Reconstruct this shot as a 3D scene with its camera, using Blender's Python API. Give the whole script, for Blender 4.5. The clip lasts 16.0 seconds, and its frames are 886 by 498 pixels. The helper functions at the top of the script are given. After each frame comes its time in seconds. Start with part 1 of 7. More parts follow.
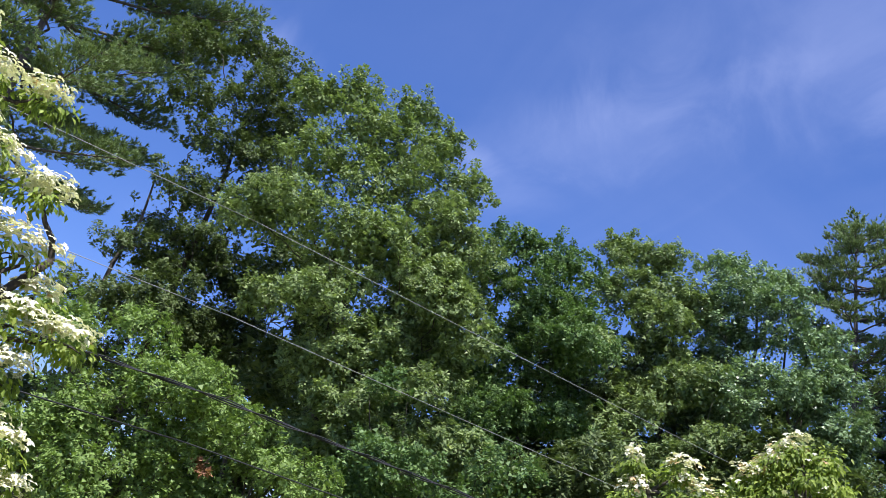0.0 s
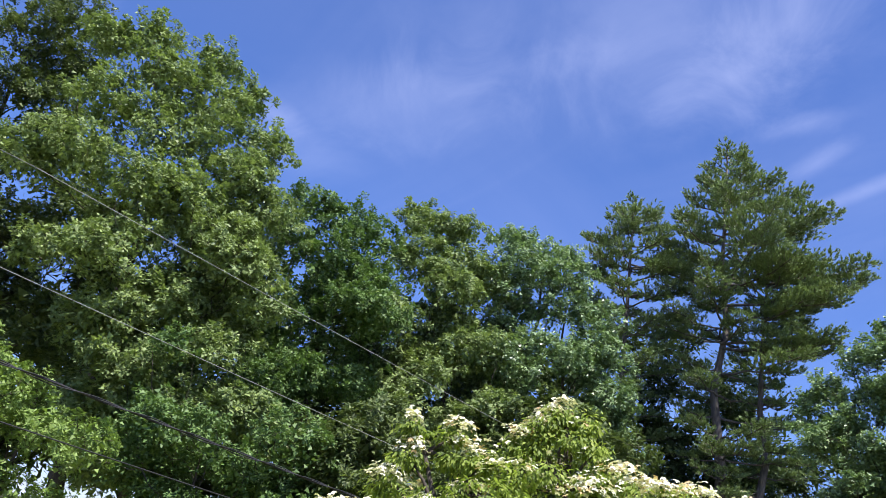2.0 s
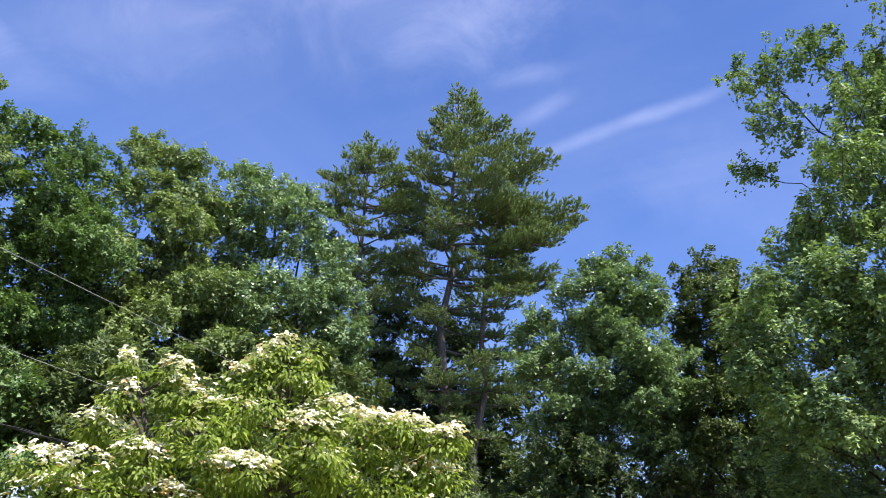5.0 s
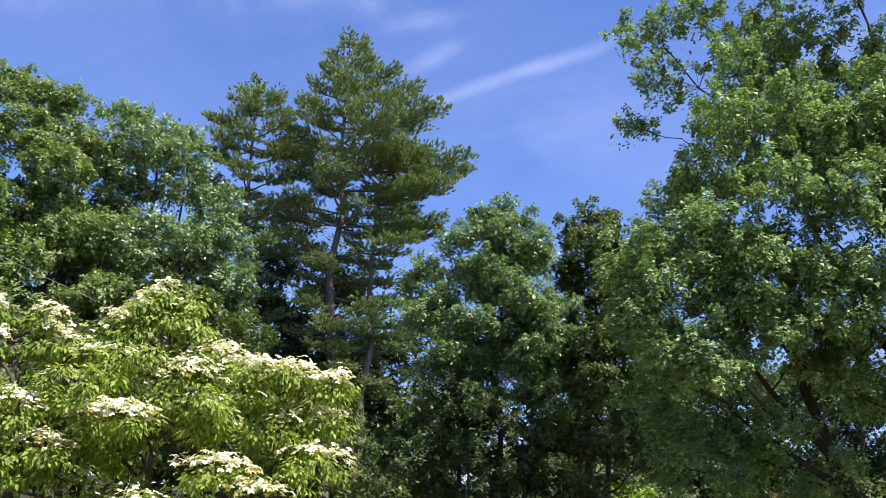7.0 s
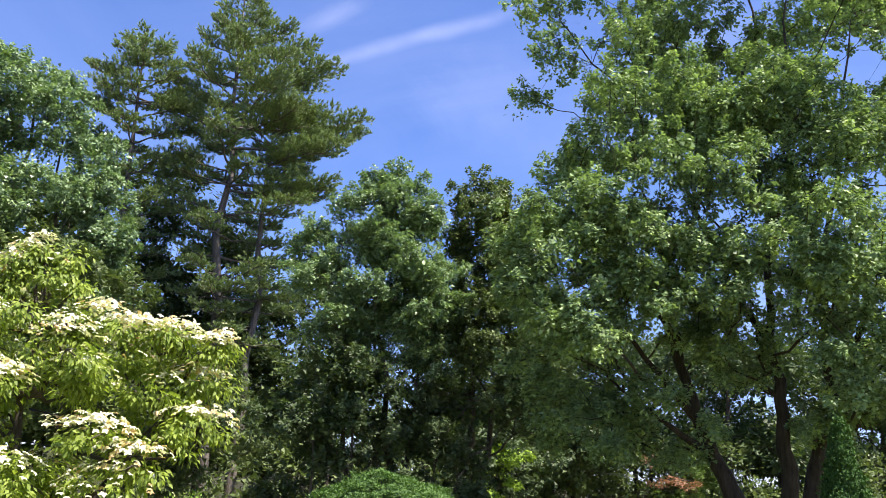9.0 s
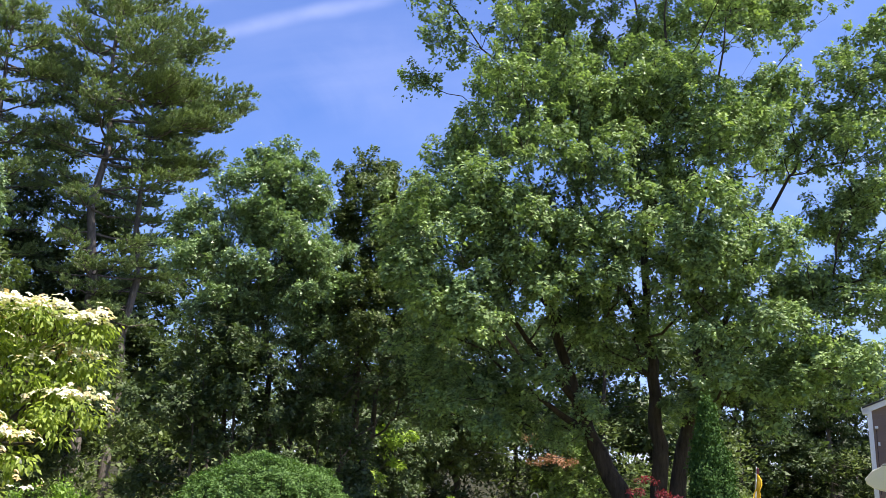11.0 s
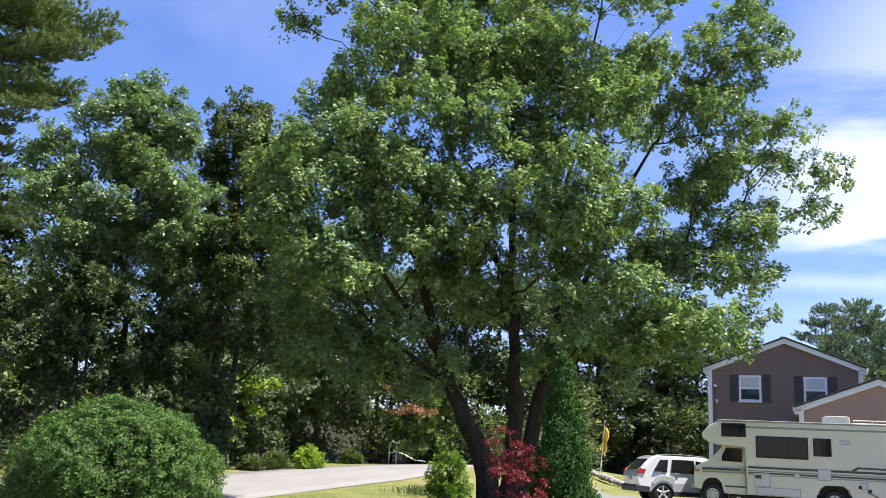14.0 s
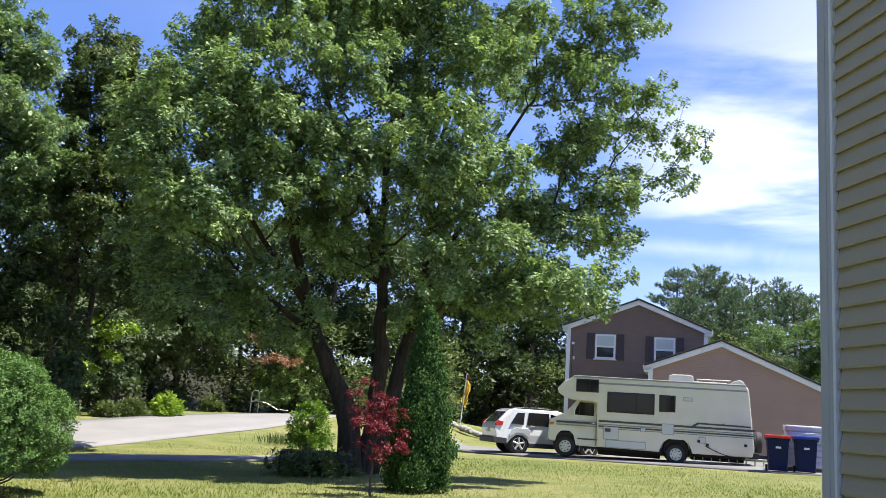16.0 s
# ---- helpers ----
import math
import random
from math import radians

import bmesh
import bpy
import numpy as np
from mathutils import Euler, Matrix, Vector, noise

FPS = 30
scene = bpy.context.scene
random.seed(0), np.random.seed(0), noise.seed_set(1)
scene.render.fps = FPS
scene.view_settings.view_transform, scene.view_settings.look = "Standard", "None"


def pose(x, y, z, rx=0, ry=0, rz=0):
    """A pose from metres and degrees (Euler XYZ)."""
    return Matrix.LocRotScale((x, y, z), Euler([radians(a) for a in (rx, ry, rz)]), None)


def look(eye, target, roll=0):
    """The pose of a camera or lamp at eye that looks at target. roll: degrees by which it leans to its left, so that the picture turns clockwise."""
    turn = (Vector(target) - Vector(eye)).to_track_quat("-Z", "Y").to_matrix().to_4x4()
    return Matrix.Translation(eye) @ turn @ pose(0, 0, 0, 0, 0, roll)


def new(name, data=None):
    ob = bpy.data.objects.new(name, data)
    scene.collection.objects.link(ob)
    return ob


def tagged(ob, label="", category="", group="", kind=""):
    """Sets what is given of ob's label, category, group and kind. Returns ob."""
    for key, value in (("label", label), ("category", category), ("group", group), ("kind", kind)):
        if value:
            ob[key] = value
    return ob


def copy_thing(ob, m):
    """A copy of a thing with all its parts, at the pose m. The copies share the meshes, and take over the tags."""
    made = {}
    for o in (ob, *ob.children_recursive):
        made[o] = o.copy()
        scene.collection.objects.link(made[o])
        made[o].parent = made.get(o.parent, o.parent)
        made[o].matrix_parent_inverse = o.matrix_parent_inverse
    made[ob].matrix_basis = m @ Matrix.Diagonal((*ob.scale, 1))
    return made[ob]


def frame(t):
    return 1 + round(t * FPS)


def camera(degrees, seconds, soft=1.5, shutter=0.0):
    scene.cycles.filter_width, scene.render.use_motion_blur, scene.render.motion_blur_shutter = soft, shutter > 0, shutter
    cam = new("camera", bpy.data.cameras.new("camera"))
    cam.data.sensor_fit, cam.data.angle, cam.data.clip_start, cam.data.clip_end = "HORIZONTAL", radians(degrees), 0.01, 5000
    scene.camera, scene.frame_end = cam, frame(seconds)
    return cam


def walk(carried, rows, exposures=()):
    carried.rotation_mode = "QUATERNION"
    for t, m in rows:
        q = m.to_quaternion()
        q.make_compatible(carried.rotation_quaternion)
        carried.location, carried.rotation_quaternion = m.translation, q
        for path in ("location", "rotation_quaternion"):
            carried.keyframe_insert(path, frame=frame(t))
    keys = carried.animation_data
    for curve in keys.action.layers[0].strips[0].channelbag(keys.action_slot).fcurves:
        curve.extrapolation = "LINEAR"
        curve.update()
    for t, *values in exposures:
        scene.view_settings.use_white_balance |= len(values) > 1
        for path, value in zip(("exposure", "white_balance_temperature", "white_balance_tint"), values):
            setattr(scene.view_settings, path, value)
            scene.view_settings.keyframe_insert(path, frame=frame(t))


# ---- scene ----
EYE = 1.3
cam = camera(53.16, 16.0, soft=0.7)
# seconds, bearing, tilt, lean in degrees; the bearing counts clockwise from the y axis
TURNS = [
    (0.0, -45.1, 23.53, 13.81), (0.5, -41.98, 23.66, 13.17), (1.0, -38.28, 24.01, 12.69), (1.5, -34.48, 24.17, 12.04),
    (2.0, -30.68, 24.07, 11.11), (2.5, -26.88, 23.85, 10.15), (3.0, -23.06, 23.55, 9.19), (3.5, -19.47, 23.34, 8.22),
    (4.0, -16.54, 23.17, 6.64), (6.5, -5.76, 20.32, 3.0), (7.0, -3.85, 19.46, 2.49), (7.5, -1.82, 18.84, 2.2),
    (8.0, 0.0, 18.38, 2.22), (8.5, 1.63, 17.94, 2.17), (9.0, 3.65, 17.47, 2.16), (9.5, 6.0, 17.27, 1.81),
    (10.0, 8.18, 17.28, 1.44), (12.5, 14.96, 14.66, 0.57), (13.0, 16.51, 14.34, 0.68), (13.5, 18.31, 13.92, 1.12),
    (14.0, 20.04, 13.47, 1.54), (14.5, 21.98, 12.82, 1.94), (15.0, 24.14, 12.28, 1.98), (15.5, 26.21, 11.59, 2.11),
    (16.0, 28.64, 10.7, 2.4),
]


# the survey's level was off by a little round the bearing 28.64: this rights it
LEVEL = Matrix.Rotation(radians(-1.5), 4, Vector((math.sin(radians(28.64)), math.cos(radians(28.64)), 0)))
AT_EYE = Matrix.Translation((0, 0, EYE))


def arm(t):
    """How far the arm still is from its last place, in metres, to the left."""
    return float(np.interp(t, (0, 1, 2, 3, 4, 6.5), (0.2, 0.16, 0.13, 0.09, 0.03, 0.0)))


walk(cam, [(t, AT_EYE @ LEVEL @ AT_EYE.inverted() @ pose(-0.93 * arm(t), -0.36 * arm(t), EYE, 90 + tilt, 0, -(az + math.degrees(arm(t) / 30))) @ pose(0, 0, 0, 0, 0, lean))
           for t, az, tilt, lean in TURNS], exposures=[(0.0, 0.81, 6050, 13), (2.5, 0.99, 6350, 13), (4.0, 1.03, 6450, 12), (7.0, 1.15, 6650, 11), (9.5, 1.31, 6750, 12), (12.5, 1.25, 6750, 12), (16.0, 1.19, 6600, 10)])

# ---- light ----
SUN_AZ, SUN_EL = 122.0, 65.0


def heading(az, el):
    a, e = radians(az), radians(el)
    return Vector((math.sin(a) * math.cos(e), math.cos(a) * math.cos(e), math.sin(e)))


class Net:
    """Nodes of one tree, made and linked in short."""

    def __init__(self, owner):
        owner.use_nodes = True
        self.tree = owner.node_tree
        self.tree.nodes.clear()

    def node(self, kind, **values):
        n = self.tree.nodes.new("ShaderNode" + kind)
        for key, value in values.items():
            if key == "operation":
                n.operation = value
            elif key == "blend_type":
                n.blend_type = value
            elif key == "data_type":
                n.data_type = value
            elif key == "sky_type":
                n.sky_type = value
            elif key == "sun_disc":
                n.sun_disc = value
            elif key == "sun_elevation":
                n.sun_elevation = value
            elif key == "sun_rotation":
                n.sun_rotation = value
            elif key == "air_density":
                n.air_density = value
            elif key == "dust_density":
                n.dust_density = value
            elif key == "ozone_density":
                n.ozone_density = value
            elif key == "interpolation_type":
                n.interpolation_type = value
            else:
                slot = n.inputs[int(key[1:])] if key[0] == "i" and key[1:].isdigit() else n.inputs[key.replace("_", " ")]
                if isinstance(value, bpy.types.NodeSocket):
                    self.tree.links.new(value, slot)
                else:
                    slot.default_value = value
        return n

    def math(self, op, a, b=0.0, c=0.0):
        return self.node("Math", operation=op, i0=a, i1=b, i2=c).outputs[0]

    def vmath(self, op, a, b=(0, 0, 0)):
        n = self.node("VectorMath", operation=op, i0=a, i1=b)
        return n.outputs["Value"] if op == "DOT_PRODUCT" else n.outputs[0]

    def mix(self, f, a, b, how="MIX"):
        return self.node("Mix", data_type="RGBA", blend_type=how, i0=f, i6=a, i7=b).outputs[2]

    def ramp(self, f, stops):
        n = self.node("ValToRGB", i0=f)
        els = n.color_ramp.elements
        while len(els) < len(stops):
            els.new(0.5)
        for e, (p, c) in zip(els, stops):
            e.position, e.color = p, (c if len(c) == 4 else (*c, 1)) if hasattr(c, "__len__") else (c, c, c, 1)
        return n.outputs[0]

    def step(self, x, a, b):
        return self.node("MapRange", interpolation_type="SMOOTHSTEP", i0=x, i1=a, i2=b).outputs[0]

    def noise(self, co, scale, detail=4.0, rough=0.55, warp=0.0):
        return self.node("TexNoise", Vector=co, Scale=scale, Detail=detail, Roughness=rough, Distortion=warp).outputs[0]


def make_sky():
    w = bpy.data.worlds.new("sky")
    scene.world = w
    n = Net(w)
    sky = n.node("TexSky", sky_type="NISHITA", sun_disc=False, sun_elevation=radians(SUN_EL), sun_rotation=radians(SUN_AZ),
                 air_density=1.0, dust_density=0.6, ozone_density=2.5).outputs[0]
    co = n.node("TexCoord").outputs["Generated"]
    sep = n.node("SeparateXYZ", i0=co)
    x, y, z = sep.outputs
    # thin high cloud, drawn out along the wind
    flat = n.math("ADD", n.math("MAXIMUM", z, 0.0), 0.12)
    px, py = n.math("DIVIDE", x, flat), n.math("DIVIDE", y, flat)
    u = n.math("SUBTRACT", n.math("MULTIPLY", px, 0.91), n.math("MULTIPLY", py, 0.42))
    v = n.math("ADD", n.math("MULTIPLY", px, 0.42), n.math("MULTIPLY", py, 0.91))
    wind = n.node("CombineXYZ", i0=n.math("MULTIPLY", u, 0.6), i1=n.math("MULTIPLY", v, 0.42), i2=0.0).outputs[0]
    veil = n.math("MULTIPLY", n.step(n.noise(wind, 1.1, 7.0, 0.55, 0.5), 0.44, 0.85), n.math("ADD", 0.03, n.math("MULTIPLY", n.step(n.vmath("DOT_PRODUCT", co, tuple(heading(95, 20))), -0.6, 0.7), 0.5)))
    thread = n.node("CombineXYZ", i0=n.math("MULTIPLY", u, 0.5), i1=n.math("MULTIPLY", v, 1.7), i2=3.0).outputs[0]
    wisp = n.math("MULTIPLY", n.step(n.noise(thread, 1.5, 8.0, 0.6, 0.8), 0.45, 0.85), n.step(n.noise(wind, 0.9, 3.0), 0.42, 0.7))
    veil = n.math("ADD", n.math("MULTIPLY", veil, 0.7), n.math("MULTIPLY", wisp, 0.05))
    # single wisps and hazes: bearing, height, half-length, half-width, slant in degrees, strength
    torn = n.math("SUBTRACT", n.noise(co, 7.0, 7.0, 0.6, 0.6), 0.5)
    for az, el, la, lb, slant, much in ((-36, 31, 0.17, 0.05, 14, 0.15), (-30, 34.5, 0.14, 0.03, 20, 0.1), (-17, 38, 0.22, 0.11, 10, 0.15), (-61, 31, 0.05, 0.06, 60, 0.34), (-44.7, 28.3, 0.035, 0.016, -10, 0.2),
                                        (-9.8, 38, 0.11, 0.06, 40, 0.22), (-5.9, 30.7, 0.04, 0.011, 32, 0.17), (-6.6, 33, 0.06, 0.012, 14, 0.16), (3, 26, 0.12, 0.05, 20, 0.1), (-41, 26.6, 0.06, 0.03, 10, 0.1), (44.5, 11.3, 0.2, 0.014, -3, 0.55), (51.5, 10.0, 0.09, 0.02, -4, 0.25), (47, 19.5, 0.14, 0.05, 4, 0.3)):
        d0 = heading(az, el)
        right = Vector((math.cos(radians(az)), -math.sin(radians(az)), 0))
        over = right.cross(d0)
        c, w = math.cos(radians(slant)), math.sin(radians(slant))
        p = n.vmath("DOT_PRODUCT", co, tuple((right * c + over * w) / la))
        q = n.vmath("DOT_PRODUCT", co, tuple((over * c - right * w) / lb))
        p0, q0 = d0.dot(right * c + over * w) / la, d0.dot(over * c - right * w) / lb
        p, q = n.math("SUBTRACT", p, p0), n.math("SUBTRACT", q, q0)
        e = n.math("ADD", n.math("SQRT", n.math("ADD", n.math("MULTIPLY", p, p), n.math("MULTIPLY", q, q))), n.math("MULTIPLY", torn, 2.6))
        ahead = n.step(n.vmath("DOT_PRODUCT", co, tuple(d0)), 0.5, 0.6)
        veil = n.math("ADD", veil, n.math("MULTIPLY", n.math("MULTIPLY", n.step(e, 1.3, -0.3), ahead), much * 0.5))
    # one straight streak
    a, b = heading(-4.9, 28.2), heading(7.2, 32.0)
    across = a.cross(b).normalized()
    along = (b - a).normalized()
    d = n.math("ADD", n.vmath("DOT_PRODUCT", co, tuple(across)), n.math("MULTIPLY", n.math("SUBTRACT", n.noise(co, 9.0, 3.0), 0.5), 0.012))
    s = n.vmath("DOT_PRODUCT", co, tuple(along))
    m = (a + b).normalized().dot(along)
    band = n.math("MULTIPLY", n.step(n.math("ABSOLUTE", d), 0.0125, 0.0), n.step(n.math("ABSOLUTE", n.math("SUBTRACT", s, m)), 0.16, 0.07))
    streak = n.math("MULTIPLY", band, n.math("MULTIPLY", n.noise(co, 14.0, 4.0), 0.19))
    # thin lavender haze high over the pines
    over = n.step(n.vmath("DOT_PRODUCT", co, tuple(LEVEL.to_3x3() @ heading(3, 40))), 0.9, 0.99)
    streak = n.math("ADD", streak, n.math("MULTIPLY", over, n.math("MULTIPLY", n.step(n.noise(thread, 1.6, 7.0, 0.55, 0.6), 0.25, 0.8), 0.06)))
    # a white bank low over the right-hand houses
    low = n.node("CombineXYZ", i0=n.math("MULTIPLY", px, 0.5), i1=n.math("MULTIPLY", py, 0.5), i2=n.math("MULTIPLY", z, 5.0)).outputs[0]
    near_bank = n.step(n.vmath("DOT_PRODUCT", co, tuple(heading(62, 15))), 0.91, 0.985)
    puff = n.step(n.noise(low, 1.5, 6.0, 0.55, 0.4), 0.35, 0.55)
    belt = n.math("MULTIPLY", n.step(z, 0.19, 0.25), n.math("SUBTRACT", 1.0, n.math("MULTIPLY", n.step(z, 0.31, 0.41), 0.66)))
    bank = n.math("MULTIPLY", n.math("MULTIPLY", near_bank, puff), n.math("ADD", 0.22, n.math("MULTIPLY", belt, 0.5)))
    cover = n.math("MINIMUM", n.math("ADD", n.math("ADD", veil, streak), bank), 1.0)
    tone = n.mix(1.0, n.node("HueSaturation", Saturation=1.19, Value=1.0, Color=sky).outputs[0], (1.03, 0.95, 1.24, 1), "MULTIPLY")
    colour = n.mix(cover, tone, (9.0, 9.2, 11.5, 1))
    n.node("OutputWorld", i0=n.node("Background", Color=colour, Strength=0.085).outputs[0])


make_sky()
sun_data = bpy.data.lights.new("sun", "SUN")
sun_data.energy, sun_data.angle, sun_data.color = 5.0, radians(0.53), (1.0, 0.95, 0.87)
sun = new("sun", sun_data)
sun.matrix_world = look((0, 0, 0), -heading(SUN_AZ, SUN_EL))

# ---- materials ----
def surface(name, base, rough=0.6, metal=0.0, spec=0.5, vary=0.15, scale=3.0, fine=40.0, bump=0.1, tint=None, coat=0.0):
    """A solid: two scales of variation, and a fine relief."""
    m = bpy.data.materials.new(name)
    n = Net(m)
    co = n.node("TexCoord").outputs["Object"]
    big, small = n.noise(co, scale, 5.0), n.noise(co, fine, 3.0)
    dark = tuple(c * (1 - vary) for c in base)
    light = tint or tuple(min(1, c * (1 + vary)) for c in base)
    f = n.math("ADD", n.math("MULTIPLY", big, 0.7), n.math("MULTIPLY", small, 0.3))
    col = n.ramp(f, [(0.3, dark), (0.7, light)])
    b = n.node("Bump", Strength=bump, Distance=0.02, Height=small).outputs[0]
    p = n.node("BsdfPrincipled", Base_Color=col, Roughness=n.math("ADD", n.math("MULTIPLY", big, 0.2), rough - 0.1), Metallic=metal,
               Normal=b, Coat_Weight=coat)
    p.inputs["Specular IOR Level"].default_value = spec
    n.node("OutputMaterial", i0=p.outputs[0])
    return m


def leafy(name, lo, hi, through_light=0.25, rough=0.5, spec=0.25, patch=0.35, young=0.0):
    """Leaves: a colour for each leaf, paler and darker stretches in the crown, light through the blade."""
    m = bpy.data.materials.new(name)
    n = Net(m)
    co = n.node("TexCoord").outputs["Object"]
    rnd = n.node("NewGeometry").outputs["Random Per Island"]
    f = n.math("ADD", n.math("MULTIPLY", rnd, 1 - patch), n.math("MULTIPLY", n.noise(co, patch * 2.0, 3.0), patch))
    col = n.ramp(f, [(0.1, lo), (0.9, hi)])
    if young:
        fresh = n.step(n.noise(co, 3.2, 2.0, 0.5), 0.72 - 0.14 * young, 0.8 - 0.14 * young)
        col = n.mix(fresh, col, (hi[0] * 1.15, hi[1] * 1.12, hi[2] * 0.8, 1))
    p = n.node("BsdfPrincipled", Base_Color=col, Roughness=rough)
    p.inputs["Specular IOR Level"].default_value = spec
    warm = n.mix(1.0, col, (1.12, 1.22, 0.6, 1), "MULTIPLY")
    t = n.node("BsdfTranslucent", Color=warm)
    n.node("OutputMaterial", i0=n.node("MixShader", i0=through_light, i1=p.outputs[0], i2=t.outputs[0]).outputs[0])
    return m


def bark_mat(name, lo, hi):
    m = bpy.data.materials.new(name)
    n = Net(m)
    co = n.node("TexCoord").outputs["Object"]
    st = n.node("Mapping", Vector=co, Scale=(1, 1, 0.18)).outputs[0]
    g = n.noise(st, 14.0, 6.0, 0.65)
    col = n.ramp(n.math("ADD", n.math("MULTIPLY", g, 0.7), n.math("MULTIPLY", n.noise(co, 1.2), 0.3)), [(0.35, lo), (0.65, hi)])
    p = n.node("BsdfPrincipled", Base_Color=col, Roughness=0.9, Normal=n.node("Bump", Strength=0.9, Distance=0.03, Height=g).outputs[0])
    p.inputs["Specular IOR Level"].default_value = 0.2
    n.node("OutputMaterial", i0=p.outputs[0])
    return m


BARK = bark_mat("bark", (0.035, 0.03, 0.025), (0.12, 0.1, 0.085))
PINE_BARK = bark_mat("pine_bark", (0.06, 0.052, 0.047), (0.2, 0.17, 0.15))
OAK_LEAF = leafy("oak_leaf", (0.0986, 0.1478, 0.0538), (0.3046, 0.3853, 0.1523), through_light=0.28, young=0.6)
# the dark oak's own leaf; on roadside trees it also stands in for shade
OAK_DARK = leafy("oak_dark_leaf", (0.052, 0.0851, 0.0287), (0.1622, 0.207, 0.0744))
AZALEA_LEAF = leafy("azalea_leaf", (0.06, 0.128, 0.02), (0.2, 0.32, 0.044))
# darker green that carries shade in its colour, for foliage low in the wood
SHADE_LEAF = leafy("shade_toned_leaf", (0.032, 0.0576, 0.024), (0.112, 0.156, 0.0624))
MAPLE_BARK = bark_mat("maple_bark", (0.018, 0.014, 0.011), (0.075, 0.058, 0.045))
MAPLE_DEEP = leafy("deep_green_leaf", (0.0538, 0.1075, 0.0358), (0.1837, 0.2822, 0.0896))
TULIP_LEAF = leafy("poplar_leaf", (0.078, 0.142, 0.066), (0.31, 0.42, 0.2), rough=0.4, spec=0.5)
MAPLE_LEAF = leafy("maple_leaf", (0.072, 0.126, 0.055), (0.345, 0.46, 0.205), through_light=0.28, spec=0.2, young=0.7)
SHRUB_LEAF = leafy("shrub_leaf", (0.1038, 0.1671, 0.0406), (0.2728, 0.3804, 0.1048))
HEDGE_LEAF = leafy("boxwood_leaf", (0.037, 0.085, 0.022), (0.136, 0.238, 0.064), patch=0.2, rough=0.55, spec=0.2)
LIME_LEAF = leafy("lime_green_leaf", (0.13, 0.22, 0.025), (0.33, 0.46, 0.06))
RED_LEAF = leafy("red_leaf", (0.096, 0.0112, 0.0176), (0.25, 0.034, 0.052), through_light=0.3)
RUST_LEAF = leafy("rust_leaf", (0.19, 0.095, 0.055), (0.38, 0.2, 0.115), through_light=0.2)
DOG_LEAF = leafy("dogwood_leaf", (0.1161, 0.1789, 0.0339), (0.3675, 0.4449, 0.0919), through_light=0.45, rough=0.5)
BRACT = leafy("dogwood_bract", (0.6906, 0.6527, 0.4919), (0.8136, 0.7946, 0.6717), through_light=0.25, rough=0.6, spec=0.2)
BRACT_PINK = leafy("dogwood_faded_bract", (0.473, 0.3122, 0.1514), (0.6622, 0.5203, 0.3216), through_light=0.25, rough=0.6, spec=0.2)
NEEDLE = leafy("pine_needle", (0.09, 0.14, 0.06), (0.32, 0.405, 0.175), through_light=0.25, rough=0.5)
# a darker, bluer NEEDLE with shade put into its colour, for far pines
SHADE_NEEDLE = leafy("shade_toned_pine_needle", (0.065, 0.11, 0.062), (0.24, 0.33, 0.185), through_light=0.15)
SPRUCE = leafy("dark_needle", (0.02, 0.04, 0.016), (0.064, 0.096, 0.036), through_light=0.1, rough=0.5)
THUJA = leafy("arborvitae_leaf", (0.0176, 0.048, 0.0128), (0.08, 0.16, 0.04), through_light=0.15, rough=0.65, spec=0.12)
GRASS = leafy("grass_blade", (0.128, 0.16, 0.032), (0.272, 0.304, 0.08), through_light=0.3, rough=0.6, spec=0.2)

# ---- building tools ----
def spot(az, el, dist):
    """A place by bearing, height angle and distance over the ground from the standing point."""
    a = radians(az)
    v = LEVEL.to_3x3() @ Vector((math.sin(a) * dist, math.cos(a) * dist, math.tan(radians(el)) * dist))
    return np.array((v.x, v.y, EYE + v.z))


def rise(x, y):
    """The ground's height: level lawns, and the street's bank beyond them."""
    r, az = math.hypot(x, y), math.degrees(math.atan2(x, y))
    start = 26 + 15 * min(1, max(0, (az - 26.5) / 3)) if az > 0 else 26
    s = min(1, max(0, (r - start) / (46.5 - start)))
    fade = min(1, max(0, (33.5 - az) / 4)) if az > 0 else 1.0
    back = min(1, max(0, (r - 46) / 12))
    slope = 0.0262 * (x * 0.8776 - y * 0.4793) * min(1, r / 12) * (1 if r < 60 else 60 / r)
    return slope + 1.1 * s * s * (3 - 2 * s) * max(fade, 0.6 * back)


def mesh_ob(name, verts, faces, mat, smooth=False, mats=None, idx=None):
    me = bpy.data.meshes.new(name)
    me.from_pydata(verts, [], faces)
    for m in mats or [mat]:
        me.materials.append(m)
    if smooth:
        me.polygons.foreach_set("use_smooth", [True] * len(me.polygons))
    if idx is not None:
        me.polygons.foreach_set("material_index", idx)
    return new(name, me)


def quads_ob(name, pts, mat):
    """pts: (n, 4, 3): n loose folded quads (base, side, tip, side), each two triangles."""
    k = len(pts)
    me = bpy.data.meshes.new(name)
    me.vertices.add(4 * k)
    me.vertices.foreach_set("co", pts.astype(np.float32).ravel())
    me.loops.add(6 * k)
    me.polygons.add(2 * k)
    idx = (np.arange(k)[:, None] * 4 + np.array([0, 1, 2, 0, 2, 3])[None]).astype(np.int32)
    me.loops.foreach_set("vertex_index", idx.ravel())
    me.polygons.foreach_set("loop_start", np.arange(0, 6 * k, 3, dtype=np.int32))
    me.materials.append(mat)
    me.update(calc_edges=True)
    return new(name, me)


def thing(name, label, category, at=(0, 0, 0), group="", kind=""):
    e = new(name)
    e.empty_display_size = 0.2
    e.location = at
    return tagged(e, label, category, group, kind)


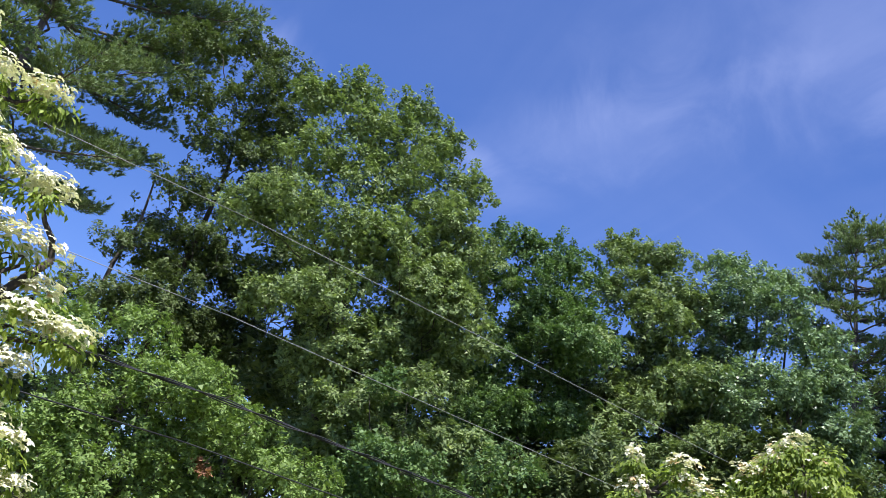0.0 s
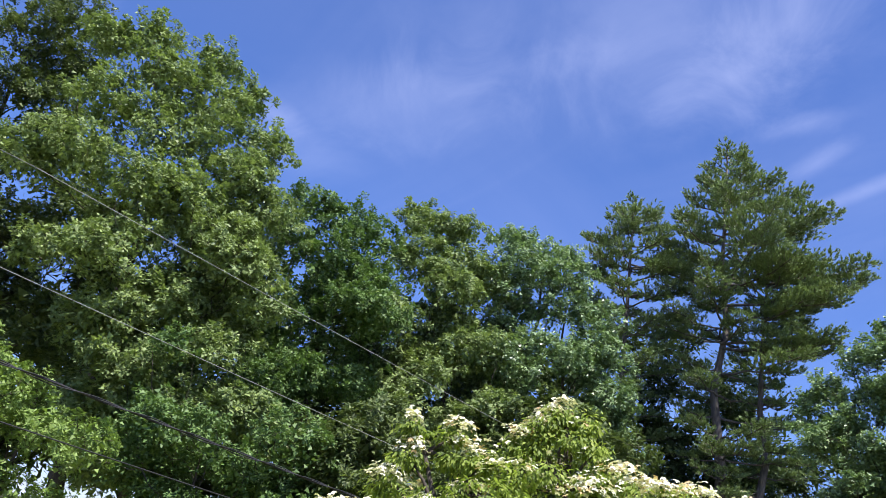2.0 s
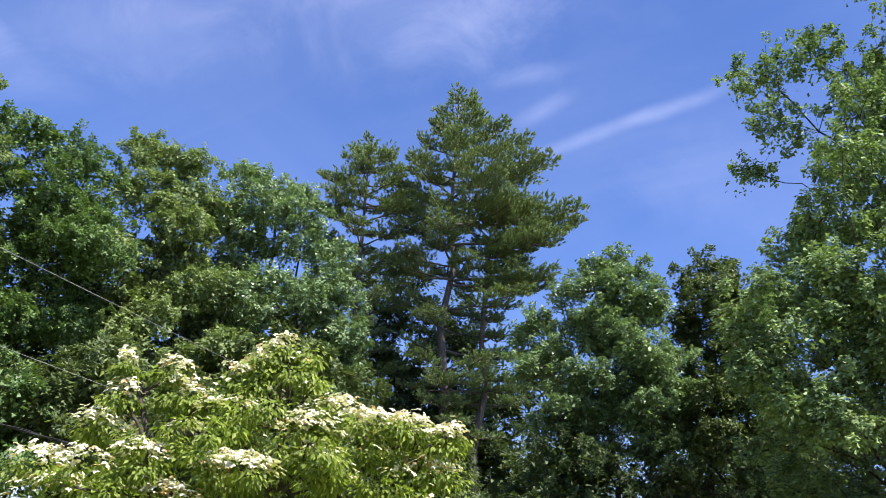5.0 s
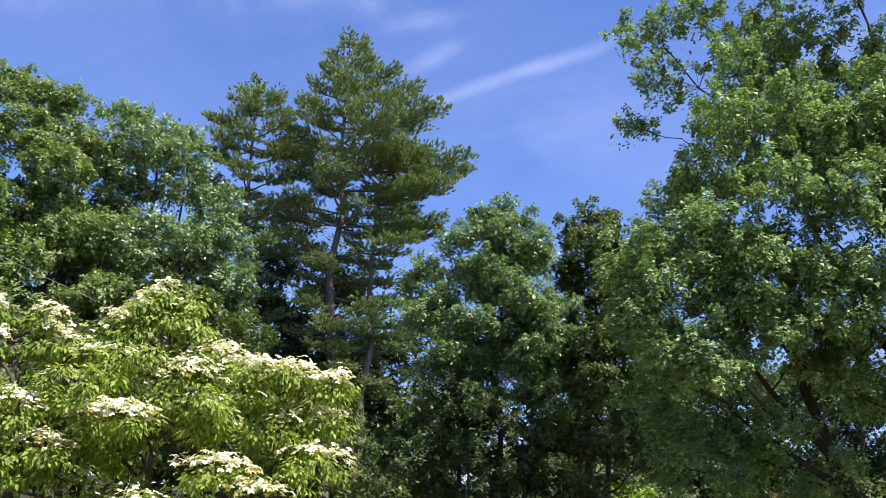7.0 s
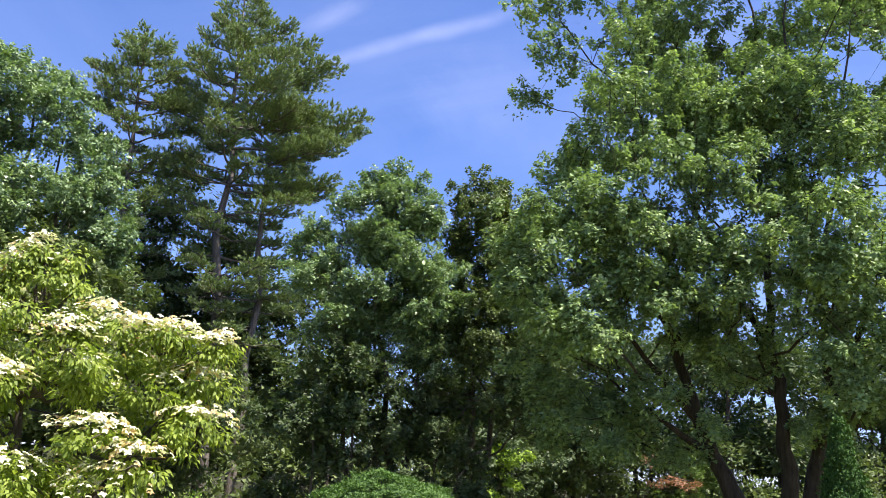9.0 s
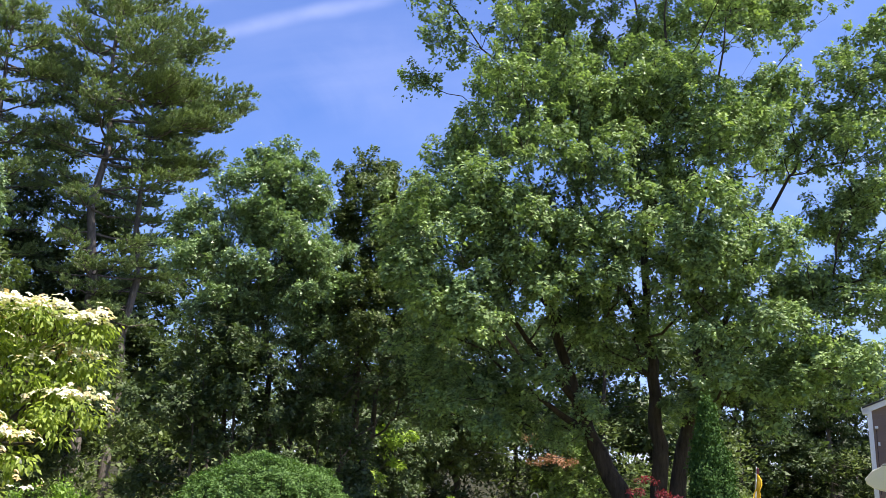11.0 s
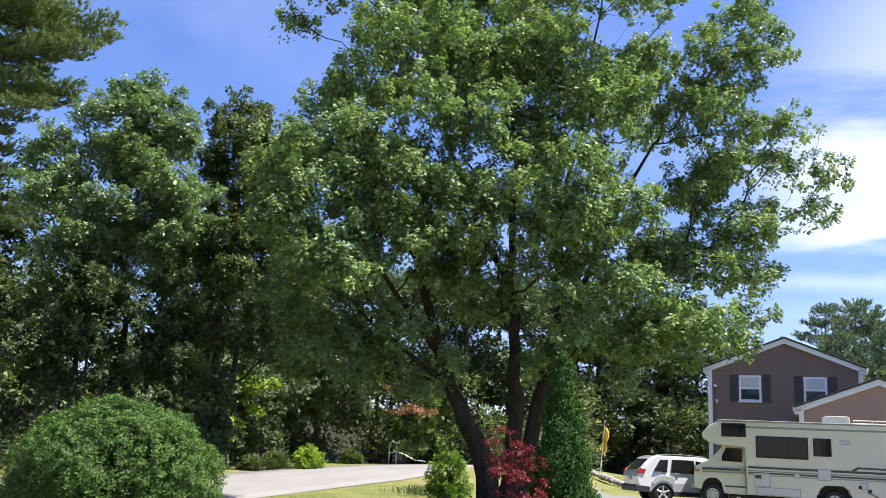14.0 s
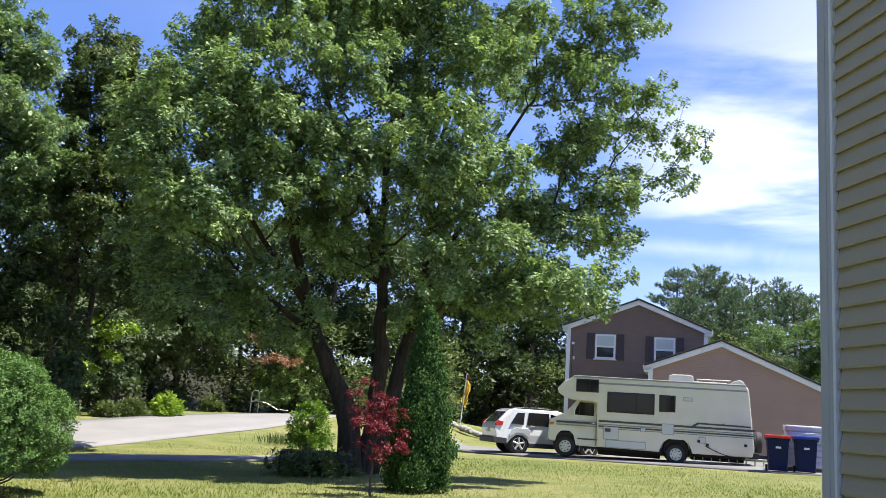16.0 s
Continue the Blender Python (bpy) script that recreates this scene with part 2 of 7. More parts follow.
def hang(ob, parent, label=""):
    """Make ob, built in world places, a part of parent."""
    ob.parent = parent
    if parent.parent is None:
        ob.matrix_parent_inverse = Matrix.LocRotScale(parent.location, parent.rotation_euler, parent.scale).inverted()
    if label:
        tagged(ob, label)
    return ob


def unit(v):
    return v / (np.linalg.norm(v, axis=-1, keepdims=True) + 1e-9)


def leaf_quads(rng, pos, axis, up, length, width, fold=0.18):
    """Leaf blades at pos along axis; up: about where their upper side looks."""
    axis = unit(axis)
    side = unit(np.cross(axis, up))
    nrm = np.cross(side, axis)
    L, W = length[:, None], width[:, None]
    a = pos
    mid = pos + axis * L * 0.45 + nrm * W * fold
    return np.stack([a, mid - side * W * 0.5, pos + axis * L - nrm * L * 0.08, mid + side * W * 0.5], 1)


def tube(acc, pts, r0, r1, sides=6):
    """Add a tapered, bent limb to acc = (verts, faces)."""
    verts, faces = acc
    pts = [Vector(p) for p in pts]
    first = len(verts)
    m = len(pts)
    for i, p in enumerate(pts):
        d = (pts[min(i + 1, m - 1)] - pts[max(i - 1, 0)]).normalized()
        a = d.cross(Vector((0.31, 0.2, 0.9)) if abs(d.z) < 0.9 else Vector((1, 0.1, 0))).normalized()
        b = d.cross(a)
        r = r0 + (r1 - r0) * i / (m - 1)
        for k in range(sides):
            t = 2 * math.pi * k / sides
            verts.append(p + (a * math.cos(t) + b * math.sin(t)) * r)
    for i in range(m - 1):
        for k in range(sides):
            q = first + i * sides
            faces.append((q + k, q + (k + 1) % sides, q + sides + (k + 1) % sides, q + sides + k))
    faces.append(tuple(first + (m - 1) * sides + k for k in range(sides)))


def wander(rng, a, b, n=5, amount=0.06, lift=0.0):
    """A limb's line from a to b, not quite straight."""
    a, b = np.array(a, float), np.array(b, float)
    d = np.linalg.norm(b - a)
    out = []
    for i in range(n):
        t = i / (n - 1)
        w = math.sin(math.pi * t)
        p = a + (b - a) * t + rng.normal(0, 1, 3) * amount * d * w
        p[2] += lift * d * w
        out.append(p)
    return out


def clumps(rng, lobes, dens, rc, gap=None, hollow=-0.38):
    """Places of leaf clumps over the shells of the lobes (centre, flat radius, upright radius), ragged outside, and with
    hollows about gap metres wide between the boughs."""
    out, heart, size = [], [], []
    for c, rh, rv in lobes:
        k = max(5, int(dens * (rh * rh + 2 * rh * rv) / 3))
        d = unit(rng.normal(0, 1, (k, 3)))
        d[:, 2] = np.where(d[:, 2] < -0.45, -d[:, 2] * 0.7, d[:, 2])
        f = 1 - 0.55 * rng.random(k) ** 1.6
        if gap:
            shift = rng.uniform(0, 50, 3)
            f = f * np.array([1.02 + 0.55 * noise.noise(Vector(q * 1.7 + shift)) for q in d])
        p = c + d * f[:, None] * np.array((rh, rh, rv))
        if gap:
            keep = np.array([noise.noise(Vector(q / gap)) > hollow for q in p])
            keep[:3] = True
            p, k = p[keep], int(keep.sum())
        out.append(p)
        heart.append(np.repeat(np.array([c]), k, 0))
        size.append(rc * rng.uniform(0.65, 1.35, k))
    return np.concatenate(out), np.concatenate(heart), np.concatenate(size)


def foliage(rng, cen, heart, size, per, length, width, droop=0.3, flat=0.6, spread=0.28, core=4, small=True):
    """Leaves in clumps: each points away from its clump's middle and sags; broad ones sit behind, in the clump's shade.
    small: three-cornered blades, for crowns that stay some way off."""
    sets = [leaf_cloud(rng, cen, heart, size, per, length, width, droop, flat, spread, 0.33, small)]
    if core:
        sets.append(leaf_cloud(rng, cen * 0.88 + heart * 0.12, heart, size, core, length * 1.8, width * 1.1, droop, flat, spread, 0.3, small))
    return np.concatenate(sets)


def leaf_cloud(rng, cen, heart, size, per, length, width, droop, flat, spread, wide, small):
    n = len(cen) * per
    c, h, s = np.repeat(cen, per, 0), np.repeat(heart, per, 0), np.repeat(size, per)
    off = rng.normal(0, 1, (n, 3)) * np.array((1, 1, flat)) * wide * s[:, None]
    axis = unit(off) + unit(c - h) * 0.5 + rng.normal(0, spread, (n, 3))
    axis[:, 2] -= droop
    up = unit(c - h) * 0.5 + np.array((0, 0, 0.9)) + rng.normal(0, 0.32, (n, 3))
    L = length * rng.uniform(0.7, 1.25, n)
    W = L * width * rng.uniform(0.8, 1.2, n)
    if not small:
        return leaf_quads(rng, c + off, axis, up, L, W)
    axis = unit(axis)
    side = unit(np.cross(axis, up)) * W[:, None] * 0.55
    p = c + off
    skew = (rng.random(n)[:, None] * 0.5 + 0.1) * L[:, None] * axis
    return np.stack([p - side, p + side + skew, p + axis * L[:, None]], 1)


def leaves_ob(name, pts, mat):
    return (tris_ob if pts.shape[1] == 3 else quads_ob)(name, pts, mat)


def lobe_list(rng, marks, fills):
    """Lobes from marks (bearing, height angle, distance, flat radius, upright radius) and from elliptic fills
    (bearing, height angle, distance, half-widths in degrees of both, depth, how many, radius)."""
    out = [(spot(a, e, d), rh, rv) for a, e, d, rh, rv in marks]
    for a, e, d, wa, we, deep, k, r in fills:
        for _ in range(k):
            t, q = rng.uniform(0, 2 * math.pi), math.sqrt(rng.random())
            s = r * rng.uniform(0.7, 1.2)
            out.append((spot(a + wa * q * math.cos(t), e + we * q * math.sin(t), d + rng.uniform(-deep, deep)), s, s * 0.8))
    return out


def grow(rng, spine, way, pts, thrift=0.35):
    """Join the shoots at pts to the stems, each to the twig that is nearest by way of the limbs, as a tree forks.
    spine: points on the stems, way: their distance from the ground along the wood. Gives each point's parent, in order."""
    m, k = len(spine), len(pts)
    P = np.concatenate([spine, pts])
    gone = np.concatenate([way, np.zeros(k)])
    parent = np.full(m + k, -1)
    cost, by = np.full(k, 1e9), np.zeros(k, int)

    def reach(i):
        d = pts - P[i]
        down = np.where(d[:, 2] < 0, 1.35, 1.0)
        return np.sqrt((d * d).sum(1)) * down + thrift * gone[i]

    for i in range(m):
        c = reach(i)
        near = c < cost
        cost[near], by[near] = c[near], i
    order = []
    for _ in range(k):
        j = int(np.argmin(cost))
        parent[m + j] = by[j]
        gone[m + j] = gone[by[j]] + np.linalg.norm(pts[j] - P[by[j]])
        order.append(m + j)
        cost[j] = np.inf
        c = reach(m + j)
        near = (c < cost) & np.isfinite(cost)
        cost[near], by[near] = c[near], m + j
    return P, parent, order


def limbs(rng, acc, P, parent, order, tip=0.0045, most=0.12):
    """The wood between the shoots: each limb one bent, tapered tube, thick as the twigs that it carries."""
    load = np.zeros(len(P))
    for i in reversed(order):
        load[i] = max(load[i], 1.0)
        load[parent[i]] += load[i]
    kids = {}
    for i in order:
        kids.setdefault(parent[i], []).append(i)
    girth = np.minimum(tip * np.maximum(load, 1) ** 0.42, most)
    stem = set(order)
    todo = [(p, c) for p, cs in kids.items() if p not in stem for c in cs]
    while todo:
        p, c = todo.pop()
        line, r = [P[p]], [girth[c]]
        while True:
            a, b = line[-1], P[c]
            d = np.linalg.norm(b - a)
            cuts = 1 if d < 0.35 else 2 if d < 0.9 else 4
            for q in range(1, cuts + 1):
                t = q / cuts
                bend = math.sin(math.pi * t)
                w = a + (b - a) * t + rng.normal(0, 1, 3) * 0.05 * d * bend
                w[2] -= 0.05 * d * bend
                line.append(w)
                r.append(girth[c])
            cs = kids.get(c)
            if not cs:
                break
            cs = sorted(cs, key=lambda i: -load[i])
            todo += [(c, i) for i in cs[1:]]
            c = cs[0]
        r[-1] = 0.003
        tapered(acc, line, r, 3 if r[0] < 0.014 else 5 if r[0] < 0.05 else 7)


def tapered(acc, pts, radii, sides):
    """Add a bent limb with a radius at each point to acc = (verts, faces)."""
    verts, faces = acc
    P, r = np.array(pts), np.array(radii)
    m = len(P)
    d = np.empty_like(P)
    d[1:-1], d[0], d[-1] = P[2:] - P[:-2], P[1] - P[0], P[-1] - P[-2]
    d = unit(d)
    a = unit(np.cross(d, np.where(np.abs(d[:, 2:]) < 0.9, np.array((0.31, 0.2, 0.9)), np.array((1.0, 0.1, 0.0)))))
    b = np.cross(d, a)
    first = len(verts)
    t = 2 * math.pi * np.arange(sides) / sides
    ring = P[:, None] + (a[:, None] * np.cos(t)[None, :, None] + b[:, None] * np.sin(t)[None, :, None]) * r[:, None, None]
    verts.extend(map(tuple, ring.reshape(-1, 3)))
    for i in range(m - 1):
        q = first + i * sides
        for k in range(sides):
            faces.append((q + k, q + (k + 1) % sides, q + sides + (k + 1) % sides, q + sides + k))


def shoots(rng, tips, axes, per, size, length, width, droop, small, stalk=0.5):
    """Leaves round each shoot: they stand off it on their stalks, all round, and sag."""
    n = len(tips) * per
    big = np.repeat(rng.uniform(0.65, 1.3, len(tips)), per)
    p, a = np.repeat(tips, per, 0), np.repeat(unit(axes), per, 0)
    rad = rng.normal(0, 1, (n, 3))
    rad = unit(rad - a * (rad * a).sum(1, keepdims=True))
    u = rng.random(n) ** 0.7
    L = length * rng.uniform(0.65, 1.25, n)
    pos = p + a * (size * big * (u - 0.55))[:, None] + rad * (L * stalk * rng.uniform(0.2, 1.4, n) + size * 0.3 * big * (1 - 0.5 * u) * rng.random(n))[:, None]
    pos[:, 2] -= droop * 0.25 * L
    axis = rad + a * (0.9 * u - 0.2)[:, None] + rng.normal(0, 0.28, (n, 3))
    axis[:, 2] -= droop
    up = a * 0.6 + np.array((0, 0, 0.7)) + rng.normal(0, 0.4, (n, 3))
    W = L * width * rng.uniform(0.8, 1.2, n)
    if not small:
        return leaf_quads(rng, pos, axis, up, L, W)
    axis = unit(axis)
    side = unit(np.cross(axis, up)) * W[:, None] * 0.55
    skew = (rng.random(n)[:, None] * 0.5 + 0.1) * L[:, None] * axis
    return np.stack([pos - side, pos + side + skew, pos + axis * L[:, None]], 1)


def broadleaf(name, label, seed, base, stems, marks, fills, mat, dens=9.0, rc=0.6, per=70, length=0.2, width=0.55, bark=None,
              trunk_r=0.22, category="tree", group="", twigs=True, droop=0.3, flat=0.6, kind="", core=1.0, gap=None, hollow=-0.38, small=True, thrift=0.35, lift=0.5):
    """A tree: stems up from the base, limbs that fork out to each shoot, and the leaves. twigs: whether it stands near
    enough for its shoots to be told apart; trees inside the wood carry loose clumps."""
    rng = np.random.default_rng(seed)
    bx, by = base
    bz = rise(bx, by)
    tree = thing(name, label, category, (bx, by, bz), group, kind)
    lobes = lobe_list(rng, marks, fills)
    acc = ([], [])
    tops = []
    for k, st in enumerate(stems):
        line = [np.array(p, float) for p in st]
        pts = []
        for a, b in zip(line, line[1:]):
            pts += wander(rng, a, b, 5, 0.025)[:-1]
        pts.append(line[-1])
        r = trunk_r * (1 if k == 0 else 0.75 if line[0][2] < bz + 0.5 else 0.36)
        tapered(acc, pts, [r * (1 - 0.86 * (i / (len(pts) - 1)) ** 0.9) for i in range(len(pts))], 10)
        tops += [(p, r * (1 - 0.86 * i / len(pts))) for i, p in enumerate(pts)][len(pts) // 3:]
    cen, heart, size = clumps(rng, lobes, dens, rc, gap, hollow)
    spine = np.array([p for p, _ in tops])
    if twigs:
        inner = [c + rng.normal(0, 0.3, (3, 3)) * np.array((rh, rh, rv)) for c, rh, rv in lobes]
        pts = np.concatenate([cen] + inner)
        P, parent, order = grow(rng, spine, np.linalg.norm(spine - np.array((bx, by, bz)), axis=1), pts, thrift)
        limbs(rng, acc, P, parent, order, most=trunk_r * 0.4)
        m = len(spine)
        axes = unit(cen - P[parent[m:m + len(cen)]]) * 0.7 + unit(cen - heart) * 0.4 + np.array((0, 0, lift)) + rng.normal(0, 0.25, cen.shape)
        leaves = shoots(rng, cen, axes, per, rc, length, width, droop, small)
        # older, broader leaves in the shade inside the crown
        many = [max(3, int(core * 1.9 / length ** 2 * rh * rv * 0.75)) for _, rh, rv in lobes]
        mid = np.concatenate([np.repeat([c], k, 0) + np.clip(rng.normal(0, 0.36, (k, 3)), -0.6, 0.6) * np.array((rh, rh, rv)) for k, (c, rh, rv) in zip(many, lobes)])
        shade = shoots(rng, mid, rng.normal(0, 1, mid.shape), 2, 0.15, length * 1.3, 0.85, droop, small)
        leaves = np.concatenate([leaves, shade])
    else:
        for c, rh, rv in lobes:
            low = spine.copy()
            low[:, 2] += np.where(low[:, 2] > c[2], 30, 0)
            j = int(np.argmin(np.linalg.norm(low - c, axis=1)))
            d = np.linalg.norm(spine[j] - c)
            tube(acc, wander(rng, spine[j], c, 5, 0.07, 0.06), min(tops[j][1] * 0.5, 0.014 + 0.007 * d), 0.012, 5)
        leaves = foliage(rng, cen, heart, size, per, length, width, droop, flat, core=4, small=small)
    hang(mesh_ob("trunk", *acc, bark or BARK, smooth=True), tree)
    hang(leaves_ob("crown", leaves, mat), tree)
    return tree


def needles(rng, tips, axes, per, length, wide, spread=0.6):
    """Tufts of needles, each a narrow blade, fanned about each shoot's end: (n, 3, 3)."""
    n = len(tips) * per
    p, a = np.repeat(tips, per, 0), np.repeat(unit(axes), per, 0)
    d = a + rng.normal(0, spread, (n, 3))
    d[:, 2] += 0.15
    p = p - a * rng.random(n)[:, None] * length * 0.9
    d = unit(d)
    side = unit(np.cross(d, rng.normal(0, 1, (n, 3)))) * wide * 0.5
    L = (length * rng.uniform(0.7, 1.2, n))[:, None]
    return np.stack([p - side, p + side, p + d * L], 1)


def tris_ob(name, pts, mat):
    k = len(pts)
    me = bpy.data.meshes.new(name)
    me.vertices.add(3 * k)
    me.vertices.foreach_set("co", pts.astype(np.float32).ravel())
    me.loops.add(3 * k)
    me.polygons.add(k)
    me.loops.foreach_set("vertex_index", np.arange(3 * k, dtype=np.int32))
    me.polygons.foreach_set("loop_start", np.arange(0, 3 * k, 3, dtype=np.int32))
    me.materials.append(mat)
    me.update(calc_edges=True)
    return new(name, me)


def pine(name, label, seed, base, top, crown_from, whorls, reach, mat=None, trunk_r=0.28, tufts=46, per=9, length=0.2, wide=0.022,
         fork=None, droop=0.05, up_tip=0.25, thin=0.0, group="", lean=(0, 0), boughs=None, shape=0.75, loft=0.07):
    """A conifer: straight stem, tiers of nearly level boughs with plumes of needles on their outer part."""
    rng = np.random.default_rng(seed)
    bx, by = base
    bz = rise(bx, by)
    tree = thing(name, label, "tree", (bx, by, bz), group)
    acc = ([], [])
    stem_a, stem_b = np.array((bx, by, bz - 0.1)), np.array((bx + lean[0], by + lean[1], top))
    line = wander(rng, stem_a, stem_b, 9, 0.006)
    tube(acc, line, trunk_r, 0.03, 9)
    if fork:
        tube(acc, [line[0]] + [np.array(p) for p in fork], trunk_r * 0.8, 0.05, 8)
    tips, axes = [], []
    todo = []
    for w in range(whorls):
        f = (w + rng.uniform(-0.3, 0.3)) / whorls
        z = crown_from + (top - crown_from) * f
        for b in range(rng.integers(3, 6)):
            if rng.random() < thin:
                continue
            r = reach * (1 - f) ** shape * rng.uniform(0.6, 1.12) + 0.35
            todo.append((z, rng.uniform(0, 2 * math.pi), r))
    for z, az, r in (boughs or []):
        todo.append((z, radians(90 - az), r))
    for z, t, r in todo:
        s = np.clip((z - stem_a[2]) / (stem_b[2] - stem_a[2]), 0, 1)
        a = stem_a + (stem_b - stem_a) * s
        out = np.array((math.cos(t), math.sin(t), 0.0))
        side = np.array((-out[1], out[0], 0.0))
        f = (z - crown_from) / max(0.1, top - crown_from)
        rise_by = r * (up_tip * (0.3 + 1.5 * max(f, 0) ** 2) - droop)
        end = a + out * r + np.array((0, 0, rise_by))
        pts = wander(rng, a, end, 6, 0.03, -0.06)
        tube(acc, pts, 0.02 + 0.011 * r, 0.012, 5)
        k = max(6, int(tufts * (0.25 + r / reach)))
        q = 0.32 + 0.68 * rng.random(k) ** 0.75
        wide_by = r * 0.36 * np.sin(np.pi * np.clip(q * 0.92, 0, 1)) + 0.12
        lat = rng.uniform(-1, 1, k) * wide_by
        mid = np.stack([np.interp(q, np.linspace(0, 1, 6), [p[i] for p in pts]) for i in range(3)], 1)
        tp = mid + side * lat[:, None] + np.stack([np.zeros(k), np.zeros(k), rng.normal(0.1, loft, k) + 0.06 * np.abs(lat)], 1)
        tips.append(tp)
        axes.append(out * 0.8 + side * (lat / (wide_by + 0.01))[:, None] * 0.8 + rng.normal(0, 0.25, (k, 3)) + np.array((0, 0, 0.45)))
        for j in range(0, k, 3):
            tube(acc, [mid[j] - out * 0.25 * r * 0.5, tp[j]], 0.014, 0.006, 3)
    hang(mesh_ob("trunk", *acc, PINE_BARK, smooth=True), tree)
    hang(tris_ob("crown", needles(rng, np.concatenate(tips), np.concatenate(axes), per, length, wide), mat or NEEDLE), tree)
    return tree


def white_pine(label, seed, base, top, profile, spacing=0.95, toward=90.0, bias=0.15, trunk_r=0.28, lean=(0, 0), thin=0.1, boughs=(), per=19, fill=22, wide=0.034, pad=1.6, sprays=3.6, bare=0.3, needle=0.14, group="", mat=None):
    """A white pine: tiers of spreading boughs, each carrying separate level plumes of needles. profile: (height, reach) pairs
    from below up; bias: how much longer the boughs are on the side toward which the tree grows."""
    rng = np.random.default_rng(seed)
    bx, by = base
    bz = rise(bx, by)
    tree = thing("white_pine_tree", label, "tree", (bx, by, bz), group)
    acc = ([], [])
    a0, b0 = np.array((bx, by, bz - 0.1)), np.array((bx + lean[0], by + lean[1], top))
    tube(acc, wander(rng, a0, b0, 9, 0.006), trunk_r, 0.03, 9)
    hs, rs = [p[0] for p in profile], [p[1] for p in profile]
    todo, z = [], hs[0]
    while z < top - 0.25:
        turn = rng.uniform(0, 2 * math.pi)
        k = int(rng.integers(4, 7))
        for i in range(k):
            if rng.random() > thin:
                t = turn + 2 * math.pi * i / k + rng.normal(0, 0.2)
                r = np.interp(z, hs, rs) * rng.uniform(0.72, 1.12) * (1 + bias * math.cos(t - radians(90 - toward)))
                todo.append((z + rng.normal(0, 0.12), t, max(r, 0.15)))
        z += spacing * rng.uniform(0.75, 1.25) * (1 if z < top - 4 else 0.62)
    todo += [(h, radians(90 - az), r) for h, az, r in boughs]
    tips, axes = [], []
    for z, t, r in todo:
        a = a0 + (b0 - a0) * np.clip((z - a0[2]) / (b0[2] - a0[2]), 0, 1)
        out = np.array((math.cos(t), math.sin(t), 0.0))
        side = np.array((-out[1], out[0], 0.0))
        f = np.clip((z - hs[0]) / (top - hs[0]), 0, 1)
        end = a + out * r * (1 - 0.25 * f * f) + np.array((0, 0, r * (0.03 + 0.36 * f ** 1.6 + rng.normal(0, 0.05))))
        end[2] = min(end[2], top - 0.1 * r)
        pts = wander(rng, a, end, 7, 0.025, -0.06)
        tapered(acc, pts, [0.012 + (0.012 + 0.009 * r) * (1 - i / 6) for i in range(7)], 5)
        line = np.array(pts)
        # sprays off both sides of the bough, longest in its middle, each set with tufts
        k = max(4, int(sprays * r * (1 + 0.5 * f)))
        for j in range(k):
            q = 1.0 if j == 0 else bare + (1 - bare) * (j + rng.uniform(-0.4, 0.4)) / k
            mid = np.array([np.interp(q, np.linspace(0, 1, 7), line[:, i]) for i in range(3)])
            far = (0.12 + 0.05 * min(r, 2.5) + 0.3 * r * math.sin(math.pi * min(1, 0.15 + q * 0.8))) * rng.uniform(0.5, 1.15)
            w = unit(out * rng.uniform(0.5, 1.0) + (0 if j == 0 else (1 if j % 2 else -1)) * side * rng.uniform(0.6, 1.1) + np.array((0, 0, rng.normal(0.08, 0.07) + 0.35 * f)))
            tipp = mid + w * far
            tapered(acc, [mid, mid + w * far * 0.5 - np.array((0, 0, 0.03)), tipp], [0.012, 0.008, 0.004], 3)
            n = max(3, int(far * fill))
            u = rng.uniform(0.15, 1.05, n)[:, None]
            o = rng.normal(0, 1, (n, 3))
            across = unit(np.cross(w, (0, 0, 1.0)))
            tips.append(mid + w * far * u + across * o[:, :1] * 0.13 * pad + np.array((0, 0, 1.0)) * (np.abs(o[:, 2:]) * 0.07 * pad + 0.02))
            axes.append(w * 0.8 + across * o[:, :1] * 0.45 + np.array((0, 0, 0.5)) + rng.normal(0, 0.2, (n, 3)))
    hang(mesh_ob("trunk", *acc, PINE_BARK, smooth=True), tree)
    hang(tris_ob("crown", needles(rng, np.concatenate(tips), np.concatenate(axes), per, needle, wide, 0.5), mat or NEEDLE), tree)
    return tree


# ---- solid shapes ----
def part(name, bm, mat, parent, label="", smooth=False):
    """Link a bmesh as one mesh under a thing or a part, in its axes."""
    me = bpy.data.meshes.new(name)
    bmesh.ops.recalc_face_normals(bm, faces=bm.faces)
    bm.to_mesh(me)
    bm.free()
    me.materials.append(mat)
    if smooth:
        me.polygons.foreach_set("use_smooth", [True] * len(me.polygons))
    ob = new(name, me)
    ob.parent = parent
    if label:
        tagged(ob, label)
    return ob


def soften(bm, r, seg=2, edges=None):
    if r > 0:
        bmesh.ops.bevel(bm, geom=list(edges if edges is not None else bm.edges), offset=r, segments=seg, affect="EDGES", profile=0.6)
    return bm


def box(cx, cy, cz, sx, sy, sz, r=0.0, seg=2):
    bm = bmesh.new()
    bmesh.ops.create_cube(bm, size=1.0, matrix=Matrix.Translation((cx, cy, cz)) @ Matrix.Diagonal((sx, sy, sz, 1)))
    return soften(bm, r, seg)


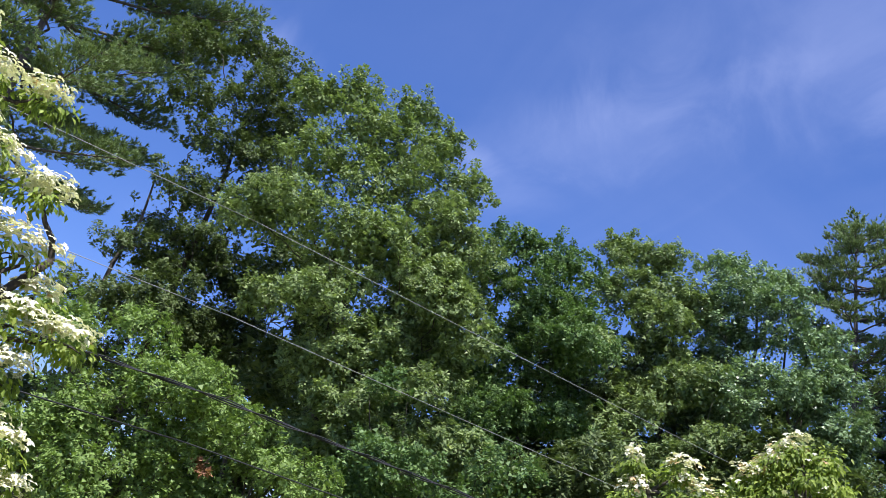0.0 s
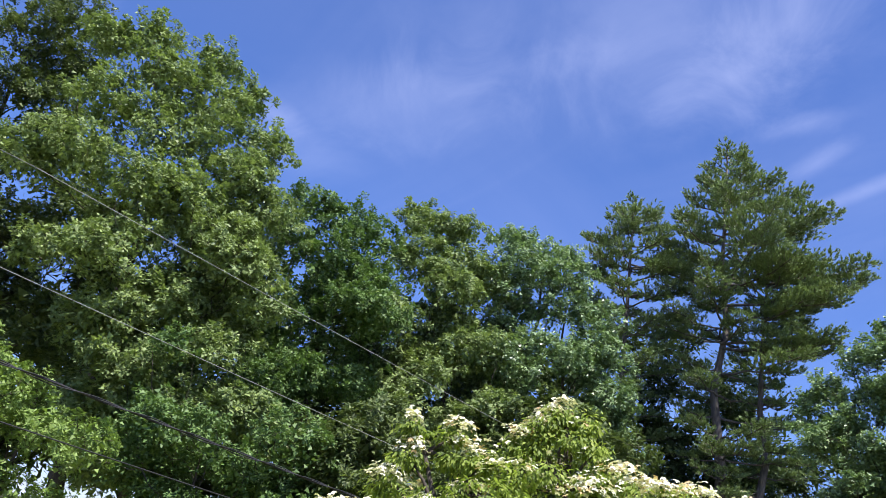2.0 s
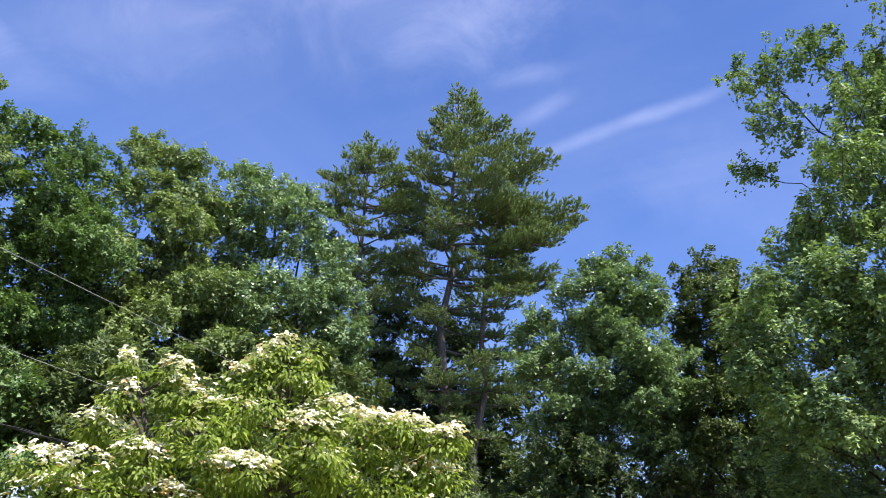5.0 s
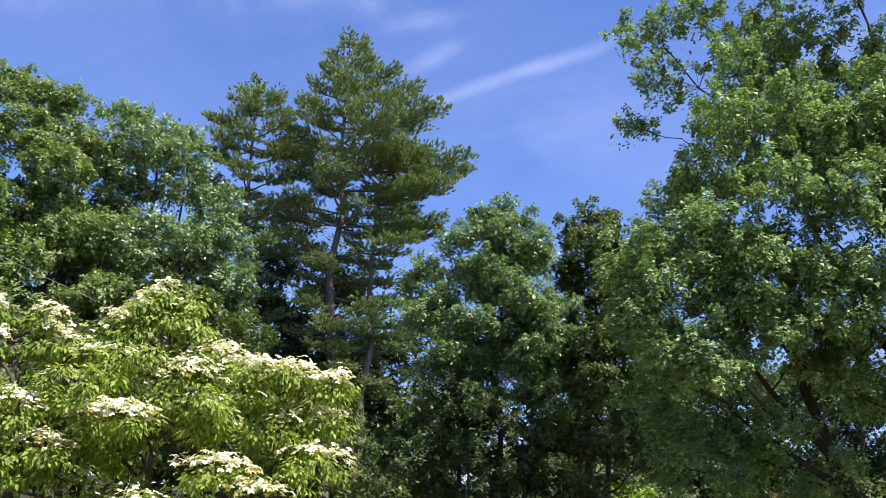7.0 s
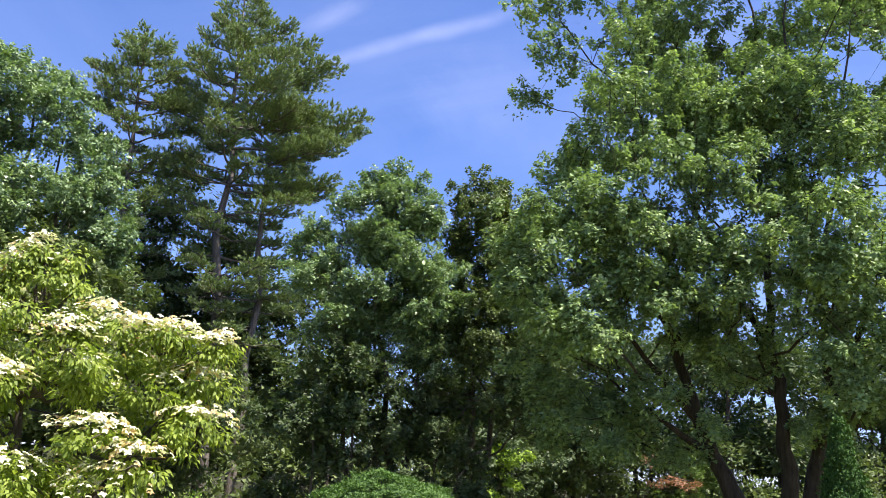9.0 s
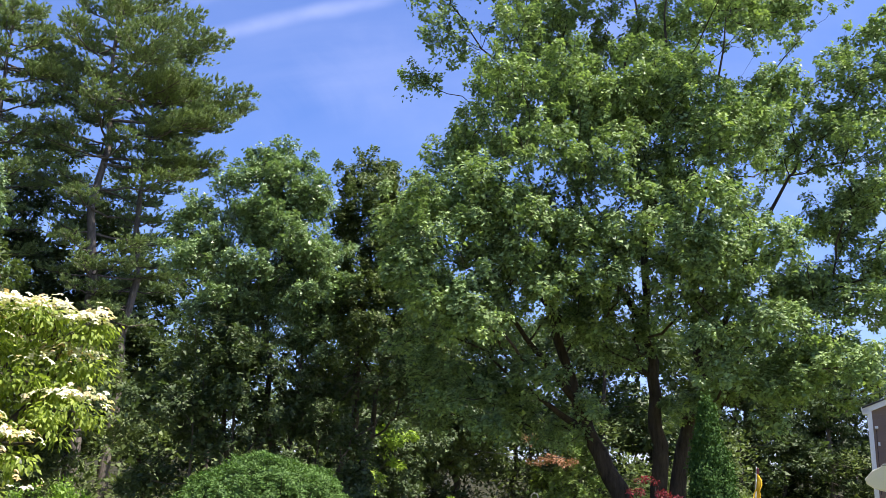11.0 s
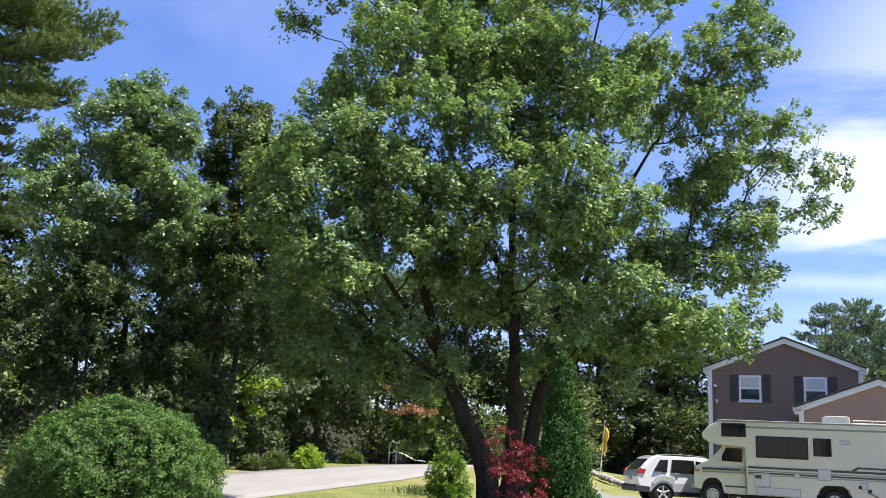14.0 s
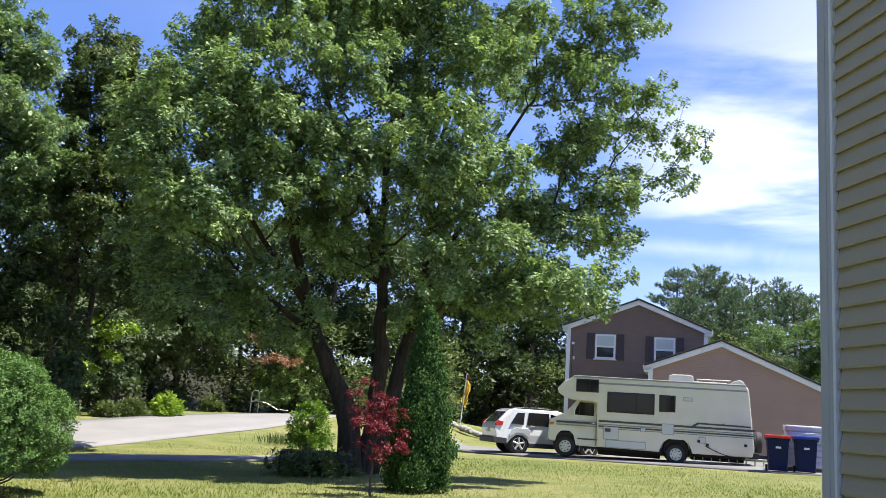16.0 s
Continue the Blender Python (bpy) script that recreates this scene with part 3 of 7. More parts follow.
def prism(outline, y0, y1, r=0.0, seg=2, inset=None):
    """A side outline of (x, z), carried from y0 to y1. inset: (z from, metres drawn in at the top)."""
    bm = bmesh.new()
    a = [bm.verts.new((x, y0, z)) for x, z in outline]
    b = [bm.verts.new((x, y1, z)) for x, z in outline]
    bm.faces.new(a)
    bm.faces.new(b[::-1])
    k = len(outline)
    for i in range(k):
        bm.faces.new((a[i], b[i], b[(i + 1) % k], a[(i + 1) % k]))
    if inset:
        z0, z1, by = inset
        for v in bm.verts:
            f = min(1, max(0, (v.co.z - z0) / (z1 - z0)))
            v.co.y += by * f * (1 if v.co.y < (y0 + y1) / 2 else -1)
    return soften(bm, r, seg)


def wheel_shape(cx, cy, cz, r, w, seg=28, r_in=0.0):
    """A ring or disc on the y axis, with rounded shoulders."""
    bm = bmesh.new()
    prof = [(r_in, -w / 2), (r * 0.9, -w / 2), (r, -w * 0.3), (r, w * 0.3), (r * 0.9, w / 2), (r_in, w / 2)]
    rings = []
    for i in range(seg):
        t = 2 * math.pi * i / seg
        rings.append([bm.verts.new((cx + q * math.cos(t), cy + y, cz + q * math.sin(t))) for q, y in prof])
    for i in range(seg):
        a, b = rings[i], rings[(i + 1) % seg]
        for j in range(len(prof) - 1):
            bm.faces.new((a[j], b[j], b[j + 1], a[j + 1]))
        if r_in > 0:
            bm.faces.new((a[-1], b[-1], b[0], a[0]))
    bmesh.ops.remove_doubles(bm, verts=bm.verts, dist=1e-5)
    return bm


def stand(ob, az, dist, face, z=None):
    """Put a thing on the ground with its front plane square to the bearing face."""
    x, y = math.sin(radians(az)) * dist, math.cos(radians(az)) * dist
    ob.location, ob.rotation_euler = (x, y, rise(x, y) if z is None else z), (0, 0, -radians(face))
    return ob


def rod(points, r, sides=6):
    acc = ([], [])
    tube(acc, points, r, r, sides)
    bm = bmesh.new()
    vs = [bm.verts.new(v) for v in acc[0]]
    for f in acc[1]:
        bm.faces.new([vs[i] for i in f])
    bm.faces.new([vs[i] for i in range(sides)][::-1])
    return bm

# ---- ground ----
def ground_mat():
    m = bpy.data.materials.new("lawn")
    n = Net(m)
    co = n.node("TexCoord").outputs["Object"]
    big, mid, fine = n.noise(co, 0.16, 5.0, 0.6), n.noise(co, 1.1, 5.0, 0.6), n.noise(co, 26.0, 4.0, 0.7)
    f = n.math("ADD", n.math("ADD", n.math("MULTIPLY", big, 0.45), n.math("MULTIPLY", mid, 0.3)), n.math("MULTIPLY", fine, 0.25))
    col = n.ramp(f, [(0.34, (0.0723, 0.0978, 0.0255)), (0.46, (0.136, 0.1573, 0.0467)), (0.57, (0.2125, 0.204, 0.0808)), (0.7, (0.2805, 0.2465, 0.1275))])
    p = n.node("BsdfPrincipled", Base_Color=col, Roughness=0.9, Normal=n.node("Bump", Strength=0.8, Distance=0.04, Height=fine).outputs[0])
    p.inputs["Specular IOR Level"].default_value = 0.15
    n.node("OutputMaterial", i0=p.outputs[0])
    return m


LAWN = ground_mat()
ASPHALT = surface("asphalt", (0.224, 0.2175, 0.208), 0.9, vary=0.14, scale=0.5, fine=60, bump=0.3, spec=0.2)
DRIVE = surface("driveway_asphalt", (0.1826, 0.1793, 0.1743), 0.9, vary=0.25, scale=0.6, fine=70, bump=0.3, spec=0.2)


def make_ground():
    radii = [0.0] + [1.2 * 1.105 ** i for i in range(72)]
    steps = 180
    verts, faces = [(0, 0, 0)], []
    for r in radii[1:]:
        for k in range(steps):
            a = 2 * math.pi * k / steps
            x, y = r * math.sin(a), r * math.cos(a)
            bump = 0.05 * noise.noise((x * 0.15, y * 0.15, 0)) * min(1, r / 20) if r < 60 else 0
            verts.append((x, y, rise(x, y) + bump - 0.02))
    for k in range(steps):
        faces.append((0, 1 + (k + 1) % steps, 1 + k))
    for i in range(len(radii) - 2):
        for k in range(steps):
            q = 1 + i * steps
            faces.append((q + k, q + (k + 1) % steps, q + steps + (k + 1) % steps, q + steps + k))
    g = mesh_ob("ground", verts, faces, LAWN, smooth=True)
    tagged(g, "sunlit mown lawn with straw-coloured dry patches", "lawn", kind="structure")


def ribbon(name, label, category, near, far, mat, over=0.03, cuts=24, thick=0.06):
    """A paved strip between two lines of (bearing, distance), laid on the ground, with an edge."""
    verts, faces = [], []
    def along(line, t):
        s = t * (len(line) - 1)
        i = min(int(s), len(line) - 2)
        a, b = line[i], line[i + 1]
        az, d = a[0] + (b[0] - a[0]) * (s - i), a[1] + (b[1] - a[1]) * (s - i)
        return math.sin(radians(az)) * d, math.cos(radians(az)) * d
    rows = 7
    for i in range(cuts + 1):
        n_, f_ = along(near, i / cuts), along(far, i / cuts)
        for j in range(rows):
            q = j / (rows - 1)
            x, y = n_[0] + (f_[0] - n_[0]) * q, n_[1] + (f_[1] - n_[1]) * q
            verts.append((x, y, rise(x, y) + over + 0.03 * math.sin(math.pi * q)))
    for i in range(cuts):
        for j in range(rows - 1):
            q = i * rows + j
            faces.append((q, q + rows, q + rows + 1, q + 1))
    ob = mesh_ob(name, verts, faces, mat, smooth=True)
    mod = ob.modifiers.new("thick", "SOLIDIFY")
    mod.thickness, mod.offset = thick, -1
    return tagged(ob, label, category, kind="structure")


make_ground()
ribbon("road", "pale sun-bleached grey asphalt street", "road", [(-30, 25.5), (-5, 25.5), (7, 27), (19, 37), (24, 48), (27, 70)],
       [(-30, 34), (-5, 34), (7, 36.5), (19, 45.5), (25.5, 58), (29, 80)], ASPHALT)
ribbon("garden_drive", "narrow shaded asphalt drive across the lawn", "driveway", [(-8, 21), (7, 21.6), (14, 22.6), (20.5, 24)], [(-8, 23.2), (7, 23.8), (14, 25), (20.5, 26.5)], DRIVE)
ribbon("driveway", "dark asphalt driveway under the parked vehicles", "driveway", [(27, 37.5), (34, 33.2), (40, 31.7), (46, 30.6), (50, 29.8), (58, 31)],
       [(25.5, 46), (34, 39), (40, 37.5), (46, 38), (50, 38.5), (58, 41)], DRIVE)



def backing_slope():
    """Added rise behind the trees: one slope hides horizon sky, shade in its colour."""
    verts, faces = [], []
    cols, rows = 110, 9
    for i in range(cols + 1):
        az = -100 + 172 * i / cols
        for j in range(rows + 1):
            q = j / rows
            r = (52 if az < 4 else 64 if az < 27 else 84) + 60 * q
            x, y = math.sin(radians(az)) * r, math.cos(radians(az)) * r
            h = 6.5 * q ** 0.7 + 0.8 * noise.noise((x * 0.08, y * 0.08, 1.0)) * min(1, q * 4)
            verts.append((x, y, rise(x, y) - 0.3 + h))
    for i in range(cols):
        for j in range(rows):
            q = i * (rows + 1) + j
            faces.append((q, q + rows + 1, q + rows + 2, q + 1))
    ob = mesh_ob("backing_slope", verts, faces, SHADED_SOIL, smooth=True)
    tagged(ob, "added slope that hides the horizon, shade put into its colour", "ground", kind="structure")


# near-black brown: shade between the trees put into the colour; also bed soil
SHADED_SOIL = surface("shaded_soil", (0.035, 0.035, 0.02), 0.95, vary=0.5, scale=0.7, fine=8, bump=0.6, spec=0.05)
backing_slope()


def blades():
    """Blades of grass and straw standing up from the nearer lawn."""
    rng = np.random.default_rng(9)
    n = 45000
    az, d = np.radians(rng.uniform(-4, 56, n)), 13 + 17 * rng.random(n) ** 1.3
    x, y = np.sin(az) * d, np.cos(az) * d
    patch = np.array([noise.noise((a * 0.5, b * 0.5, 0)) for a, b in zip(x[:n // 10], y[:n // 10])])
    keep = np.ones(n, bool)
    keep[:n // 10] = patch > -0.1
    x, y = x[keep], y[keep]
    z = np.array([rise(a, b) for a, b in zip(x, y)]) - 0.03
    p = np.stack([x, y, z], 1)
    h = rng.uniform(0.03, 0.075, len(x))[:, None]
    t = rng.uniform(0, 2 * math.pi, len(x))
    side = np.stack([np.cos(t), np.sin(t), np.zeros(len(x))], 1) * 0.011
    tip = p + np.stack([rng.normal(0, 0.5, len(x)), rng.normal(0, 0.5, len(x)), np.ones(len(x))], 1) * h
    g = tris_ob("grass", np.stack([p - side, p + side, tip], 1), GRASS)
    tagged(g, "short grass blades and straw in the lawn", "grass", kind="stuff")


blades()

# ---- the wood's edge, tree by tree ----
def flat_at(az, dist):
    return math.sin(radians(az)) * dist, math.cos(radians(az)) * dist


def straight(az, dist, el_top, az_top=None):
    x, y = flat_at(az, dist)
    a, b = np.array((x, y, rise(x, y) - 0.1)), spot(az if az_top is None else az_top, el_top, dist)
    return [tuple(a), tuple(a * 0.5 + b * 0.5), tuple(b)]


# tall oak
broadleaf("oak_tree", "tall green oak with sunlit crown at the wood's edge", 11, flat_at(-50, 27), [straight(-50, 27, 28, -51), straight(-47.5, 27, 23, -45)],
          [(-54.3, 31.2, 26.5, 1.0, 1.0), (-57, 30.3, 27, 0.9, 0.9), (-49.5, 31.2, 26.5, 1.0, 0.8), (-46.8, 29.8, 26.5, 0.9, 0.8), (-52, 29.3, 26, 1.5, 1.2),
           (-48.5, 28.2, 26, 1.4, 1.1), (-44.6, 27.2, 26, 1.0, 1.0), (-55.5, 27, 26, 1.3, 1.1), (-46, 25, 25.5, 1.5, 1.2), (-51, 26, 25.5, 1.6, 1.2),
           (-44, 23, 25.5, 1.5, 1.2), (-55.8, 23.2, 25, 1.6, 1.2), (-58.6, 22, 25.5, 1.2, 0.9), (-50.5, 22.5, 24.5, 1.7, 1.2), (-46.5, 21, 24.5, 1.6, 1.2)],
          [(-49, 17, 25, 7.5, 5.5, 1.6, 26, 1.05), (-47, 9.5, 25, 7.0, 4.0, 1.5, 17, 1.05)], OAK_LEAF, dens=54, rc=0.33, per=62, length=0.11, width=0.75, trunk_r=0.3, gap=0.7, hollow=-0.3, droop=0.35, core=2.4)
# darker, thinner oak beyond it
broadleaf("oak_tree", "dark thinly leaved oak with bare inner limbs", 12, flat_at(-62.5, 32), [straight(-62.5, 32, 27, -61), straight(-65.5, 32, 22, -65)],
          [(-59, 30.5, 31, 1.5, 1.2), (-62, 31.5, 32, 1.5, 1.1), (-65.8, 30.5, 32, 1.3, 1.0), (-57.8, 28, 31, 1.2, 1.2), (-61, 28.5, 31, 1.6, 1.2), (-64.8, 27.5, 31, 1.4, 1.0),
           (-58.6, 25, 31, 1.4, 1.2), (-62, 25.3, 31, 1.5, 1.1), (-58.8, 22, 31, 1.3, 1.0), (-63.2, 22, 31, 1.4, 1.0), (-60.8, 19.3, 31, 1.5, 0.9), (-64.5, 17.6, 32, 1.5, 0.8),
           (-57.5, 18.5, 31, 1.5, 1.0)],
          [(-61.5, 13, 31, 5, 3.5, 1.5, 8, 1.5), (-60, 20, 33, 5, 7, 1.2, 16, 1.15)], OAK_DARK, dens=56, rc=0.32, per=48, length=0.115, width=0.8, trunk_r=0.3, gap=0.7, hollow=-0.3, core=1.0)
# deep green maple and the round crowns past it
broadleaf("maple_tree", "deep green maple with a dense crown", 13, flat_at(-37.5, 29), [straight(-37.5, 29, 23)],
          [(-40.4, 24.8, 28, 1.0, 0.8), (-38, 24.3, 28, 1.2, 0.9), (-35.8, 23.4, 28, 1.1, 0.9), (-41.5, 22.5, 28, 1.3, 1.0), (-38, 21.8, 27.5, 1.6, 1.1), (-35, 20.5, 28, 1.3, 1.1)],
          [(-37.8, 17, 27.5, 4.2, 4.0, 1.4, 15, 1.05), (-37.5, 10, 27, 4.8, 4.5, 1.4, 14, 1.1)], MAPLE_DEEP, dens=62, rc=0.3, per=62, length=0.1, width=0.85, trunk_r=0.22, gap=0.6, hollow=-0.22, core=1.8)
broadleaf("hickory_tree", "rounded mid-green tree at the wood's edge", 14, flat_at(-30.5, 30), [straight(-30.5, 30, 24), straight(-28.8, 30, 23)],
          [(-33, 25.6, 31, 0.9, 0.8), (-31.5, 25.2, 30, 1.1, 0.9), (-29.4, 25, 30, 1.0, 0.9), (-32.4, 22.8, 29.5, 1.4, 1.1), (-29.6, 22.6, 29.5, 1.5, 1.1), (-27.4, 22.8, 30, 1.1, 1.0)],
          [(-30.3, 18.5, 29, 4.1, 3.8, 1.4, 18, 1.05), (-30, 12.5, 29, 5.5, 3.5, 1.4, 18, 1.05), (-30.5, 9, 29, 4.5, 4.0, 1.4, 10, 1.1)], OAK_LEAF, dens=50, rc=0.34, per=62, length=0.108, width=0.85, trunk_r=0.22, gap=0.65, hollow=-0.25, droop=0.6, core=1.9)
broadleaf("hickory_tree", "pale green tree with two rounded tops", 15, flat_at(-23.5, 31), [straight(-23.5, 31, 24), straight(-21.5, 31, 22)],
          [(-25.7, 25, 31, 1.1, 1.0), (-22.6, 24.8, 31, 1.0, 0.9), (-24.2, 23.2, 30.5, 1.5, 1.1), (-21.3, 22.8, 30.5, 1.2, 1.1), (-26.5, 22.3, 30, 1.4, 1.1), (-19.6, 20.8, 30.5, 1.2, 1.1), (-18.7, 18.4, 30.5, 1.1, 1.1)],
          [(-22.8, 17.5, 30, 4.2, 4.0, 1.4, 16, 1.05), (-19.8, 15, 30.5, 2.7, 5.0, 1.0, 18, 0.9), (-22, 9.5, 30, 5, 4.5, 1.4, 15, 1.1)], TULIP_LEAF, dens=50, rc=0.34, per=62, length=0.108, width=0.85, trunk_r=0.22, gap=0.65, hollow=-0.25, droop=0.6, core=1.9)
# understorey, low and nearer
broadleaf("black_cherry_tree", "small light-green understorey tree under the wires", 16, flat_at(-62.5, 20), [straight(-62.5, 20, 12), straight(-66, 20, 10)],
          [(-62.5, 13, 20, 0.9, 0.7), (-66.5, 12.5, 20, 0.9, 0.7), (-58.5, 11.5, 20, 0.9, 0.7), (-70, 11.5, 20, 1.0, 0.7)],
          [(-63.5, 7, 19.5, 8, 5.0, 1.0, 22, 0.9)], SHRUB_LEAF, dens=44, rc=0.27, per=56, length=0.085, width=0.7, trunk_r=0.1, core=1.4)
broadleaf("black_cherry_tree", "understorey tree with drooping green leaves", 17, flat_at(-53.5, 21), [straight(-53.5, 21, 8)],
          [(-56.3, 9.7, 20.5, 0.8, 0.6), (-54, 9.6, 20.5, 0.7, 0.6)], [(-54, 5, 20.5, 4.0, 4.0, 0.9, 11, 0.85)], SHRUB_LEAF, dens=40, rc=0.27, per=56, length=0.09, width=0.7, trunk_r=0.1, core=1.4)
broadleaf("sapling_tree", "shaded sapling below the tall oak", 18, flat_at(-43, 22), [straight(-43, 22, 8), straight(-38, 22, 8)],
          [(-46.5, 14.2, 22.5, 0.6, 0.5)], [(-41.5, 7.5, 22, 6.5, 4.0, 1.0, 18, 1.0)], MAPLE_DEEP, dens=38, rc=0.28, per=54, length=0.095, width=0.75, trunk_r=0.12, core=1.6)
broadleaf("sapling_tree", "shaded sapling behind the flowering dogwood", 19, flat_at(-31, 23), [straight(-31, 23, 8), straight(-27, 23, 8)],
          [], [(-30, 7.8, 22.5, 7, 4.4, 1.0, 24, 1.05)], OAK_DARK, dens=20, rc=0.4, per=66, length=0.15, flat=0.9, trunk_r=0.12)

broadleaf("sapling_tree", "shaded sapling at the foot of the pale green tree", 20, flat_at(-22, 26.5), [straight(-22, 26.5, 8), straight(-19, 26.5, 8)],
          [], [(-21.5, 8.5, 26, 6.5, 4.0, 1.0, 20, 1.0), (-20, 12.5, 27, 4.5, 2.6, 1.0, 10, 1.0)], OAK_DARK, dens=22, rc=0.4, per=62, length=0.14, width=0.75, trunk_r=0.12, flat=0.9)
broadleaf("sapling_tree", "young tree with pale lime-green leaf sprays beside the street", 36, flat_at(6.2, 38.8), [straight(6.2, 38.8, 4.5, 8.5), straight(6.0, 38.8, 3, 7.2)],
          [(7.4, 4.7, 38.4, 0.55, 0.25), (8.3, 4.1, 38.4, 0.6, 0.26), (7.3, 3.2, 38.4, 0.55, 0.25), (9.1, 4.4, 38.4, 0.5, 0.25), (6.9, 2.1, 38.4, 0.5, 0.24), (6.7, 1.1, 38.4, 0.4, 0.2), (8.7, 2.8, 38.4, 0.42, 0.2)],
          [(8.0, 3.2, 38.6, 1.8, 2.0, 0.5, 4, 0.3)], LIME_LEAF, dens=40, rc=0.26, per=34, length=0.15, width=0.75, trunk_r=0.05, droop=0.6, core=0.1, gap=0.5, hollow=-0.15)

# the next two back the wood; SHADE_LEAF puts deep shade into their colour
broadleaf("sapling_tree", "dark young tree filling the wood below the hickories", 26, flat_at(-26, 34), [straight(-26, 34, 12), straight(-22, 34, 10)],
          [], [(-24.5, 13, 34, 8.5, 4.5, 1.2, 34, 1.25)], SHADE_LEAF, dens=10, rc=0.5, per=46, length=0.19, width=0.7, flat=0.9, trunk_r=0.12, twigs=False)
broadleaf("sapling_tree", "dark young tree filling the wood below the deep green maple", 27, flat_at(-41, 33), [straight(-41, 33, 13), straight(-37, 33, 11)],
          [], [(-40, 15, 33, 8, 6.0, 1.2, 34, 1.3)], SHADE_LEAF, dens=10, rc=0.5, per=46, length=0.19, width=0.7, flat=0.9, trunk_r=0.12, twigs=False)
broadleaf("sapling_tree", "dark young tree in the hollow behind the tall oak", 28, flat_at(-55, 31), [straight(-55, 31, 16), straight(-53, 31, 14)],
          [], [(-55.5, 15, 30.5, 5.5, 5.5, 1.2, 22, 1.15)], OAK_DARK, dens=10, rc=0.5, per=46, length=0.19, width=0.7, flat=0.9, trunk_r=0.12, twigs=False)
rng_d = np.random.default_rng(29)
cen_d, heart_d, size_d = clumps(rng_d, lobe_list(rng_d, [(-56.6, 6.6, 19.2, 0.16, 0.1), (-56.2, 6.2, 19.2, 0.12, 0.08)], []), 200, 0.14)
hang(leaves_ob("dead_leaves", foliage(rng_d, cen_d, heart_d, size_d, 22, 0.09, 0.6, core=0), RUST_LEAF), bpy.data.objects["black_cherry_tree.001"], "small patch of orange dead leaves")

# ---- white pines ----
px_, py_ = flat_at(-10.7, 38)
lean_a = spot(-11.4, 33, 38)[:2] - np.array((px_, py_))
white_pine("tall white pine with plumed level boughs", 21, (px_, py_), spot(-11.4, 32.4, 38)[2],
           [(8.0, 2.4), (12, 2.8), (14.2, 3.2), (16, 3.8), (17.8, 4.3), (19.1, 4.2), (21.6, 2.6), (23.2, 1.5), (24.4, 0.65), (25.4, 0.1)], spacing=1.05, lean=lean_a, trunk_r=0.3, toward=80, bias=0.28,
           boughs=[(16.6, 84, 6.2), (17.6, 92, 6.4), (15.8, 100, 5.4), (19.6, 82, 5.2), (14.6, 95, 4.8), (13.2, -100, 2.6), (17.4, -98, 3.4)])
px_, py_ = flat_at(-8.9, 38.5)
white_pine("second white pine stem with bare lower limbs", 22, (px_, py_), 19.5, [(8.5, 1.6), (11, 1.8), (13, 0.9), (15, 2.0), (17.5, 2.8), (19.5, 0.8)], trunk_r=0.27, thin=0.3, spacing=0.9,
           boughs=[(12.6, 88, 3.2), (14.4, 95, 3.0)])
px_, py_ = flat_at(-16.7, 39)
lean_b = spot(-17.6, 28.8, 39)[:2] - np.array((px_, py_))
white_pine("shorter white pine beside the taller one", 23, (px_, py_), spot(-17.6, 28.7, 39)[2],
           [(8.5, 2.0), (12, 2.1), (14, 2.3), (15.5, 2.7), (17.5, 2.9), (19.4, 2.2), (21.0, 1.3), (21.9, 0.6), (22.6, 0.2)], lean=lean_b, trunk_r=0.26, bias=0.1, spacing=1.0,
           boughs=[(18.4, 88, 3.6), (17.0, 80, 3.8), (19.3, -95, 2.7), (17.6, -92, 3.0), (16.0, -98, 2.6), (15.4, 95, 3.0)])
px_, py_ = flat_at(-74.5, 36)
white_pine("old white pine with long bare-limbed boughs", 24, (px_, py_), 28.5, [(13, 5.5), (18, 7.0), (22, 6.5), (25, 4.5), (28.5, 0.8)], spacing=1.5, trunk_r=0.38, thin=0.12, fill=19, per=20, wide=0.034, pad=2.2, sprays=3.0, bare=0.32, needle=0.18, bias=0.0,
           lean=(-1.0, 0), boughs=[(26.0, 15, 7.0), (26.2, 40, 6.5), (22.5, 15, 7.5), (24.5, 25, 8.0), (23.5, 40, 7.0), (21.5, 30, 8.5), (20.0, 20, 7.0), (25.5, 60, 6.5), (24.0, 110, 6.0), (22.0, -110, 7.0), (25.0, -70, 6.0), (20.5, 120, 5.0), (17.5, -60, 7.5), (19.5, -80, 8.0), (13.5, -70, 6.0), (14.2, 200, 5.0)])

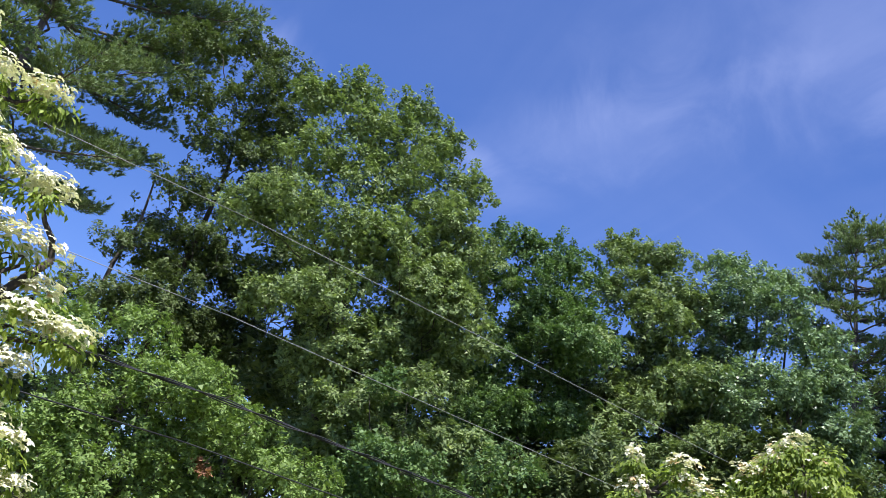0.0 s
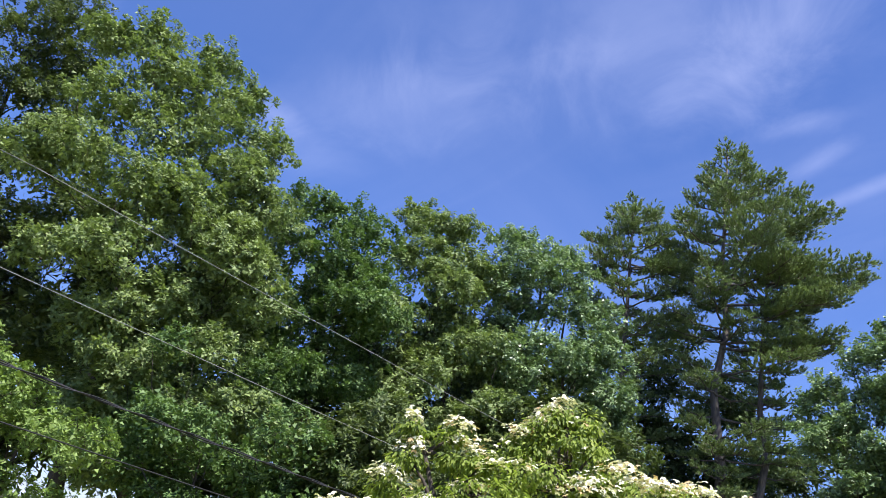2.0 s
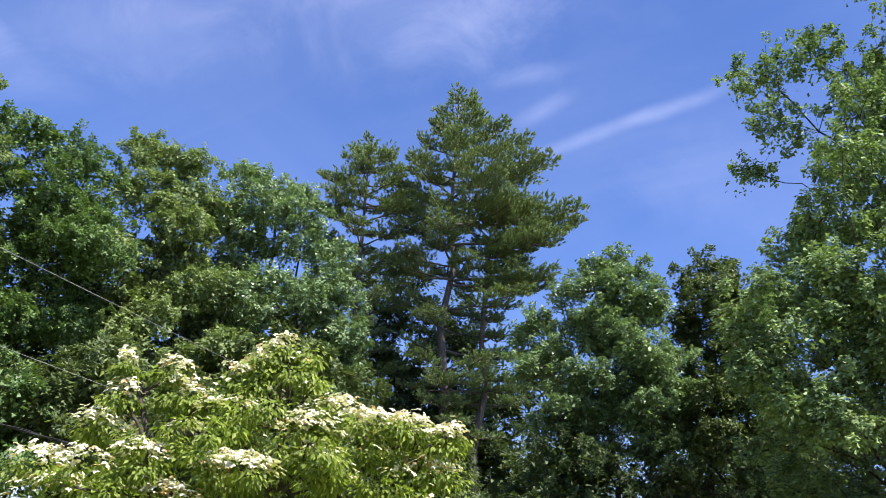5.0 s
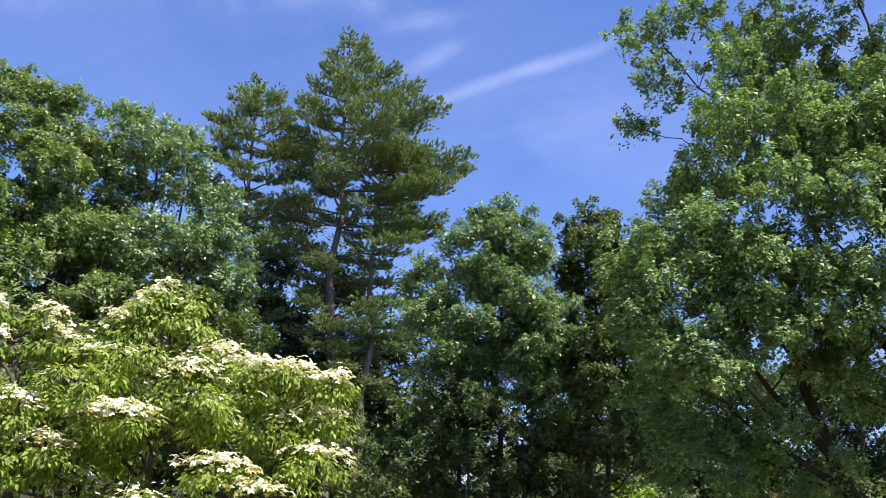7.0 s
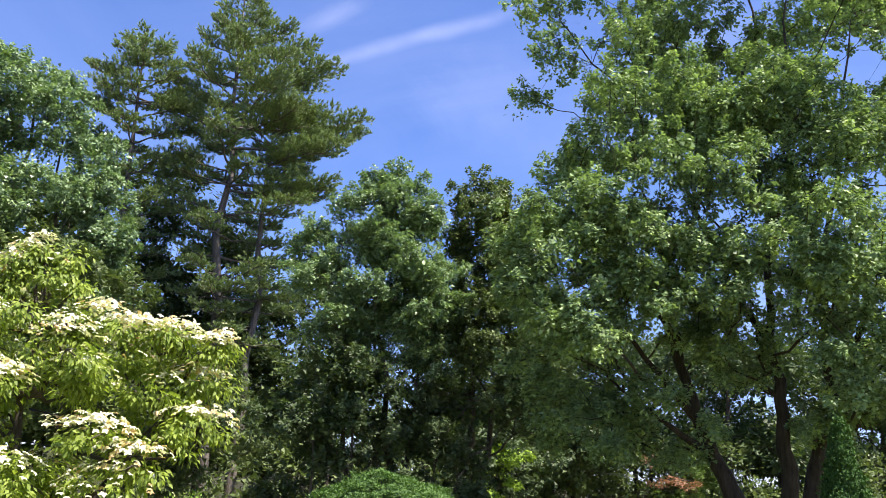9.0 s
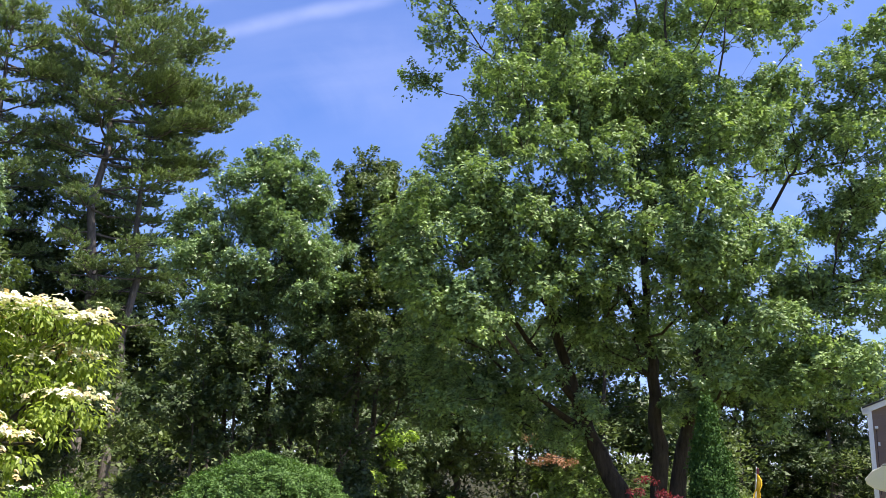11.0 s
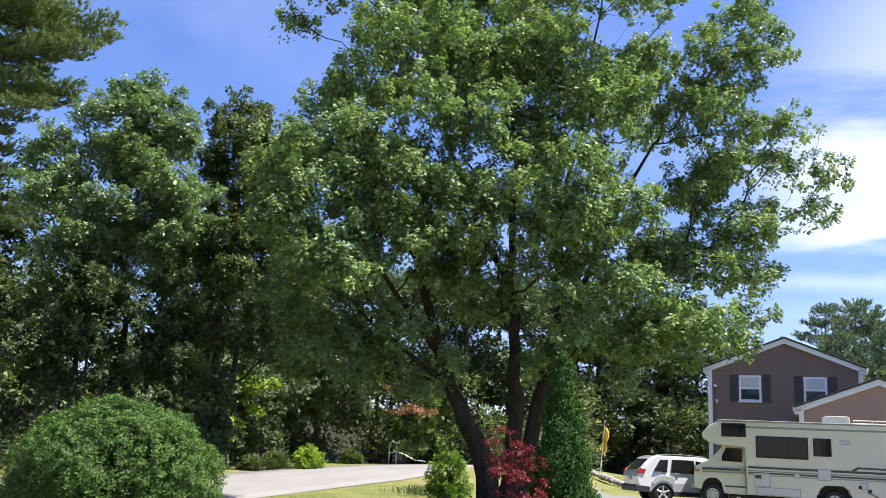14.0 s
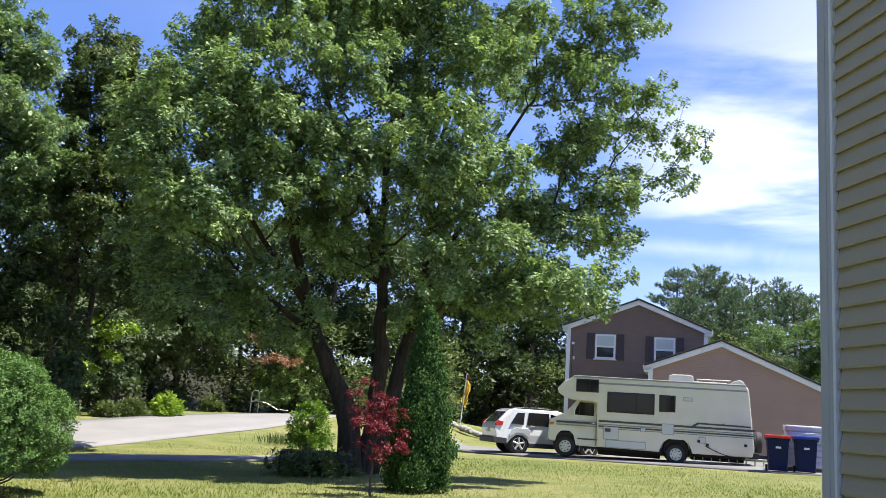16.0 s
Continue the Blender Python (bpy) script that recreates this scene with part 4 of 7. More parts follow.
# ---- middle: poplar, dark crown, and what fills between ----
broadleaf("poplar_tree", "slender poplar with small glossy leaves", 31, flat_at(0.6, 25), [straight(0.6, 25, 20, 0.3), straight(-1.5, 25, 17, -3), straight(2, 25, 16, 2.5)],
          [(0.3, 22.2, 25, 0.42, 0.75), (-1.6, 21.2, 25, 0.45, 0.75), (1.7, 20.8, 25, 0.5, 0.75), (-3.3, 19.8, 25, 0.5, 0.75), (2.8, 20.2, 25, 0.35, 0.7), (-0.6, 21.2, 25.3, 0.4, 0.7), (0, 19.8, 25, 0.9, 0.8), (2.4, 18.8, 25, 0.7, 0.8), (-4.6, 17.5, 25, 0.8, 0.8),
           (-6.0, 16.8, 25, 0.5, 0.6), (-1.8, 17.5, 24.5, 1.0, 0.8), (1.2, 16.5, 24.5, 1.0, 0.8), (2.6, 15, 25.2, 0.8, 0.8), (3.4, 13.4, 25.8, 0.8, 0.8), (0.8, 13, 25, 0.8, 0.8), (-2.8, 12.8, 25, 0.8, 0.8), (3.2, 11.4, 25.6, 0.8, 0.8), (-0.8, 11.6, 25, 0.8, 0.8)],
          [(0.0, 19, 24.8, 2.9, 2.8, 0.9, 22, 0.5), (-1.2, 15, 24.6, 4.6, 3.4, 1.2, 34, 0.6), (2.6, 15, 25.6, 2.6, 4.0, 1.0, 22, 0.6), (-0.5, 10.5, 25.3, 4.4, 4.4, 0.8, 24, 0.66)], TULIP_LEAF, dens=62, rc=0.26, per=66, length=0.08, width=0.85, trunk_r=0.14, gap=0.5, hollow=-0.35, core=1.4, lift=0.9)
broadleaf("maple_tree", "dark green tree with an upright rounded top", 32, flat_at(5.5, 27), [straight(5.4, 27, 19, 6.4), straight(5.6, 27, 17, 8.8)],
          [(6.1, 21.8, 27, 0.5, 0.6), (7.7, 21.2, 27, 0.45, 0.6), (4.9, 20.6, 27, 0.6, 0.8), (6.9, 20.8, 27, 0.6, 0.7), (6.3, 19.8, 26.5, 1.1, 0.9), (9.6, 20.4, 27, 0.35, 0.6), (8.2, 18.6, 27, 0.9, 0.8), (5.3, 17.5, 26.5, 0.9, 0.8)],
          [(6.7, 18.6, 26.5, 2.4, 3.0, 0.9, 24, 0.5), (9.0, 17.2, 26.8, 1.8, 2.2, 0.7, 12, 0.5), (7, 12.5, 26, 3.8, 4.2, 1.1, 22, 0.8), (9.5, 8, 27, 3, 2.5, 1, 7, 1.0), (3.2, 12, 26.5, 2.0, 4, 0.8, 10, 0.7), (10, 12.5, 27, 2.0, 3.6, 0.8, 9, 0.7)], OAK_DARK, dens=52, rc=0.28, per=64, length=0.09, width=0.85, trunk_r=0.18, gap=0.5, hollow=-0.35, core=1.4, lift=0.8)
# low foliage of poplar and maple apart, with shade put into the leaf colour
broadleaf("understorey_tree", "understorey foliage at the foot of the poplar, toned for shade", 37, flat_at(-1.5, 24), [straight(-1.5, 24, 8), straight(-4, 24, 6)],
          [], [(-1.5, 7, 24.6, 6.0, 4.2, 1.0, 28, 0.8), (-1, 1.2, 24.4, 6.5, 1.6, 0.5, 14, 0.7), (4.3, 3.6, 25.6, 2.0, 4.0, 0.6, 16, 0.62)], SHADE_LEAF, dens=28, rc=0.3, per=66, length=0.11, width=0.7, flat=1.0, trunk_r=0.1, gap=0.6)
# leafy filler before the trunks, shade put into its leaf colour
broadleaf("understorey_tree", "leafy understorey tree reaching toward the street, toned for shade", 39, flat_at(3.8, 24.4), [straight(3.8, 24.4, 5), straight(5.0, 24.4, 4)],
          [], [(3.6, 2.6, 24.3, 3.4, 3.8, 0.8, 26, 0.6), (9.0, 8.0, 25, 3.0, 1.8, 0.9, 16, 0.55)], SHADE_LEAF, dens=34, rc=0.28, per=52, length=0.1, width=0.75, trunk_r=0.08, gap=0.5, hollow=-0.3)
broadleaf("understorey_tree", "understorey foliage beside the street, toned for shade", 38, flat_at(6.5, 42), [straight(6.5, 42, 7), straight(4.5, 42, 5)],
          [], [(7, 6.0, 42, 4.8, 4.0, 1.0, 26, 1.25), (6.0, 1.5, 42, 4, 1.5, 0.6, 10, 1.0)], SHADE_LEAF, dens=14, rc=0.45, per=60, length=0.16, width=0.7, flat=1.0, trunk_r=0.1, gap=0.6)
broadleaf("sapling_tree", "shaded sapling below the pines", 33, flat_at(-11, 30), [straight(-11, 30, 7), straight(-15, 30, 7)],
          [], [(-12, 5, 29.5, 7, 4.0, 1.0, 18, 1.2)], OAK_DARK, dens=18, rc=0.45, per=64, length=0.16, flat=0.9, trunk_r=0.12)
# OAK_DARK puts the shade across the street into this crown's colour
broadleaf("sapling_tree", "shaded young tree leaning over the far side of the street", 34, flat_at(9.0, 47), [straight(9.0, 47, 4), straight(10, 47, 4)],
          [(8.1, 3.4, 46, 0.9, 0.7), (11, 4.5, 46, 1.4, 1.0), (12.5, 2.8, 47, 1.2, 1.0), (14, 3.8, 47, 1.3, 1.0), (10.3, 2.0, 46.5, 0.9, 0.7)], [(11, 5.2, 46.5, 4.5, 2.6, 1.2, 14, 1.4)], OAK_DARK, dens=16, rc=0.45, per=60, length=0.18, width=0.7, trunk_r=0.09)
# SHADE_LEAF puts the shade behind the pines into this crown's colour
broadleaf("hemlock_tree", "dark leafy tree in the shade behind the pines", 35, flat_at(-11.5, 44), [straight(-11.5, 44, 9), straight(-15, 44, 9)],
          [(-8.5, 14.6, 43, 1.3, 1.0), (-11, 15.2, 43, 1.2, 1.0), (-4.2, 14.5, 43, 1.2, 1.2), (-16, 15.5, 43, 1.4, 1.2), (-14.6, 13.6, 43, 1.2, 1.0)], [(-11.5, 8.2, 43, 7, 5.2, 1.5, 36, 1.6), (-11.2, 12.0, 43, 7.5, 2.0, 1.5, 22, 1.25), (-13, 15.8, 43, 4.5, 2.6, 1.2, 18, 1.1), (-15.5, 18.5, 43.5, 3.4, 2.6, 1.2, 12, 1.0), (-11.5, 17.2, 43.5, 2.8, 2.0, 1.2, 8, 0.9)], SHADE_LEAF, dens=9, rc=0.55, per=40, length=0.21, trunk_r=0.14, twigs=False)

# ---- the big maple on the lawn ----
MD = 20.0
tb = flat_at(23.6, MD)
zb = rise(*tb)
STEMS = [
    [(tb[0], tb[1], zb - 0.1), tuple(spot(22.9, 0.2, MD)), tuple(spot(21.9, 2.2, MD)), tuple(spot(20.7, 4.8, MD)), tuple(spot(19.6, 8.5, MD - 0.2)), tuple(spot(18.2, 13, MD - 0.4)), tuple(spot(15, 19, MD - 0.5))],
    [(tb[0] + 0.3, tb[1] + 0.1, zb - 0.1), tuple(spot(25.0, 3.0, MD)), tuple(spot(24.9, 7, MD)), tuple(spot(24.4, 11.4, MD)), tuple(spot(24.9, 19, MD)), tuple(spot(24, 28, MD))],
    [(tb[0] + 0.5, tb[1] + 0.2, zb - 0.1), tuple(spot(26.4, 4, MD + 0.2)), tuple(spot(28.0, 8.3, MD + 0.3)), tuple(spot(29.6, 12, MD + 0.3)), tuple(spot(34, 20, MD))],
    [tuple(spot(20.7, 4.8, MD)), tuple(spot(18.4, 6.4, MD - 0.5)), tuple(spot(14.5, 9.5, MD - 1.0))],
    [tuple(spot(24.4, 11.4, MD)), tuple(spot(22.3, 15, MD - 0.3)), tuple(spot(18.5, 24, MD)), tuple(spot(12.5, 31, MD))],
    [tuple(spot(27.6, 7.5, MD + 0.3)), tuple(spot(27.6, 13, MD + 0.2)), tuple(spot(29.5, 22, MD)), tuple(spot(31, 30, MD))],
    [tuple(spot(20.2, 6.5, MD)), tuple(spot(17.0, 10.5, MD - 1.2)), tuple(spot(13.0, 16.5, MD - 1.5))],
    [tuple(spot(19.0, 10.5, MD)), tuple(spot(18.6, 16, MD - 1.0)), tuple(spot(16.5, 22.5, MD - 0.8))],
    [tuple(spot(24.9, 17, MD)), tuple(spot(26.5, 22, MD - 1.0)), tuple(spot(27.5, 33, MD))],
    [tuple(spot(29.2, 11, MD + 0.3)), tuple(spot(32.5, 12.2, MD - 0.4)), tuple(spot(37.5, 13.5, MD - 0.8))],
]
broadleaf("silver_maple_tree", "large spreading maple on the lawn with several stems", 41, tb, STEMS,
          [(9.8, 32.5, 20, 0.8, 0.8), (9.2, 27, 20, 0.6, 0.5), (11.5, 29.5, 20, 0.8, 0.8), (13.5, 33.5, 20, 1.0, 0.9), (8.0, 17.8, 16.9, 0.55, 0.5), (9.6, 19.3, 16.7, 0.7, 0.6), (11.6, 21.2, 17.6, 0.8, 0.6), (9.2, 15.2, 16.6, 0.6, 0.5), (12.2, 17.6, 16.2, 0.8, 0.6), (10.8, 13.0, 16.4, 0.7, 0.5), (14.6, 19.5, 16.8, 0.8, 0.6), (12.5, 22.5, 19.5, 0.9, 0.8),
           (15, 26, 19.5, 1.0, 0.9), (17.5, 31, 20, 1.2, 1.0), (21, 34, 20, 1.3, 1.1), (26, 36, 20.5, 1.4, 1.1), (31, 34, 20.5, 1.3, 1.0), (36, 31, 20.5, 1.1, 0.9), (40.5, 27.3, 20.5, 0.8, 0.7), (38, 25, 20, 0.9, 0.8),
           (42.8, 20.2, 20, 0.6, 0.6), (44.5, 17.2, 20, 0.55, 0.5), (41.5, 18, 20, 0.8, 0.6), (43.3, 15, 20, 0.55, 0.45), (39.5, 14, 19.5, 0.8, 0.6), (37.5, 11.8, 19, 0.8, 0.6), (39.6, 9.3, 19, 0.6, 0.5), (35, 9.5, 18.8, 0.8, 0.6),
           (38.8, 7.2, 19, 0.5, 0.35), (36, 21, 20, 1.0, 0.8), (39, 22.5, 20, 0.9, 0.7), (40.5, 25, 20, 0.7, 0.6), (37, 17.5, 20, 0.9, 0.7), (40, 20, 20.3, 0.8, 0.6), (34, 25, 20, 1.0, 0.8)],
          [(24, 18, 17.6, 8, 6, 1.0, 24, 0.5), (23, 21, 20, 12, 8, 3.8, 62, 0.7), (23, 24, 18.0, 8, 4, 1.2, 14, 0.5), (14.5, 15.5, 17.6, 6.5, 4.5, 1.4, 52, 0.58), (31, 14, 19, 6, 4.5, 2.4, 24, 0.6), (36, 22, 20, 5, 6, 1.6, 11, 0.6),
           (13, 9.0, 19.5, 5.5, 3.2, 1.8, 22, 0.55), (14, 6.2, 20, 4.5, 1.8, 1.6, 16, 0.45), (17.5, 5.6, 19.6, 4.2, 1.4, 1.4, 9, 0.42), (22.5, 11.2, 19.6, 3.0, 2.0, 1.6, 14, 0.45), (30, 6.6, 19.2, 5.0, 1.6, 1.2, 14, 0.42), (32.5, 9.5, 19, 6, 2.6, 1.8, 22, 0.5), (24, 13, 18, 6, 3, 0.8, 12, 0.5), (25, 28, 20.5, 10, 5, 2.5, 34, 0.85), (25, 24, 19, 8, 4, 1.5, 18, 0.7),
           (26, 38, 20.5, 10, 3.0, 2.5, 12, 0.7), (38.5, 15, 19.6, 3.6, 4.5, 1.0, 16, 0.5), (28.3, 14, 19.6, 2.6, 2.6, 1.6, 11, 0.5), (35.3, 8.0, 19, 3.0, 1.6, 0.8, 13, 0.45), (19.5, 13.5, 20.5, 2.6, 2.2, 1.6, 8, 0.5), (40, 24, 20.3, 2.6, 5, 1.0, 4, 0.5)],
          MAPLE_LEAF, dens=56, rc=0.27, per=60, length=0.076, width=0.9, trunk_r=0.29, droop=0.75, gap=0.5, hollow=-0.42, bark=MAPLE_BARK, lift=1.1, core=0.75)

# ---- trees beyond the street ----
# the wood's shade beyond the street is put into these leaf colours
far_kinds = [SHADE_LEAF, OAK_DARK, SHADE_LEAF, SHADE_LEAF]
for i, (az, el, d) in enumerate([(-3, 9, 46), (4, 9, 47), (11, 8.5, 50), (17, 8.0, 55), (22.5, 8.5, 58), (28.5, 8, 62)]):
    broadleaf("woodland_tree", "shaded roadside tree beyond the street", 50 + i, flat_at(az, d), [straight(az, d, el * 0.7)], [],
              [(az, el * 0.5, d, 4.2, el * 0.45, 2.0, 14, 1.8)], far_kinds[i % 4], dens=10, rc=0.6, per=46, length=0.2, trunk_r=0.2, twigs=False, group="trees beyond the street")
for i, (az, el, d) in enumerate([(31, 8.5, 66), (34.5, 8.0, 64), (38, 6.5, 72), (41, 6.0, 74)]):
    x, y = flat_at(az, d)
    pine("spruce_tree", "dark dense conifer beyond the driveway", 60 + i, (x, y), spot(az, el, d)[2], 1.2, 20, 3.4, mat=SPRUCE, tufts=34, per=6, length=0.34, wide=0.1, droop=0.2, up_tip=0.1, shape=0.9,
         group="conifers beyond the driveway")
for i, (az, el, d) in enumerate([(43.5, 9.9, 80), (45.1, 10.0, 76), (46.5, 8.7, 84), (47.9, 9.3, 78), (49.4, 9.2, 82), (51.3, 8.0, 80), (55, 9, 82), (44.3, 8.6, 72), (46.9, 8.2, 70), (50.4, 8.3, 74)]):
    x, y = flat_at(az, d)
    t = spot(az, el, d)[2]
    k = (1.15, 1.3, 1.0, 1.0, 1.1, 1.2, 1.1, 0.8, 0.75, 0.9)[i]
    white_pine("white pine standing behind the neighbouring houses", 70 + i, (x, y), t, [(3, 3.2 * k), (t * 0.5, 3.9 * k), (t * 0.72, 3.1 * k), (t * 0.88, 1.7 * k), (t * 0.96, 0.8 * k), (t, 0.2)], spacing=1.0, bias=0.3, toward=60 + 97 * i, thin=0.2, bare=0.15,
               per=9, fill=7, wide=0.07, pad=2.0, sprays=2.8, needle=0.3, group="pines behind the houses", mat=SHADE_NEEDLE)
for i, (az, el, d) in enumerate([(46, 6.8, 70), (48.3, 7.2, 68), (50.8, 7.9, 66), (52.5, 7.8, 64), (57, 7, 66), (39, 4.5, 70)]):
    broadleaf("woodland_tree", "leafy tree behind the neighbouring houses", 80 + i, flat_at(az, d), [straight(az, d, el * 0.7)], [],
              [(az, el * 0.45, d, 2.4, el * 0.45, 1.5, 9, 1.7)], [MAPLE_DEEP, OAK_DARK, MAPLE_DEEP][i % 3], dens=11, rc=0.6, per=60, length=0.17, trunk_r=0.2, twigs=False, group="trees behind the houses")


# ---- the wood behind ----
x, y = flat_at(-20, 42)
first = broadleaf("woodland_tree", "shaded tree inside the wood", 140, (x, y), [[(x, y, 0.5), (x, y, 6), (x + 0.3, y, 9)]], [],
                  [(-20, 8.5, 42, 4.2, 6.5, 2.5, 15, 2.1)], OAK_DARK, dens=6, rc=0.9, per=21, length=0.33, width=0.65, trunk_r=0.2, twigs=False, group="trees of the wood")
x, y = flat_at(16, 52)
# shade across the street is in this leaf colour too
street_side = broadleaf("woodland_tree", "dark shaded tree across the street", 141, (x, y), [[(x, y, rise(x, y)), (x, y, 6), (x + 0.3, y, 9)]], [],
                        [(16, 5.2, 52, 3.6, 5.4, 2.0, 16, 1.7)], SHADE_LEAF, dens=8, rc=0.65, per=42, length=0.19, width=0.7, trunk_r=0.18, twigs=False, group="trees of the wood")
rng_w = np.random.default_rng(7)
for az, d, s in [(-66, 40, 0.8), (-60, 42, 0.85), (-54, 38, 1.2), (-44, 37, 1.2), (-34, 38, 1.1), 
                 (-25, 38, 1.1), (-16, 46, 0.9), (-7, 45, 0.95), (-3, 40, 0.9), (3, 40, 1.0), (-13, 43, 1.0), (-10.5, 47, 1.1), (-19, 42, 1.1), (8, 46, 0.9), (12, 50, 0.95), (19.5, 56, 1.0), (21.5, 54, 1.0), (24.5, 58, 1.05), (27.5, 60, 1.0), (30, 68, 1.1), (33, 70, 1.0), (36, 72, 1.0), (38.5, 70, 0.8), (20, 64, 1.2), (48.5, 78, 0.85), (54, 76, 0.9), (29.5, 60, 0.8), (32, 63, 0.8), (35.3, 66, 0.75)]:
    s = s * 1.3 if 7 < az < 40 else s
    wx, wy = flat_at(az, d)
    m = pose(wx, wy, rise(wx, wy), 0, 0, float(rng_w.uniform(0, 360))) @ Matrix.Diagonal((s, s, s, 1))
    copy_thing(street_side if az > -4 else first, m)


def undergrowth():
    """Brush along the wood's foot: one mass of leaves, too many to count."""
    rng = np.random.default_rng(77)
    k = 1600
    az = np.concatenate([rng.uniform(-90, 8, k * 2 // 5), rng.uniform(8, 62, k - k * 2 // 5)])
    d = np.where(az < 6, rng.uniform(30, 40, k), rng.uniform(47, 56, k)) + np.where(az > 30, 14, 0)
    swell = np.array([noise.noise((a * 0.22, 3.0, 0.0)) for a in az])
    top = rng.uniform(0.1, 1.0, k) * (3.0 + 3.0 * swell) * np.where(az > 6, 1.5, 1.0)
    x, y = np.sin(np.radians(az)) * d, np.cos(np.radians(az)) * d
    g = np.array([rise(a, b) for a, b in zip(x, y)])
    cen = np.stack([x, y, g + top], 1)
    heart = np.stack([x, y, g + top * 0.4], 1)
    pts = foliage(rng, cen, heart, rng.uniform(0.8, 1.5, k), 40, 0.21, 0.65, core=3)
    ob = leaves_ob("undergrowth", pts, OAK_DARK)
    tagged(ob, "dark green brush along the foot of the wood", "undergrowth", kind="stuff")


undergrowth()
# ---- flowering dogwoods ----
def dogwood(name, label, seed, base, stems, marks, fills, trunk_r, pink=0.12, flowers=0.5, per=50, dens=34, bloom=400):
    """Tiers of drooping leaves with pale four-pointed bracts standing on top of each spray."""
    rng = np.random.default_rng(seed)
    bx, by = base
    tree = thing(name, label, "tree", (bx, by, rise(bx, by)))
    lobes = lobe_list(rng, [m[:5] for m in marks], fills)
    acc = ([], [])
    spine = []
    for st in stems:
        pts = []
        for a, b in zip(st, st[1:]):
            pts += wander(rng, a, b, 4, 0.03)[:-1]
        pts.append(np.array(st[-1]))
        tube(acc, pts, trunk_r, trunk_r * 0.35, 8)
        spine += pts[2:]
    spine = np.array(spine)
    for c, rh, rv in lobes:
        j = int(np.argmin(np.linalg.norm(spine - c, axis=1) + np.where(spine[:, 2] > c[2], 5, 0)))
        tube(acc, wander(rng, spine[j], c, 5, 0.06, 0.03), 0.022, 0.008, 5)
    cen, heart, size = clumps(rng, lobes, dens, 0.17, 0.33)
    cen[:, 2] -= 0.05
    for c, h in zip(cen[::2], heart[::2]):
        tube(acc, wander(rng, h, c, 3, 0.06), 0.007, 0.003, 3)
    hang(mesh_ob("trunk", *acc, BARK, smooth=True), tree)
    hang(quads_ob("crown", foliage(rng, cen, heart, size, per, 0.054, 0.48, droop=1.15, flat=0.6, spread=0.5, core=0, small=False), DOG_LEAF), tree)
    # bracts: over the upper side of the outer sprays
    white, faded = [], []
    for i, (c, rh, rv) in enumerate(lobes):
        much = (marks[i][5] if len(marks[i]) > 5 else 1.0) if i < len(marks) else (0.5 if rng.random() < flowers else 0)
        worn = rng.uniform(0, 2 * pink)
        for _ in range(int(bloom * rh * much)):
            out = white if rng.random() > worn else faded
            q, t = rng.random() ** 0.6 * 1.25, rng.uniform(0, 2 * math.pi)
            p = c + np.array((rh * q * math.cos(t), rh * q * math.sin(t), rv * math.sqrt(max(0.0, 1.2 - q * q * 0.75)) + 0.045 + rng.normal(0, 0.025)))
            up = unit(np.array((0, 0, 1.0)) + rng.normal(0, 0.3, 3) + np.array((math.cos(t), math.sin(t), 0)) * 0.5)
            a = unit(np.cross(up, rng.normal(0, 1, 3)))
            b = np.cross(up, a)
            s = rng.uniform(0.023, 0.034)
            for k in range(4):
                q = a * math.cos(k * math.pi / 2) + b * math.sin(k * math.pi / 2)
                w = np.cross(up, q)
                out.append([p, p + q * s * 0.5 - w * s * 0.4 + up * 0.004, p + q * s - up * 0.004, p + q * s * 0.5 + w * s * 0.4 + up * 0.004])
    for nm, qs, m in (("blossom", white, BRACT), ("blossom", faded, BRACT_PINK)):
        if qs:
            hang(quads_ob(nm, np.array(qs), m), tree, "creamy white four-pointed bracts" if m is BRACT else "faded pinkish bracts")
    return tree


